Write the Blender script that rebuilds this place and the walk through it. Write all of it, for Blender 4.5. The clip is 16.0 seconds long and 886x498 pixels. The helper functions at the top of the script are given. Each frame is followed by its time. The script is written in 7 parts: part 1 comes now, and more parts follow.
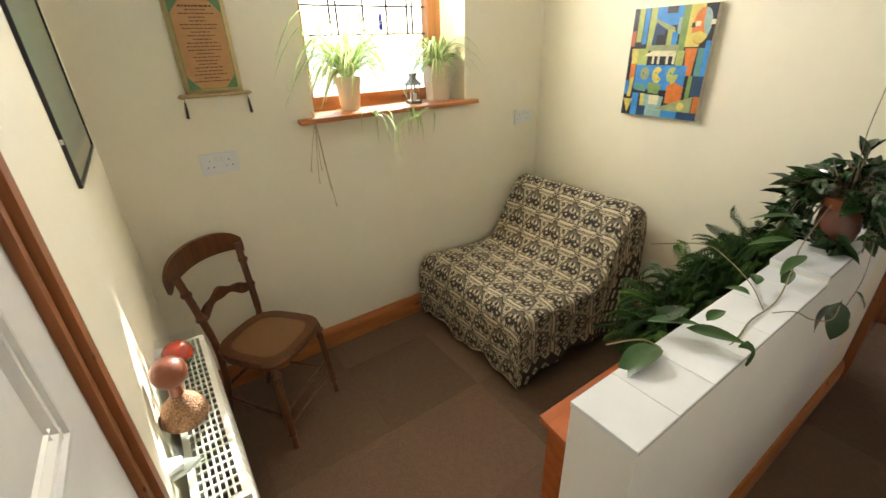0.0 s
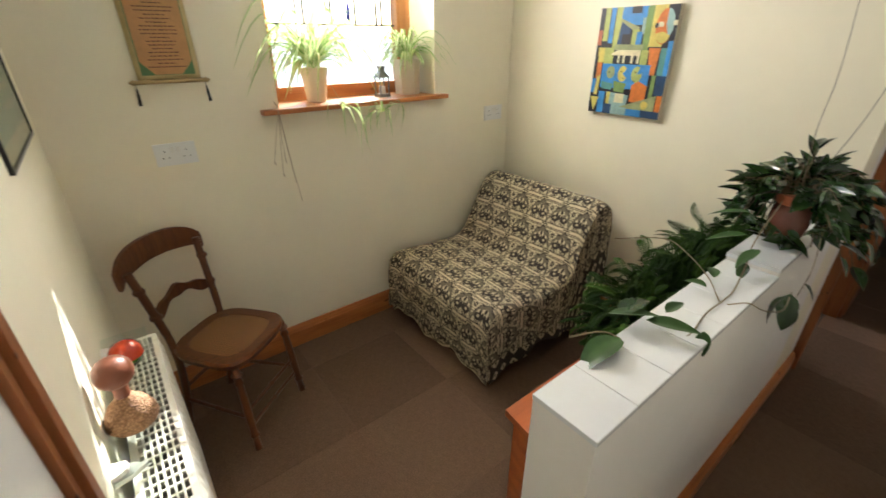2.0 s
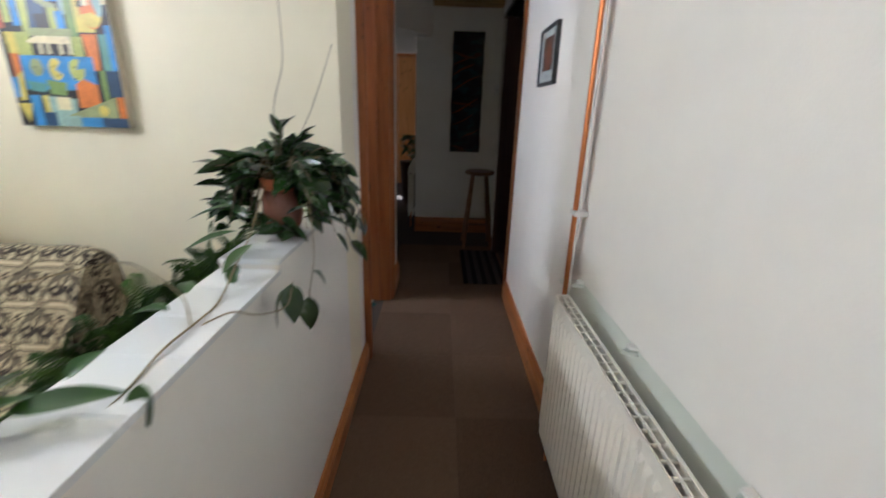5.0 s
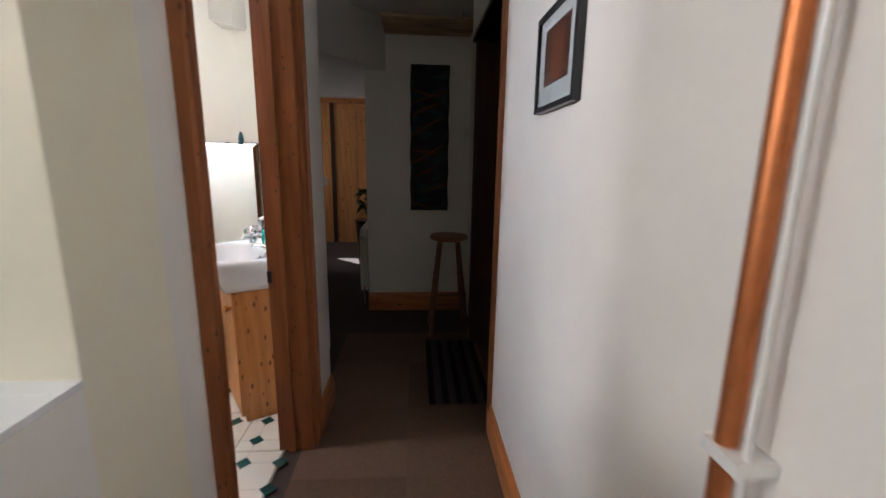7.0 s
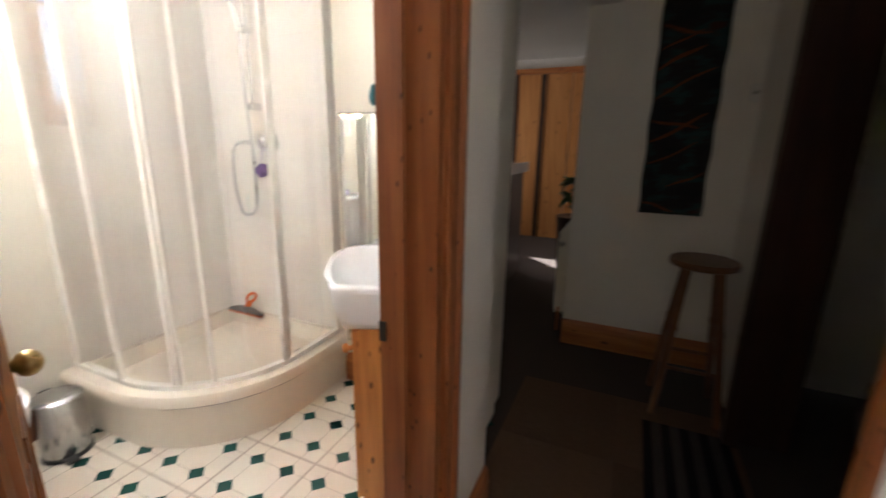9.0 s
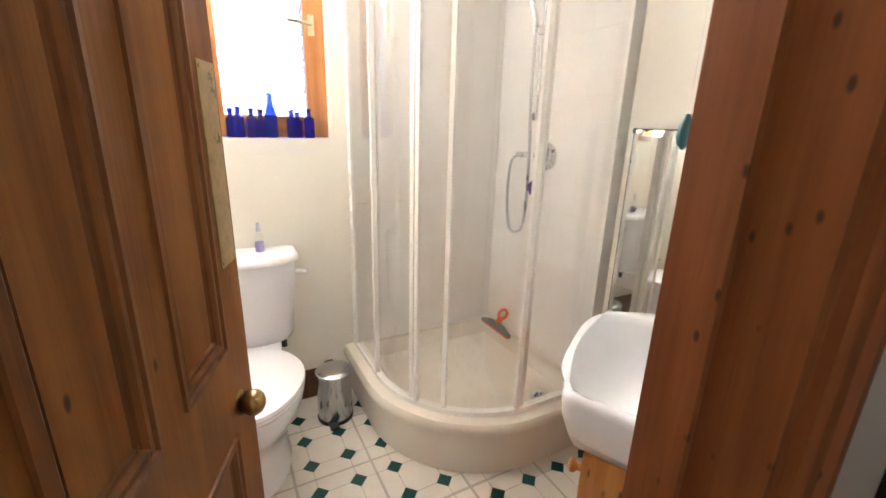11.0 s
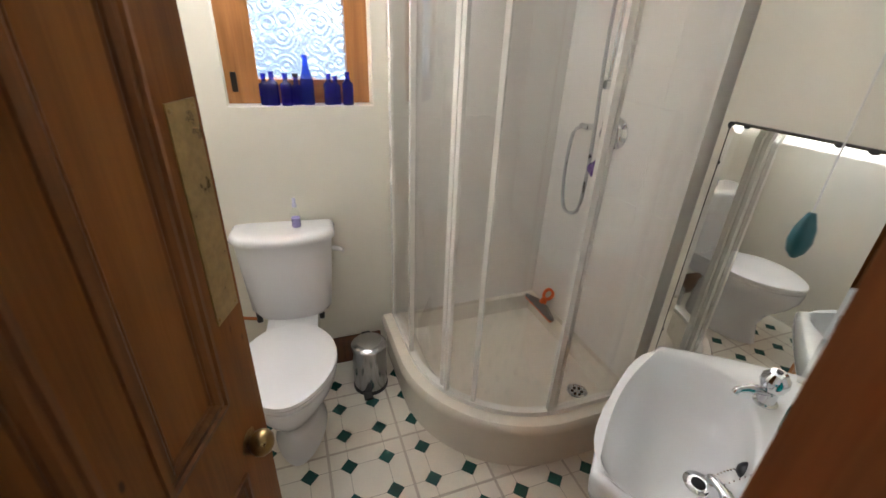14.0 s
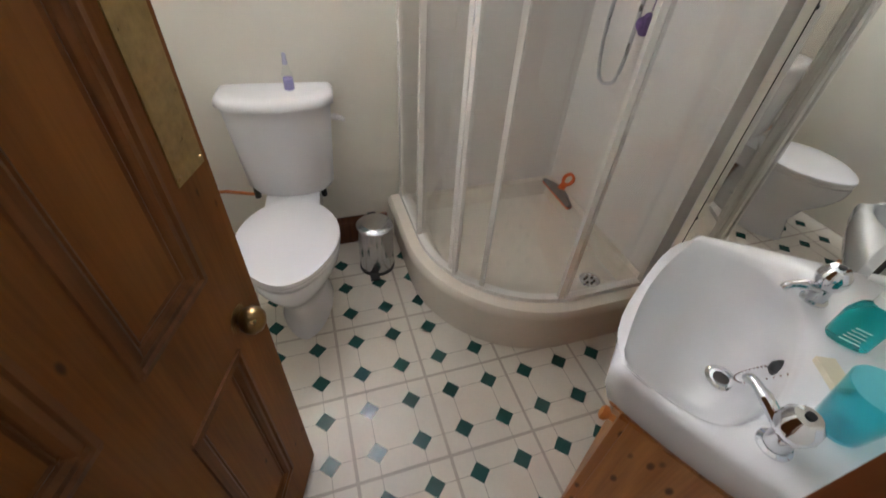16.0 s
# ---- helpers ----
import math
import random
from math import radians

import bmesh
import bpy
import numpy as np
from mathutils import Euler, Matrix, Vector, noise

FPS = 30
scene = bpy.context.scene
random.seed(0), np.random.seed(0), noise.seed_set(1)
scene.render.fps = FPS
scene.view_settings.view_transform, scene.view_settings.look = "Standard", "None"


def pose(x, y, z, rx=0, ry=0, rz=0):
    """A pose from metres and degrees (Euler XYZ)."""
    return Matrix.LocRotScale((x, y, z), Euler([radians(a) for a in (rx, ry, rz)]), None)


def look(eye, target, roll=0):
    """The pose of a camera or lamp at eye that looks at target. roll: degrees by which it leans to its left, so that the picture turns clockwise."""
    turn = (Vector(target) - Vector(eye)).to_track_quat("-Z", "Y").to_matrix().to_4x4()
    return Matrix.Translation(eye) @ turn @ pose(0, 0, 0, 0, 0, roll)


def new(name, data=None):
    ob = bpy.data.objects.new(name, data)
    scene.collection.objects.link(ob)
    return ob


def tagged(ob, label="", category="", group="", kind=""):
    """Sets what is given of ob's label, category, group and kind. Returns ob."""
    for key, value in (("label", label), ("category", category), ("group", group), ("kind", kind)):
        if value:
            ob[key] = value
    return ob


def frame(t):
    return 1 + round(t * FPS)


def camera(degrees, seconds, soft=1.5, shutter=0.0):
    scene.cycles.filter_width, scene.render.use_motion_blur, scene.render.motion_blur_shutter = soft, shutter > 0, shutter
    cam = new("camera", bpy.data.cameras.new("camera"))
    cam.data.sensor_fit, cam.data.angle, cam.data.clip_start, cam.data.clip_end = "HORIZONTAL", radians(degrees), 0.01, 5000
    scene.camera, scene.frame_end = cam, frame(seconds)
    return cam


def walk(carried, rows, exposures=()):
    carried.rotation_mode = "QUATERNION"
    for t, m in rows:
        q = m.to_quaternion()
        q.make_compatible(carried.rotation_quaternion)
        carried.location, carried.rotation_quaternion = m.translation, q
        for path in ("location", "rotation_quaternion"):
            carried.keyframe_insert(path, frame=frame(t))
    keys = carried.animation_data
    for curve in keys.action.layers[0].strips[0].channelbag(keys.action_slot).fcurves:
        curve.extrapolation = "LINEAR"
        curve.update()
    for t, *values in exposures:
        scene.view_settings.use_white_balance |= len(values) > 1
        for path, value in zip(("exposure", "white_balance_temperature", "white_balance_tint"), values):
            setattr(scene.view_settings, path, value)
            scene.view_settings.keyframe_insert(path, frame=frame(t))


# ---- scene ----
cam = camera(92.9, 16.0, shutter=0.5)
PATH = [
    (0, (-0.646, -2.138, 1.548), (-2.133, -1.127, 0.673), -2.0),
    (0.5, (-0.638, -2.132, 1.553), (-2.157, -1.174, 0.675), -1.7),
    (1, (-0.634, -2.131, 1.552), (-2.156, -1.175, 0.676), -1.8),
    (1.5, (-0.64, -2.124, 1.544), (-2.139, -1.126, 0.674), -1.2),
    (2, (-0.641, -2.113, 1.529), (-2.05, -1.004, 0.643), -0.2),
    (2.5, (-0.633, -2.101, 1.512), (-1.901, -0.834, 0.625), -0.0),
    (3, (-0.623, -2.088, 1.498), (-1.679, -0.632, 0.623), -0.3),
    (3.5, (-0.618, -2.047, 1.425), (-1.385, -0.422, 0.547), -1.6),
    (4, (-0.596, -1.968, 1.38), (-1.056, -0.219, 0.527), -0.8),
    (4.5, (-0.525, -1.776, 1.337), (-0.762, 0.085, 0.643), -1.3),
    (5, (-0.496, -1.633, 1.284), (-0.473, 0.267, 0.66), 1.8),
    (5.2, (-0.502, -1.534, 1.263), (-0.398, 0.4, 0.763), 0.6),
    (7.3, (-0.359, -0.462, 1.27), (-0.226, 1.497, 0.892), 0.9),
    (7.5, (-0.36, -0.356, 1.243), (-0.282, 1.609, 0.88), 0.5),
    (8, (-0.321, -0.109, 1.253), (-0.543, 1.844, 0.886), -0.5),
    (8.5, (-0.361, 0.108, 1.235), (-0.808, 2.019, 0.85), 0.2),
    (9, (-0.46, 0.296, 1.234), (-1.24, 2.073, 0.75), 0.9),
    (9.5, (-0.5, 0.459, 1.237), (-1.773, 1.893, 0.669), 0.1),
    (10, (-0.542, 0.551, 1.271), (-2.049, 1.728, 0.686), 1.3),
    (10.2, (-0.589, 0.569, 1.292), (-2.146, 1.699, 0.744), 1.5),
    (12.3, (-0.732, 0.732, 1.484), (-2.482, 1.404, 0.785), 1.4),
    (12.5, (-0.745, 0.739, 1.511), (-2.5, 1.421, 0.837), 1.6),
    (13, (-0.742, 0.753, 1.55), (-2.446, 1.365, 0.702), 0.1),
    (13.5, (-0.771, 0.761, 1.564), (-2.49, 1.356, 0.733), 2.4),
    (14, (-0.85, 0.779, 1.543), (-2.523, 1.412, 0.647), 2.4),
    (14.5, (-0.935, 0.786, 1.528), (-2.574, 1.462, 0.601), 2.0),
    (15, (-0.956, 0.796, 1.515), (-2.547, 1.445, 0.491), 1.9),
    (15.5, (-0.963, 0.814, 1.468), (-2.453, 1.403, 0.271), 3.5),
    (16, (-0.949, 0.814, 1.433), (-2.35, 1.328, 0.102), 4.0),
]
walk(cam, [(t, look(eye, target, roll)) for t, eye, target, roll in PATH],
     exposures=[(0, 2.12, 6200, 10), (1, 2.0, 6100, 10), (2, 1.98, 6000, 11), (4, 1.95, 5500, 13), (5.2, 2.08, 5350, 13), (7.3, 2.0, 5650, 17),
                (8.5, 2.34, 5850, 14), (10.2, 2.68, 6300, 19), (12.3, 1.25, 6000, 12), (14, 1.3, 5950, 13), (15, 1.33, 5850, 14), (16, 1.2, 5750, 14)])

# ---- world, sun, exposure ----
SUN_TO = Vector((1.0, -0.95, -0.86)).normalized()
world = bpy.data.worlds.new("sky_world")
scene.world = world
world.use_nodes = True
wn = world.node_tree.nodes
sky = wn.new("ShaderNodeTexSky")
sky.sky_type, sky.sun_disc = "NISHITA", False
sky.sun_elevation = math.asin(-SUN_TO.z)
sky.sun_rotation = math.atan2(-SUN_TO.x, -SUN_TO.y)
sky.air_density, sky.dust_density = 1.0, 2.0
wn["Background"].inputs["Strength"].default_value = 0.15
world.node_tree.links.new(sky.outputs[0], wn["Background"].inputs["Color"])
sun = new("sun", bpy.data.lights.new("sun", "SUN"))
sun.data.energy, sun.data.angle, sun.data.color = 5.0, radians(0.6), (1.0, 0.94, 0.85)
sun.matrix_world = look((0, 0, 0), SUN_TO)


def window_light(name, x, y, z, w, h, power, colour, dip=0.3, side=0.0):
    """The sky's light that falls in through the head of a window opening."""
    lamp = new(name, bpy.data.lights.new(name, "AREA"))
    lamp.data.shape, lamp.data.size, lamp.data.size_y = "RECTANGLE", w, h
    lamp.data.energy, lamp.data.color = power, colour
    lamp.matrix_world = look((x, y, z), (x + 1, y + side, z - dip))
    return lamp


window_light("porch_window_light", -2.83, -1.03, 1.98, 0.80, 0.24, 8.5, (1.0, 0.935, 0.86), -0.3)
window_light("bathroom_window_light", -2.69, 0.855, 1.99, 0.50, 0.16, 13.5, (1.0, 0.955, 0.93), -0.3, -0.85)
# Added lamp in an unseen opening, to brighten the far panelling.
window_light("far_room_fill_light", -2.88, 5.3, 1.27, 0.6, 0.34, 1.5, (1.0, 0.95, 0.88), -0.15)

# ---- materials ----
def node(nt, kind, **kw):
    n = nt.nodes.new(kind)
    for k, v in kw.items():
        n.inputs[k].default_value = v
    return n


def base(name):
    m = bpy.data.materials.new(name)
    m.use_nodes = True
    nt = m.node_tree
    return m, nt, nt.nodes["Principled BSDF"]


def coords(nt, scale=(1, 1, 1), rot=(0, 0, 0)):
    tc = nt.nodes.new("ShaderNodeTexCoord")
    mp = nt.nodes.new("ShaderNodeMapping")
    mp.inputs["Scale"].default_value = scale
    mp.inputs["Rotation"].default_value = rot
    nt.links.new(tc.outputs["Object"], mp.inputs["Vector"])
    return mp.outputs["Vector"]


def ramp(nt, fac, stops, mode="LINEAR"):
    r = nt.nodes.new("ShaderNodeValToRGB")
    r.color_ramp.interpolation = mode
    els = r.color_ramp.elements
    while len(els) < len(stops):
        els.new(0.5)
    for e, (p, c) in zip(els, stops):
        e.position, e.color = p, (*c, 1) if len(c) == 3 else c
    nt.links.new(fac, r.inputs["Fac"])
    return r.outputs["Color"]


def mixc(nt, fac, a, b, blend="MIX"):
    m = nt.nodes.new("ShaderNodeMix")
    m.data_type, m.blend_type = "RGBA", blend
    for sock, v in ((m.inputs[0], fac), (m.inputs[6], a), (m.inputs[7], b)):
        if hasattr(v, "links"):
            nt.links.new(v, sock)
        elif isinstance(v, (int, float)):
            sock.default_value = v
        else:
            sock.default_value = (*v, 1)
    return m.outputs[2]


def noise_tex(nt, vec, scale, detail=4, rough=0.6, distort=0.0):
    n = node(nt, "ShaderNodeTexNoise", Scale=scale, Detail=detail, Roughness=rough, Distortion=distort)
    nt.links.new(vec, n.inputs["Vector"])
    return n.outputs["Fac"]


def add_bump(nt, bsdf, height, strength, dist=0.01):
    b = node(nt, "ShaderNodeBump", Strength=strength, Distance=dist)
    nt.links.new(height, b.inputs["Height"])
    nt.links.new(b.outputs["Normal"], bsdf.inputs["Normal"])


def mul(c, k):
    return tuple(min(1, v * k) for v in c)


def plain(name, col, rough=0.5, var=0.12, scale=4.0, fine=80.0, bump=0.1, metal=0.0, coat=0.0, spec=0.5):
    m, nt, b = base(name)
    v = coords(nt)
    big = noise_tex(nt, v, scale, 5)
    small = noise_tex(nt, v, fine, 3)
    c = ramp(nt, big, [(0.3, mul(col, 1 - var)), (0.7, mul(col, 1 + var * 0.6))])
    c = mixc(nt, 0.25, c, ramp(nt, small, [(0.3, mul(col, 1 - var)), (0.7, mul(col, 1 + var))]))
    nt.links.new(c, b.inputs["Base Color"])
    r = ramp(nt, big, [(0.2, (max(0.02, rough - 0.06),) * 3), (0.8, (min(1, rough + 0.06),) * 3)])
    nt.links.new(r, b.inputs["Roughness"])
    b.inputs["Metallic"].default_value = metal
    b.inputs["Coat Weight"].default_value = coat
    b.inputs["Specular IOR Level"].default_value = spec
    if bump:
        add_bump(nt, b, small, bump, 0.004)
    return m


def painted_wall(name, col):
    m, nt, b = base(name)
    v = coords(nt)
    big = noise_tex(nt, v, 1.3, 6)
    mid = noise_tex(nt, v, 7.0, 6)
    fine = noise_tex(nt, v, 140.0, 3)
    c = ramp(nt, big, [(0.3, mul(col, 0.95)), (0.7, mul(col, 1.02))])
    c = mixc(nt, 0.35, c, ramp(nt, mid, [(0.35, mul(col, 0.94)), (0.65, col)]))
    nt.links.new(c, b.inputs["Base Color"])
    b.inputs["Roughness"].default_value = 0.62
    h = mixc(nt, 0.25, mid, fine)
    add_bump(nt, b, h, 0.25, 0.006)
    return m


def wood(name, light, dark, axis=2, scale=1.0, rough=0.42, knots=0.0, coat=0.15, ksize=0.16, spec=0.4):
    """Grain runs along the axis (0, 1, 2)."""
    m, nt, b = base(name)
    s = [9.0 * scale] * 3
    s[axis] = 0.7 * scale
    v = coords(nt, s)
    n1 = noise_tex(nt, v, 1.6, 4, 0.6, 1.2)
    w = node(nt, "ShaderNodeTexWave", Scale=0.9, Distortion=6.0, Detail=3.0)
    w.inputs["Detail Scale"].default_value = 1.4
    w.bands_direction = "DIAGONAL"
    nt.links.new(v, w.inputs["Vector"])
    s2 = [160.0] * 3
    s2[axis] = 5.0
    n2 = noise_tex(nt, coords(nt, s2), 1.0, 3)
    c = ramp(nt, n1, [(0.3, dark), (0.62, light)])
    c = mixc(nt, 0.4, c, ramp(nt, w.outputs["Fac"], [(0.1, light), (0.9, mul(dark, 0.9))]))
    c = mixc(nt, 0.18, c, ramp(nt, n2, [(0.35, mul(dark, 0.6)), (0.6, light)]))
    if knots:
        sk = [13.0 * knots] * 3
        sk[axis] = 6.0 * knots
        vo = node(nt, "ShaderNodeTexVoronoi", Scale=1.0)
        nt.links.new(coords(nt, sk), vo.inputs["Vector"])
        k = ramp(nt, vo.outputs["Distance"], [(0.0, (1, 1, 1)), (ksize * 0.55, (0.8, 0.8, 0.8)), (ksize, (0, 0, 0))])
        c = mixc(nt, k, c, mul(dark, 0.22))
    nt.links.new(c, b.inputs["Base Color"])
    b.inputs["Roughness"].default_value = rough
    b.inputs["Coat Weight"].default_value = coat
    b.inputs["Coat Roughness"].default_value = 0.25
    b.inputs["Specular IOR Level"].default_value = spec
    add_bump(nt, b, n2, 0.12, 0.002)
    return m


def clear_glass(name, tint=(0.97, 0.99, 0.98), gloss=1.0, rough=0.02):
    m, nt, b = base(name)
    nt.nodes.remove(b)
    tr = node(nt, "ShaderNodeBsdfTransparent")
    tr.inputs["Color"].default_value = (*tint, 1)
    gl = node(nt, "ShaderNodeBsdfGlossy", Roughness=rough)
    lw = node(nt, "ShaderNodeLayerWeight", Blend=0.5)
    mx = nt.nodes.new("ShaderNodeMixShader")
    pw = nt.nodes.new("ShaderNodeMath")
    pw.operation, pw.inputs[1].default_value = "POWER", 4.0
    mu = nt.nodes.new("ShaderNodeMath")
    mu.operation, mu.inputs[1].default_value, mu.inputs[2].default_value = "MULTIPLY_ADD", 0.5 * gloss, 0.035 * gloss
    mu.use_clamp = True
    nt.links.new(lw.outputs["Facing"], pw.inputs[0])
    nt.links.new(pw.outputs[0], mu.inputs[0])
    nt.links.new(mu.outputs[0], mx.inputs[0])
    nt.links.new(tr.outputs[0], mx.inputs[1])
    nt.links.new(gl.outputs[0], mx.inputs[2])
    nt.links.new(mx.outputs[0], nt.nodes["Material Output"].inputs["Surface"])
    return m


def carpet(name, col):
    m, nt, b = base(name)
    v = coords(nt)
    info = nt.nodes.new("ShaderNodeObjectInfo")
    big = noise_tex(nt, v, 2.2, 6)
    loop = noise_tex(nt, v, 190.0, 2)
    mid = noise_tex(nt, v, 38.0, 4, 0.8)
    c = ramp(nt, big, [(0.3, mul(col, 0.78)), (0.7, mul(col, 1.15))])
    c = mixc(nt, 0.45, c, ramp(nt, mid, [(0.38, mul(col, 0.45)), (0.62, mul(col, 1.5))]))
    c = mixc(nt, 0.35, c, ramp(nt, loop, [(0.4, mul(col, 0.3)), (0.62, mul(col, 1.8))]))
    c = mixc(nt, 0.5, c, ramp(nt, info.outputs["Random"], [(0.0, mul(col, 0.55)), (1.0, mul(col, 1.4))]))
    nt.links.new(c, b.inputs["Base Color"])
    b.inputs["Roughness"].default_value = 0.97
    b.inputs["Specular IOR Level"].default_value = 0.1
    add_bump(nt, b, loop, 0.5, 0.004)
    return m


WALL = painted_wall("cream_wall_paint", (0.86, 0.81, 0.64))
WHITE_WALL = painted_wall("white_wall_paint", (0.83, 0.80, 0.73))
BATH_WALL = painted_wall("pale_cream_bathroom_paint", (0.83, 0.80, 0.69))
CEIL = painted_wall("white_ceiling_paint", (0.88, 0.87, 0.84))
CARPET = carpet("brown_carpet_tile", (0.142, 0.090, 0.058))
CARPET_GAP = plain("dark_carpet_gap", (0.06, 0.042, 0.032), 0.95)
PINE_X = wood("pine_along_x", (0.54, 0.205, 0.055), (0.33, 0.10, 0.024), 0, knots=1)
PINE_Y = wood("pine_along_y", (0.54, 0.205, 0.055), (0.33, 0.10, 0.024), 1, knots=1)
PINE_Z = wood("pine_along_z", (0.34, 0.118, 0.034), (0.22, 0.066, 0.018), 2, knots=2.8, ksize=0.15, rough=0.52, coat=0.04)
OLD_PINE = wood("old_pine_door", (0.29, 0.112, 0.022), (0.17, 0.058, 0.009), 2, scale=0.7, knots=1.3, ksize=0.10, rough=0.55, coat=0.0, spec=0.22)
CAB_PINE = wood("knotty_cabinet_pine", (0.64, 0.28, 0.075), (0.47, 0.17, 0.04), 2, knots=2.2, ksize=0.24)
# Dark wood; the side room's walls also take it as lack of light.
DARK_WOOD_AND_UNLIT = wood("dark_stained_wood_and_unlit_wall", (0.055, 0.023, 0.011), (0.03, 0.012, 0.006), 2)
CHAIR_WOOD = wood("mahogany_chair", (0.15, 0.048, 0.012), (0.065, 0.019, 0.005), 2, scale=2, rough=0.32, coat=0.3)
RED_PINE = wood("orange_varnished_wood", (0.50, 0.13, 0.028), (0.33, 0.075, 0.016), 1, rough=0.3, coat=0.4)
WIN_PINE = wood("window_frame_pine", (0.52, 0.24, 0.075), (0.36, 0.14, 0.04), 2)
PANEL_PINE = wood("panelling_pine", (0.62, 0.28, 0.085), (0.46, 0.18, 0.05), 2, knots=1)
HALF_WALL_PAINT = painted_wall("fresh_white_paint", (0.86, 0.84, 0.79))
TILE_WHITE = plain("glazed_white_tile", (0.86, 0.88, 0.89), 0.12, 0.03, bump=0.02, coat=0.5)
GROUT = plain("grey_grout", (0.55, 0.53, 0.5), 0.9)
GLASS = clear_glass("clear_glass")
SHOWER_GLASS = clear_glass("shower_glass", (0.99, 0.99, 0.985), 1.3)
SHELF_GLASS = clear_glass("glass_shelf", (0.955, 0.982, 0.97), 0.6)
WHITE_GLOSS = plain("white_gloss_paint", (0.8, 0.79, 0.75), 0.25, 0.04, bump=0.03)
RAD = plain("cream_radiator_enamel", (0.80, 0.76, 0.66), 0.3, 0.04, bump=0.02)
# Grey for the fins: shade inside the radiators put into their colour.
FIN_SHADE = plain("fin_shade_grey", (0.36, 0.34, 0.29), 0.8, 0.3)
CERAMIC = plain("white_ceramic", (0.84, 0.845, 0.85), 0.07, 0.02, bump=0.0, coat=0.6)
BLACK = plain("black_plastic", (0.015, 0.015, 0.016), 0.35)
CHROME = plain("chrome", (0.75, 0.76, 0.78), 0.09, 0.04, metal=1.0, bump=0.0)
STEEL = plain("brushed_steel", (0.55, 0.55, 0.56), 0.2, 0.15, metal=1.0)
BRASS = plain("aged_brass", (0.40, 0.28, 0.12), 0.3, 0.3, scale=20, metal=1.0)
COPPER = plain("copper_pipe", (0.56, 0.20, 0.07), 0.42, 0.25, scale=15, metal=0.85)
GROUND = plain("pale_gravel_yard", (0.22, 0.24, 0.25), 0.95, 0.25, scale=0.6, fine=9)


# ---- mesh helpers ----
def part(name, bm, material, parent=None, label="", smooth=False, bevel=0.0):
    """Links a bmesh as one mesh object, under a thing or a part."""
    if bevel:
        es = [e for e in bm.edges if len(e.link_faces) == 2 and e.calc_face_angle(0) > 0.5]
        bmesh.ops.bevel(bm, geom=es, offset=bevel, segments=2, affect="EDGES", profile=0.6)
    me = bpy.data.meshes.new(name)
    bmesh.ops.recalc_face_normals(bm, faces=bm.faces)
    bm.to_mesh(me)
    bm.free()
    if isinstance(material, (list, tuple)):
        for mm in material:
            me.materials.append(mm)
    else:
        me.materials.append(material)
    if smooth:
        for p in me.polygons:
            p.use_smooth = True
        me.set_sharp_from_angle(angle=radians(40))
    ob = new(name, me)
    if parent is not None:
        ob.parent = parent
    if label:
        ob["label"] = label
    return ob


def thing(name, label, category, at=(0, 0, 0), turn=0.0, group="", kind=""):
    e = new(name)
    e.matrix_world = pose(*at, 0, 0, turn)
    return tagged(e, label, category, group, kind)


def box(bm, x0, x1, y0, y1, z0, z1, mat_index=0):
    vs = [bm.verts.new((x, y, z)) for z in (z0, z1) for y in (y0, y1) for x in (x0, x1)]
    for f in ((0, 1, 3, 2), (4, 6, 7, 5), (0, 4, 5, 1), (1, 5, 7, 3), (3, 7, 6, 2), (2, 6, 4, 0)):
        bm.faces.new([vs[i] for i in f]).material_index = mat_index
    return vs


def boxed(name, x0, x1, y0, y1, z0, z1, material, parent=None, label="", bevel=0.003, smooth=False):
    bm = bmesh.new()
    box(bm, x0, x1, y0, y1, z0, z1)
    return part(name, bm, material, parent, label, smooth, bevel)


def lathe(bm, profile, seg=32, at=(0, 0, 0), m=None):
    """Turns (radius, height) pairs about z."""
    rings = []
    for r, z in profile:
        if r < 1e-5:
            rings.append([bm.verts.new((0, 0, z))])
        else:
            rings.append([bm.verts.new((r * math.cos(2 * math.pi * i / seg), r * math.sin(2 * math.pi * i / seg), z)) for i in range(seg)])
    for a, b in zip(rings, rings[1:]):
        for i in range(seg):
            j = (i + 1) % seg
            if len(a) == 1 and len(b) > 1:
                bm.faces.new((a[0], b[j], b[i]))
            elif len(b) == 1 and len(a) > 1:
                bm.faces.new((a[i], a[j], b[0]))
            elif len(a) > 1:
                bm.faces.new((a[i], a[j], b[j], b[i]))
    for ring in (rings[0], rings[-1]):
        if len(ring) > 2:
            bm.faces.new(ring)
    mm = m if m is not None else Matrix.Identity(4)
    for ring in rings:
        for v in ring:
            v.co = mm @ v.co + Vector(at)


def tube(bm, pts, r, seg=10):
    """A round bar along points; r is a number or one for each point."""
    pts = [Vector(p) for p in pts]
    rings = []
    up = Vector((0.13, 0.21, 1)).normalized()
    for i, p in enumerate(pts):
        d = (pts[min(i + 1, len(pts) - 1)] - pts[max(i - 1, 0)]).normalized()
        a = d.cross(up if abs(d.dot(up)) < 0.95 else Vector((1, 0, 0))).normalized()
        b = d.cross(a)
        rr = r[i] if isinstance(r, (list, tuple)) else r
        rings.append([bm.verts.new(p + rr * (math.cos(2 * math.pi * k / seg) * a + math.sin(2 * math.pi * k / seg) * b)) for k in range(seg)])
    for a, b in zip(rings, rings[1:]):
        for i in range(seg):
            j = (i + 1) % seg
            bm.faces.new((a[i], a[j], b[j], b[i]))
    bm.faces.new(rings[0])
    bm.faces.new(rings[-1])


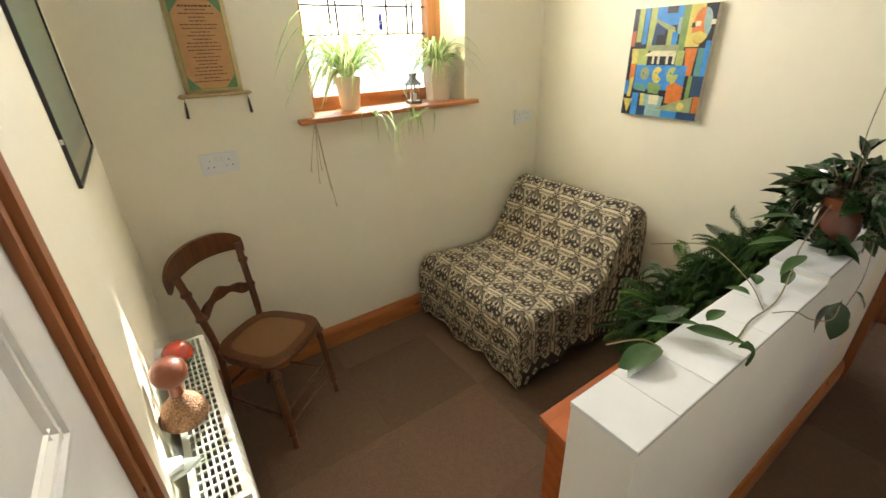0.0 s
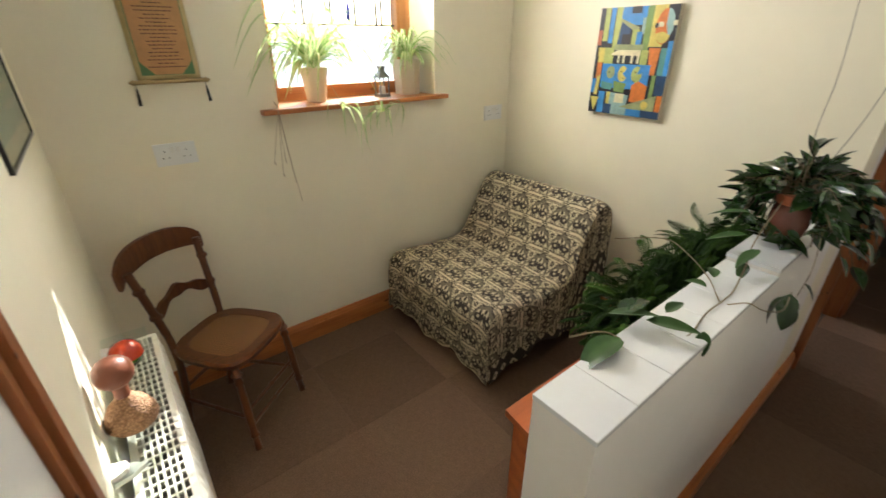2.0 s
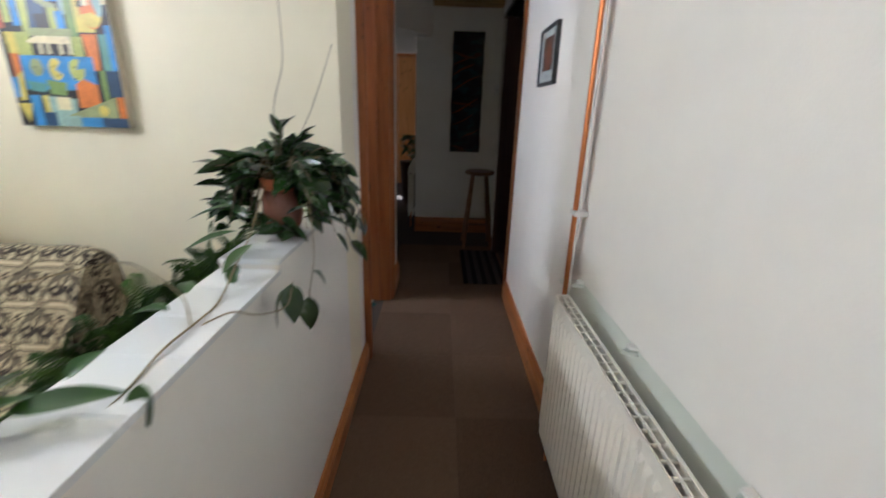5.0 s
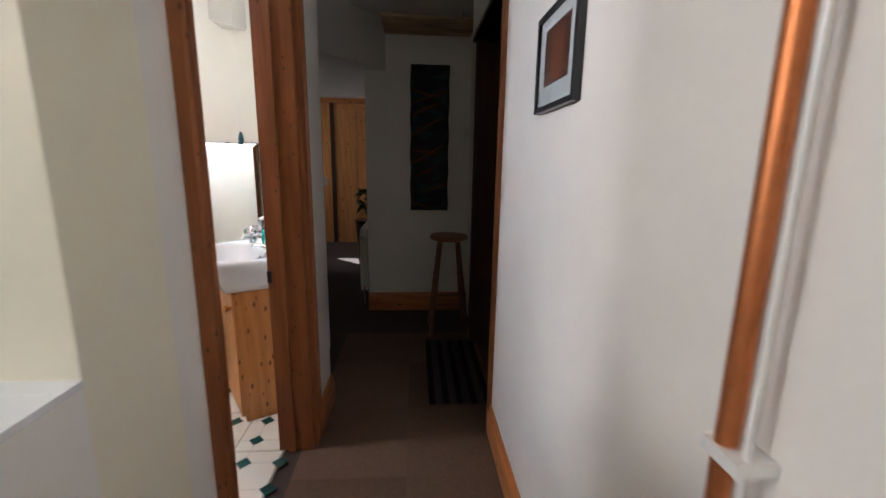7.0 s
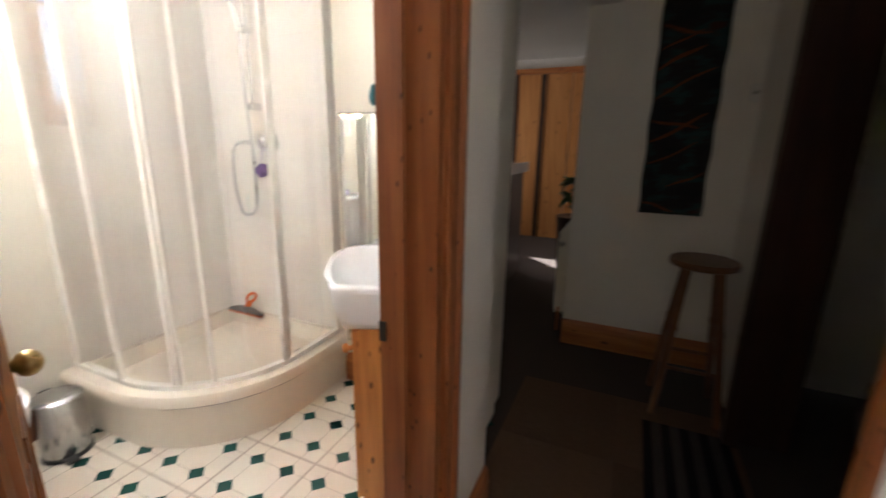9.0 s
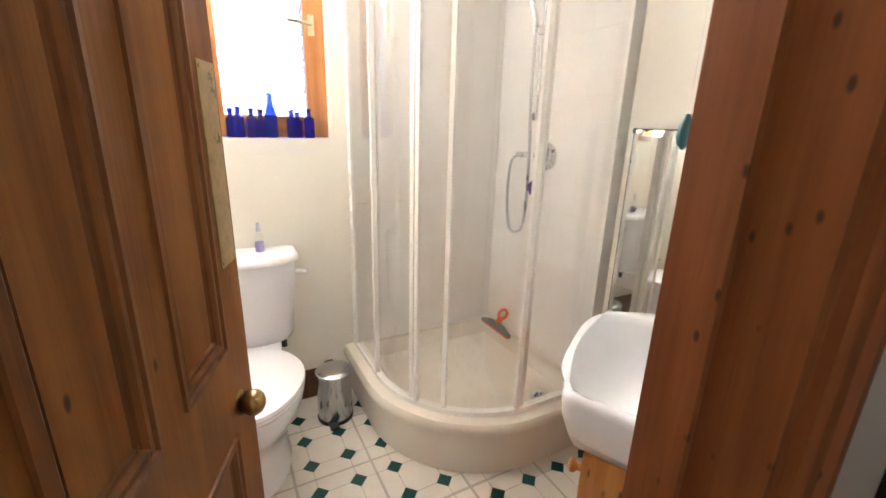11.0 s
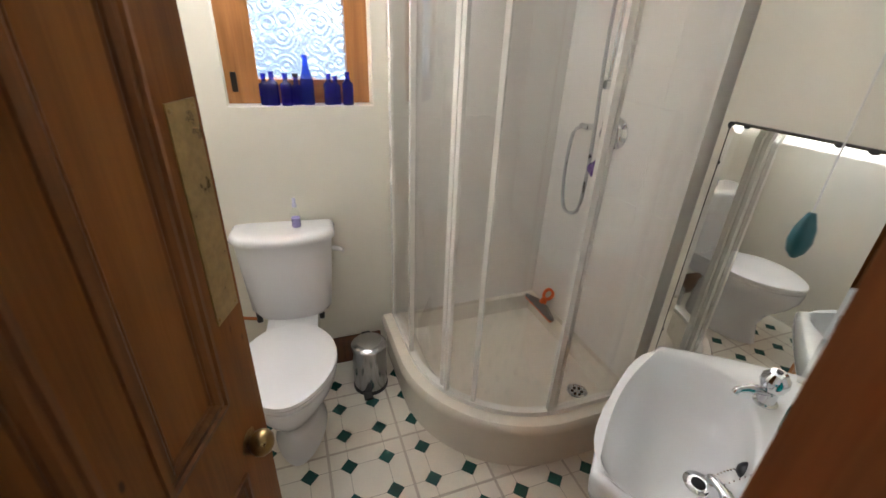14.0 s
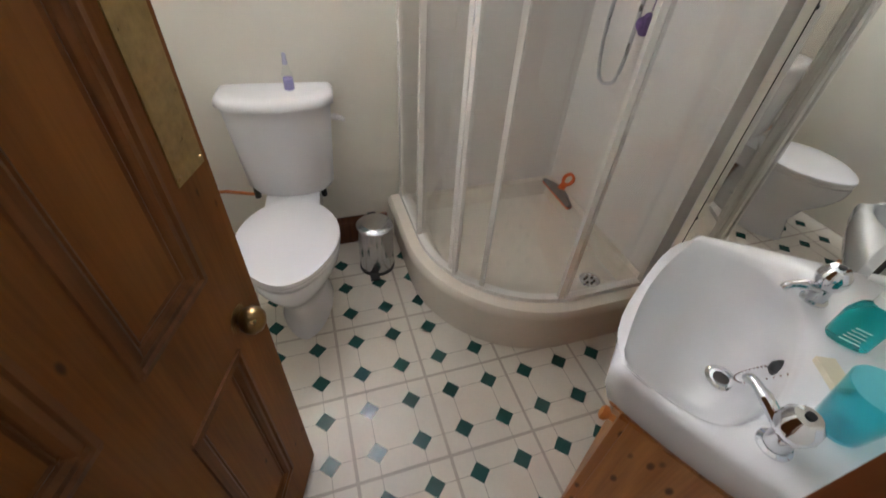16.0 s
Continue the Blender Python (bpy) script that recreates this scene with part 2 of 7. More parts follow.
def prism(bm, outline, z0, z1, mat_index=0):
    """An upright solid on a plan outline."""
    lo = [bm.verts.new((x, y, z0)) for x, y in outline]
    hi = [bm.verts.new((x, y, z1)) for x, y in outline]
    n = len(outline)
    for i in range(n):
        j = (i + 1) % n
        bm.faces.new((lo[i], lo[j], hi[j], hi[i])).material_index = mat_index
    bm.faces.new(lo).material_index = mat_index
    bm.faces.new(hi).material_index = mat_index
    return lo, hi


def curve_pts(pts, n=8):
    """A smooth line through points."""
    P = [Vector(p) for p in pts]
    P = [2 * P[0] - P[1]] + P + [2 * P[-1] - P[-2]]
    out = []
    for i in range(1, len(P) - 2):
        for k in range(n):
            t = k / n
            a, b, c, d = P[i - 1:i + 3]
            out.append(0.5 * ((2 * b) + (c - a) * t + (2 * a - 5 * b + 4 * c - d) * t * t + (3 * b - a - 3 * c + d) * t ** 3))
    out.append(P[-2])
    return out


# ---- plan, in metres ----
WIN_X, PAINT_Y, LEFT_Y, RIGHT_X, END_Y = -2.64, 0.0, -2.295, 0.0, 2.92
HALL_X, HALL_FAR_X = -0.87, -0.82
CEIL_Z = 2.34
DOOR_Y0, DOOR_Y1, DOOR_Z = 0.418, 1.10, 2.02
OUT_X = -2.95


def structure(name, boxes, material, label, category="wall"):
    bm = bmesh.new()
    for b in boxes:
        box(bm, *b)
    return tagged(part(name, bm, material), label, category, kind="structure")


PW = (-1.47, -0.595, 1.24, 2.12)
BW = (0.585, 1.125, 1.285, 2.08)
structure("wall_window_side", [
    (OUT_X, WIN_X, -2.45, PW[0], 0, CEIL_Z), (OUT_X, WIN_X, PW[0], PW[1], 0, PW[2]), (OUT_X, WIN_X, PW[0], PW[1], PW[3], CEIL_Z),
    (OUT_X, WIN_X, PW[1], 0.06, 0, CEIL_Z)], WALL, "cream painted plaster wall with a deep window reveal")
structure("wall_bathroom_window_side", [
    (OUT_X, WIN_X, 0.06, BW[0], 0, CEIL_Z), (OUT_X, WIN_X, BW[0], BW[1], 0, BW[2]), (OUT_X, WIN_X, BW[0], BW[1], BW[3], CEIL_Z),
    (OUT_X, WIN_X, BW[1], 2.15, 0, CEIL_Z)], BATH_WALL, "pale cream bathroom wall with a small window reveal")
structure("wall_left", [(WIN_X, -1.339, LEFT_Y - 0.12, LEFT_Y, 0, CEIL_Z), (-1.339, -0.44, LEFT_Y - 0.12, LEFT_Y, 2.03, CEIL_Z),
    (-0.44, 0.12, LEFT_Y - 0.12, LEFT_Y, 0, CEIL_Z)], WALL, "cream painted wall with a doorway")
structure("wall_painting_side", [(WIN_X, HALL_X, 0.0, 0.24, 0, CEIL_Z)], WALL, "cream painted wall with a picture on it")
structure("wall_hall_left", [(-1.0, HALL_X, 0.24, DOOR_Y0 - 0.03, 0, CEIL_Z), (-1.0, HALL_FAR_X - 0.02, DOOR_Y0 - 0.03, DOOR_Y1 + 0.03, DOOR_Z + 0.03, CEIL_Z),
    (-0.95, HALL_FAR_X, DOOR_Y1 + 0.03, 1.51, 0, CEIL_Z)], WHITE_WALL, "off-white hall wall beside the bathroom door")
structure("wall_hall_right", [(0, 0.12, LEFT_Y, 1.25, 0, CEIL_Z), (0, 0.12, 1.25, 2.28, 2.03, CEIL_Z), (0.08, 0.2, 2.28, END_Y, 0, CEIL_Z)], WHITE_WALL, "off-white hall wall with a radiator and a dark doorway")
structure("wall_end", [(-0.765, 1.6, END_Y, END_Y + 0.12, 0, CEIL_Z)], WHITE_WALL, "off-white end wall with a woven hanging")
structure("wall_bathroom_mirror_side", [(-1.755, -0.95, 1.97, 2.15, 0, CEIL_Z), (-0.95, -0.93, 1.51, 2.0, 0, CEIL_Z)], BATH_WALL, "pale cream wall behind the basin")
structure("wall_shower", [(WIN_X, -1.755, 2.03, 2.15, 0, CEIL_Z)], BATH_WALL, "wall behind the shower")
structure("wall_bathroom_near", [(WIN_X, -1.0, 0.24, 0.27, 0, CEIL_Z)], BATH_WALL, "pale cream bathroom wall behind the door")
# Unlit room: its darkness is put into the wall colour.
structure("wall_side_room", [(0.12, 1.6, 1.0, 1.12, 0, CEIL_Z), (1.6, 1.72, 1.0, END_Y + 0.12, 0, CEIL_Z)], DARK_WOOD_AND_UNLIT, "side room walls coloured near black for lack of light")
bm = bmesh.new()
prism(bm, [(-0.6, END_Y), (-1.04, 2.32), (-1.42, 1.8), (-1.42, 2.15), (-2.3, 2.15), (-2.3, 4.3), (-0.765, 4.3), (-0.765, END_Y)], 1.97, CEIL_Z)
tagged(part("trim_bulkhead", bm, WHITE_WALL), "off-white plaster bulkhead over the far opening", "bulkhead", kind="structure")
structure("wall_far_room", [(-4.08, -2.75, 6.12, 6.24, 0, CEIL_Z), (-2.35, -0.2, 6.12, 6.24, 0, CEIL_Z), (-2.75, -2.35, 6.12, 6.24, 0, 1.02), (-2.75, -2.35, 6.12, 6.24, 1.5, CEIL_Z), (-0.765, -0.2, 3.04, 6.12, 0, CEIL_Z)], WHITE_WALL, "off-white walls of the room beyond")
# Unseen opening and bar, placed to throw the sun streaks on the far floor.
structure("wall_far_room_front", [(-2.95, -2.83, 2.15, 5.0, 0, CEIL_Z), (-2.95, -2.83, 5.6, 6.12, 0, CEIL_Z), (-2.95, -2.83, 5.0, 5.6, 0, 1.12), (-2.95, -2.83, 5.0, 5.6, 1.42, CEIL_Z), (-2.91, -2.87, 5.28, 5.33, 1.12, 1.42)], WHITE_WALL, "outer wall of the room beyond with an added, unseen light opening")
structure("ceiling", [(OUT_X - 0.1, 1.72, -2.45, 6.24, CEIL_Z, CEIL_Z + 0.1)], CEIL, "white painted ceiling", "ceiling")
structure("floor", [(OUT_X, 1.72, -2.45, 6.24, -0.15, -0.012)], CARPET_GAP, "dark floor under the carpet tiles", "floor")
structure("ground", [(-3000, 3000, -3000, 3000, -0.7, -0.6)], GROUND, "pale gravel ground outside the house", "ground")

# skirting boards, shaped with a stepped top
def skirting(name, p, q, normal, h=0.125, material=None):
    p, q, n = Vector((*p, 0)), Vector((*q, 0)), Vector((*normal, 0))
    bm = bmesh.new()
    prof = [(0.0, 0.0), (0.02, 0.0), (0.02, h * 0.72), (0.015, h * 0.8), (0.016, h * 0.86), (0.008, h), (0.0, h)]
    ends = [[bm.verts.new(a + n * d + Vector((0, 0, z))) for d, z in prof] for a in (p, q)]
    k = len(prof)
    for i in range(k):
        bm.faces.new((ends[0][i], ends[0][(i + 1) % k], ends[1][(i + 1) % k], ends[1][i]))
    bm.faces.new(ends[0])
    bm.faces.new(ends[1])
    along_x = abs((q - p).x) > abs((q - p).y)
    return tagged(part(name, bm, material or (PINE_X if along_x else PINE_Y)), "varnished pine skirting board", "skirting board", kind="structure")


skirting("baseboard_window_wall", (WIN_X, LEFT_Y), (WIN_X, 0), (1, 0))
skirting("baseboard_painting_wall", (WIN_X, 0), (-1.01, 0), (0, -1))
skirting("baseboard_left_wall", (WIN_X, LEFT_Y), (-1.345, LEFT_Y), (0, 1))
skirting("baseboard_half_wall", (HALL_X, -1.60), (HALL_X, 0.355), (1, 0), 0.1)
skirting("baseboard_hall_right", (0, LEFT_Y), (0, 1.185), (-1, 0), 0.14)
skirting("baseboard_hall_far", (HALL_FAR_X, 1.185), (HALL_FAR_X, 1.51), (1, 0), 0.14)
skirting("baseboard_end_wall", (-0.765, END_Y), (0.08, END_Y), (0, -1), 0.16)
skirting("baseboard_bathroom", (WIN_X, 0.27), (WIN_X, 1.12), (1, 0), 0.15, CHAIR_WOOD)
skirting("baseboard_mirror_wall", (-1.74, 1.97), (-1.3, 1.97), (0, -1), 0.15)

# half wall with a tiled top
structure("wall_half_height", [(-1.01, HALL_X, -1.60, 0.0, 0, 0.902), (-1.01, HALL_X, -0.70, 0.0, 0.902, 0.926)], HALF_WALL_PAINT, "low off-white partition wall with a tiled top", "half wall")

# ---- floors, laid piece by piece ----
def carpet_tiles():
    floor_ob = bpy.data.objects["floor"]
    cache = {}
    for ix in range(-1, 6):
        for iy in range(-2, 10):
            x0, y0 = -2.9 + 0.5 * ix, -2.1 + 0.5 * iy - 0.5
            x1, y1 = x0 + 0.5, y0 + 0.5
            left = WIN_X if y0 < -0.2 else HALL_X
            x0, x1, y0, y1 = max(x0, left), min(x1, 0.08), max(y0, LEFT_Y), min(y1, END_Y)
            if y0 < -0.2:
                y1 = min(y1, 0.0) if x0 < HALL_X - 0.05 else y1
            if x1 - x0 < 0.02 or y1 - y0 < 0.02:
                continue
            w, d = round(x1 - x0 - 0.0006, 4), round(y1 - y0 - 0.0006, 4)
            if (w, d) not in cache:
                bm = bmesh.new()
                box(bm, -w / 2, w / 2, -d / 2, d / 2, -0.012, 0)
                bmesh.ops.bevel(bm, geom=[e for e in bm.edges if all(v.co.z > -0.001 for v in e.verts)], offset=0.0003, segments=1, affect="EDGES")
                me = bpy.data.meshes.new("carpet_tile")
                bm.to_mesh(me)
                bm.free()
                me.materials.append(CARPET)
                cache[w, d] = me
            t = new("carpet_tile", cache[w, d])
            t.parent = floor_ob
            t.location = ((x0 + x1) / 2, (y0 + y1) / 2, random.uniform(-0.0012, 0))


VINYL = plain("cream_floor_tile", (0.74, 0.70, 0.60), 0.36, 0.07, scale=5, bump=0.05, coat=0.06)
GREEN_TILE = plain("green_diamond_inset", (0.02, 0.085, 0.075), 0.2, 0.2, bump=0.04, coat=0.2)
VINYL_JOINT = plain("beige_floor_joint", (0.50, 0.45, 0.37), 0.5, 0.15)
THIN_JOINT = plain("faint_tile_line", (0.42, 0.38, 0.31), 0.5, 0.15)


def bathroom_floor():
    fl = structure("floor_bathroom", [(WIN_X, -0.95, 0.27, 2.03, -0.03, -0.0012)], VINYL_JOINT, "cream bathroom floor tiles with small green diamond insets", "floor")
    cache = {}
    P = 0.3035
    for ix in range(-3, 4):
        for iy in range(-2, 5):
            x0, y0 = -1.777 + P * ix, 0.780 + P * iy
            xa, xb, ya, yb = max(x0, WIN_X), min(x0 + P, -0.95), max(y0, 0.27), min(y0 + P, 2.03)
            if xb - xa < 0.03 or yb - ya < 0.03:
                continue
            w, d = round(xb - xa - 0.011, 4), round(yb - ya - 0.011, 4)
            if (w, d) not in cache:
                bm = bmesh.new()
                box(bm, -w / 2, w / 2, -d / 2, d / 2, -0.006, 0)
                me = bpy.data.meshes.new("floor_tile")
                bm.to_mesh(me)
                bm.free()
                me.materials.append(VINYL)
                cache[w, d] = me
            t = new("floor_tile", cache[w, d])
            t.parent = fl
            t.location = ((xa + xb) / 2, (ya + yb) / 2, 0)
    bm = bmesh.new()
    prism(bm, [(0.035, 0), (0, 0.035), (-0.035, 0), (0, -0.035)], -0.002, 0.0006)
    me = bpy.data.meshes.new("diamond_inset")
    bm.to_mesh(me)
    bm.free()
    me.materials.append(GREEN_TILE)
    lines = bmesh.new()
    S = P / 2
    for ix in range(-7, 7):
        for iy in range(-3, 9):
            x, y = -1.777 + S * (ix + 0.5), 0.780 + S * (iy + 0.5)
            if not (WIN_X + 0.03 < x < -0.93 and 0.3 < y < 2.0):
                continue
            t = new("diamond_inset", me)
            t.parent = fl
            t.location = (x, y, 0)
            for a, b in (((0.035, -0.0011), (S - 0.035, 0.0011)), ((-0.0011, 0.035), (0.0011, S - 0.035))):
                if x + b[0] < -0.92 and y + b[1] < 2.02:
                    box(lines, x + a[0], x + b[0], y + a[1], y + b[1], -0.001, 0.0004)
    tagged(part("tile_line", lines, THIN_JOINT, fl), kind="stuff")


def half_wall_tiles():
    hw = bpy.data.objects["wall_half_height"]
    cache = {}

    def lay(y0, y1, z):
        n = 0
        y = y0
        while y < y1 - 0.01:
            yb = min(y + 0.132, y1)
            d = round(yb - y - 0.0009, 4)
            if d not in cache:
                bm = bmesh.new()
                box(bm, -0.072, 0.072, -d / 2, d / 2, 0, 0.013)
                bmesh.ops.bevel(bm, geom=[e for e in bm.edges], offset=0.001, segments=1, affect="EDGES")
                me = bpy.data.meshes.new("tile")
                bm.to_mesh(me)
                bm.free()
                me.materials.append(TILE_WHITE)
                cache[d] = me
            t = new("tile", cache[d])
            t.parent = hw
            t.location = (-0.94, (y + yb) / 2, z + random.uniform(0, 0.0006))
            y = yb
            n += 1
    lay(-1.602, -0.70, 0.902)
    lay(-0.702, 0.0, 0.926)


# ---- doors, windows and their frames ----
def moulded_bar(bm, p, q, out, side, w=0.07, t=0.022):
    """An architrave from p to q; out: away from the wall, side: towards its outer edge."""
    p, q, o, s = (Vector(v) for v in (p, q, out, side))
    prof = [(0, 0), (0, t * 0.55), (w * 0.12, t * 0.8), (w * 0.2, t * 0.6), (w * 0.62, t * 0.65), (w * 0.7, t), (w * 0.92, t), (w, t * 0.8), (w, 0)]
    ends = [[bm.verts.new(a + s * d + o * h) for d, h in prof] for a in (p, q)]
    k = len(prof)
    for i in range(k):
        bm.faces.new((ends[0][i], ends[0][(i + 1) % k], ends[1][(i + 1) % k], ends[1][i]))
    bm.faces.new(ends[0])
    bm.faces.new(ends[1])


def bathroom_doorway():
    d = thing("door_1", "open old pine panelled door in a varnished knotty pine frame", "door", kind="structure")
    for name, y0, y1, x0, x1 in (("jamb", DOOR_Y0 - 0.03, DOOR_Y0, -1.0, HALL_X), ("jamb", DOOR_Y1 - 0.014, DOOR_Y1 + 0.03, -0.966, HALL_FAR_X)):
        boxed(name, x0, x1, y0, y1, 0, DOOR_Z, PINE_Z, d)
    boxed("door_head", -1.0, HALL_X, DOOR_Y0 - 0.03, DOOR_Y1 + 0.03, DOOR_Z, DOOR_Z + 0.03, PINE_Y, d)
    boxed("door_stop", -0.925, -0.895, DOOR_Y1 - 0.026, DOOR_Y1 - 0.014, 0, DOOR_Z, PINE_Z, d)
    for p, side, x in (((HALL_X, DOOR_Y0 - 0.012, 0), (0, -1, 0), HALL_X), ((HALL_FAR_X, DOOR_Y1 + 0.012, 0), (0, 1, 0), HALL_FAR_X)):
        bm = bmesh.new()
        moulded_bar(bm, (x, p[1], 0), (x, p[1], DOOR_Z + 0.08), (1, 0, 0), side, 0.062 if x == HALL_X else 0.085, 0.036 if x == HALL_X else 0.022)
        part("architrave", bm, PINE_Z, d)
    bm = bmesh.new()
    moulded_bar(bm, (HALL_X, DOOR_Y0, DOOR_Z + 0.012), (HALL_X, DOOR_Y1, DOOR_Z + 0.012), (1, 0, 0), (0, 0, 1))
    part("architrave", bm, PINE_Y, d)
    boxed("strike_plate", -0.9685, -0.95, DOOR_Y1 - 0.0165, DOOR_Y1 - 0.002, 0.775, 0.825, BLACK, d)


DOOR_BEAD = wood("darkened_door_moulding", (0.24, 0.092, 0.022), (0.12, 0.043, 0.010), 2, rough=0.5, coat=0.0, spec=0.3)


def panel_leaf(name, width, height, thick, material, parent, m, panels, depth=0.56):
    """A framed door leaf with sunk panels and raised mouldings on both faces, standing along local x."""
    leaf = new(name)
    leaf.parent = parent
    leaf.matrix_local = m
    xs = sorted({0.0, width, *[p[0] for p in panels], *[p[1] for p in panels]})
    zs = sorted({0.0, height, *[p[2] for p in panels], *[p[3] for p in panels]})
    bm = bmesh.new()
    inside = lambda x, z: any(p[0] < x < p[1] and p[2] < z < p[3] for p in panels)
    for xa, xb in zip(xs, xs[1:]):
        for za, zb in zip(zs, zs[1:]):
            sunk = inside((xa + xb) / 2, (za + zb) / 2)
            t = thick * depth if sunk else thick
            box(bm, xa, xb, -t / 2, t / 2, za, zb)
    bmesh.ops.remove_doubles(bm, verts=bm.verts, dist=1e-5)
    bad = [f for f in bm.faces if any(g is not f and (g.calc_center_median() - f.calc_center_median()).length < 1e-5 for e in f.edges for g in e.link_faces)]
    bmesh.ops.delete(bm, geom=list(set(bad)), context="FACES_ONLY")
    part("leaf", bm, material, leaf)
    for pn in panels:
        for sgn in (-1, 1):
            bm = bmesh.new()
            xa, xb, za, zb = pn
            for p, q, s in (((xa, za), (xa, zb), (1, 0)), ((xb, za), (xb, zb), (-1, 0)), ((xa, za), (xb, za), (0, 1)), ((xa, zb), (xb, zb), (0, -1))):
                a, b, sd = Vector((p[0], 0, p[1])), Vector((q[0], 0, q[1])), Vector((s[0], 0, s[1]))
                prof = [(-0.004, thick / 2), (-0.003, thick / 2 + 0.005), (0.006, thick / 2 + 0.006), (0.009, thick / 2 + 0.001), (0.019, thick / 2 + 0.002), (0.026, thick / 2 - 0.003), (0.028, thick * 0.5 * depth + 0.0005), (0.032, thick * 0.5 * depth + 0.003), (0.036, thick * 0.5 * depth)]
                ends = [[bm.verts.new(c + sd * u + Vector((0, sgn * h, 0))) for u, h in prof] for c in (a, b)]
                for i in range(len(prof) - 1):
                    bm.faces.new((ends[0][i], ends[0][i + 1], ends[1][i + 1], ends[1][i]))
            part("moulding", bm, DOOR_BEAD if material == OLD_PINE else material, leaf)
    return leaf


def knob(parent, x, y, z, sgn):
    bm = bmesh.new()
    prof = [(0.029, 0.0), (0.029, 0.004), (0.022, 0.008), (0.012, 0.012), (0.009, 0.022), (0.009, 0.034), (0.013, 0.041), (0.022, 0.047), (0.027, 0.058), (0.026, 0.070), (0.019, 0.080), (0.008, 0.085), (0, 0.086)]
    lathe(bm, prof, 24, (x, y, z), Matrix.Rotation(radians(-90 * sgn), 4, "X"))
    return part("door_knob", bm, BRASS, parent, "aged brass door knob", smooth=True)


def doors():
    bathroom_doorway()
    d = bpy.data.objects["door_1"]
    ang = math.degrees(math.atan2(0.2, -0.565))
    W = 0.635
    leaf = panel_leaf("door_leaf", W, 1.98, 0.036, OLD_PINE, d, pose(-1.005, 0.43, 0.012, 0, 0, ang),
        [(0.095, 0.265, 0.93, 1.86), (0.345, 0.52, 0.93, 1.86), (0.095, 0.265, 0.2, 0.74), (0.345, 0.52, 0.2, 0.74)])
    knob(leaf, W - 0.078, -0.018, 0.787, 1)
    knob(leaf, W - 0.078, 0.018, 0.787, -1)
    for sgn in (-1, 1):
        bm = bmesh.new()
        y = sgn * 0.0185
        box(bm, W - 0.086, W - 0.012, min(y, y + sgn * 0.002), max(y, y + sgn * 0.002), 1.08, 1.44)
        for px, pz in ((W - 0.079, 1.09), (W - 0.02, 1.09), (W - 0.079, 1.43), (W - 0.02, 1.43)):
            lathe(bm, [(0.004, 0), (0.003, 0.002), (0, 0.0025)], 10, (px, y + sgn * 0.002, pz), Matrix.Rotation(radians(-90 * sgn), 4, "X"))
        part("finger_plate", bm, BRASS, leaf, "tarnished brass finger plate")
    # white door in the porch
    e = thing("door_2", "closed white panelled door in a varnished wooden frame", "door", kind="structure")
    for x0, x1, o in ((-1.339, -1.306, 0.016), (-1.299, -1.277, 0.006), (-0.47, -0.44, 0.012)):
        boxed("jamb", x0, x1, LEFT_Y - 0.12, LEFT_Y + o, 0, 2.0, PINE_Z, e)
    boxed("door_head", -1.339, -0.44, LEFT_Y - 0.12, LEFT_Y + 0.012, 2.0, 2.03, PINE_X, e)
    leaf = panel_leaf("door_leaf", 0.80, 1.98, 0.038, WHITE_GLOSS, e, pose(-1.272, LEFT_Y - 0.024, 0.012, 0, 0, 0),
        [(0.11, 0.32, 1.16, 1.86), (0.42, 0.63, 1.16, 1.86), (0.11, 0.32, 0.2, 1.0), (0.42, 0.63, 0.2, 1.0)], 0.8)
    # dark doorway off the hall
    g = thing("door_3", "dark stained open doorway to an unlit side room", "doorway", kind="structure")
    boxed("jamb", -0.001, 0.14, 1.22, 1.25, 0, 2.03, DARK_WOOD_AND_UNLIT, g)
    boxed("jamb", 0.06, 0.26, 2.25, 2.28, 0, 2.03, DARK_WOOD_AND_UNLIT, g)
    boxed("jamb", 0.02, 0.075, 2.2, 2.26, 0, 2.1, DARK_WOOD_AND_UNLIT, g)
    boxed("door_head", 0.0, 0.2, 1.22, 2.28, 2.03, 2.06, DARK_WOOD_AND_UNLIT, g)
    for y, s in ((1.245, -1), (2.262, 1)):
        bm = bmesh.new()
        x = 0.0 if s < 0 else 0.08
        moulded_bar(bm, (x, y, 0), (x, y, 2.1), (-1, 0, 0), (0, s, 0), 0.065, 0.018)
        part("architrave", bm, PINE_Z if s < 0 else DARK_WOOD_AND_UNLIT, g)


LEAD = plain("window_lead", (0.05, 0.05, 0.055), 0.5, 0.2, metal=0.6)


def obscure_glass():
    m, nt, b = base("swirled_obscure_glass")
    v = coords(nt)
    n = noise_tex(nt, v, 14.0, 2, 0.5, 2.5)
    vo = node(nt, "ShaderNodeTexVoronoi", Scale=15.0)
    nt.links.new(v, vo.inputs["Vector"])
    rings = nt.nodes.new("ShaderNodeMath")
    rings.operation, rings.inputs[1].default_value = "MULTIPLY", 26.0
    nt.links.new(vo.outputs["Distance"], rings.inputs[0])
    wave = nt.nodes.new("ShaderNodeMath")
    wave.operation = "SINE"
    nt.links.new(rings.outputs[0], wave.inputs[0])
    h = mixc(nt, 0.3, n, wave.outputs[0])
    b.inputs["Base Color"].default_value = (0.58, 0.74, 0.92, 1)
    b.inputs["Transmission Weight"].default_value = 1.0
    b.inputs["Roughness"].default_value = 0.22
    b.inputs["IOR"].default_value = 1.3
    add_bump(nt, b, h, 0.8, 0.012)
    return m


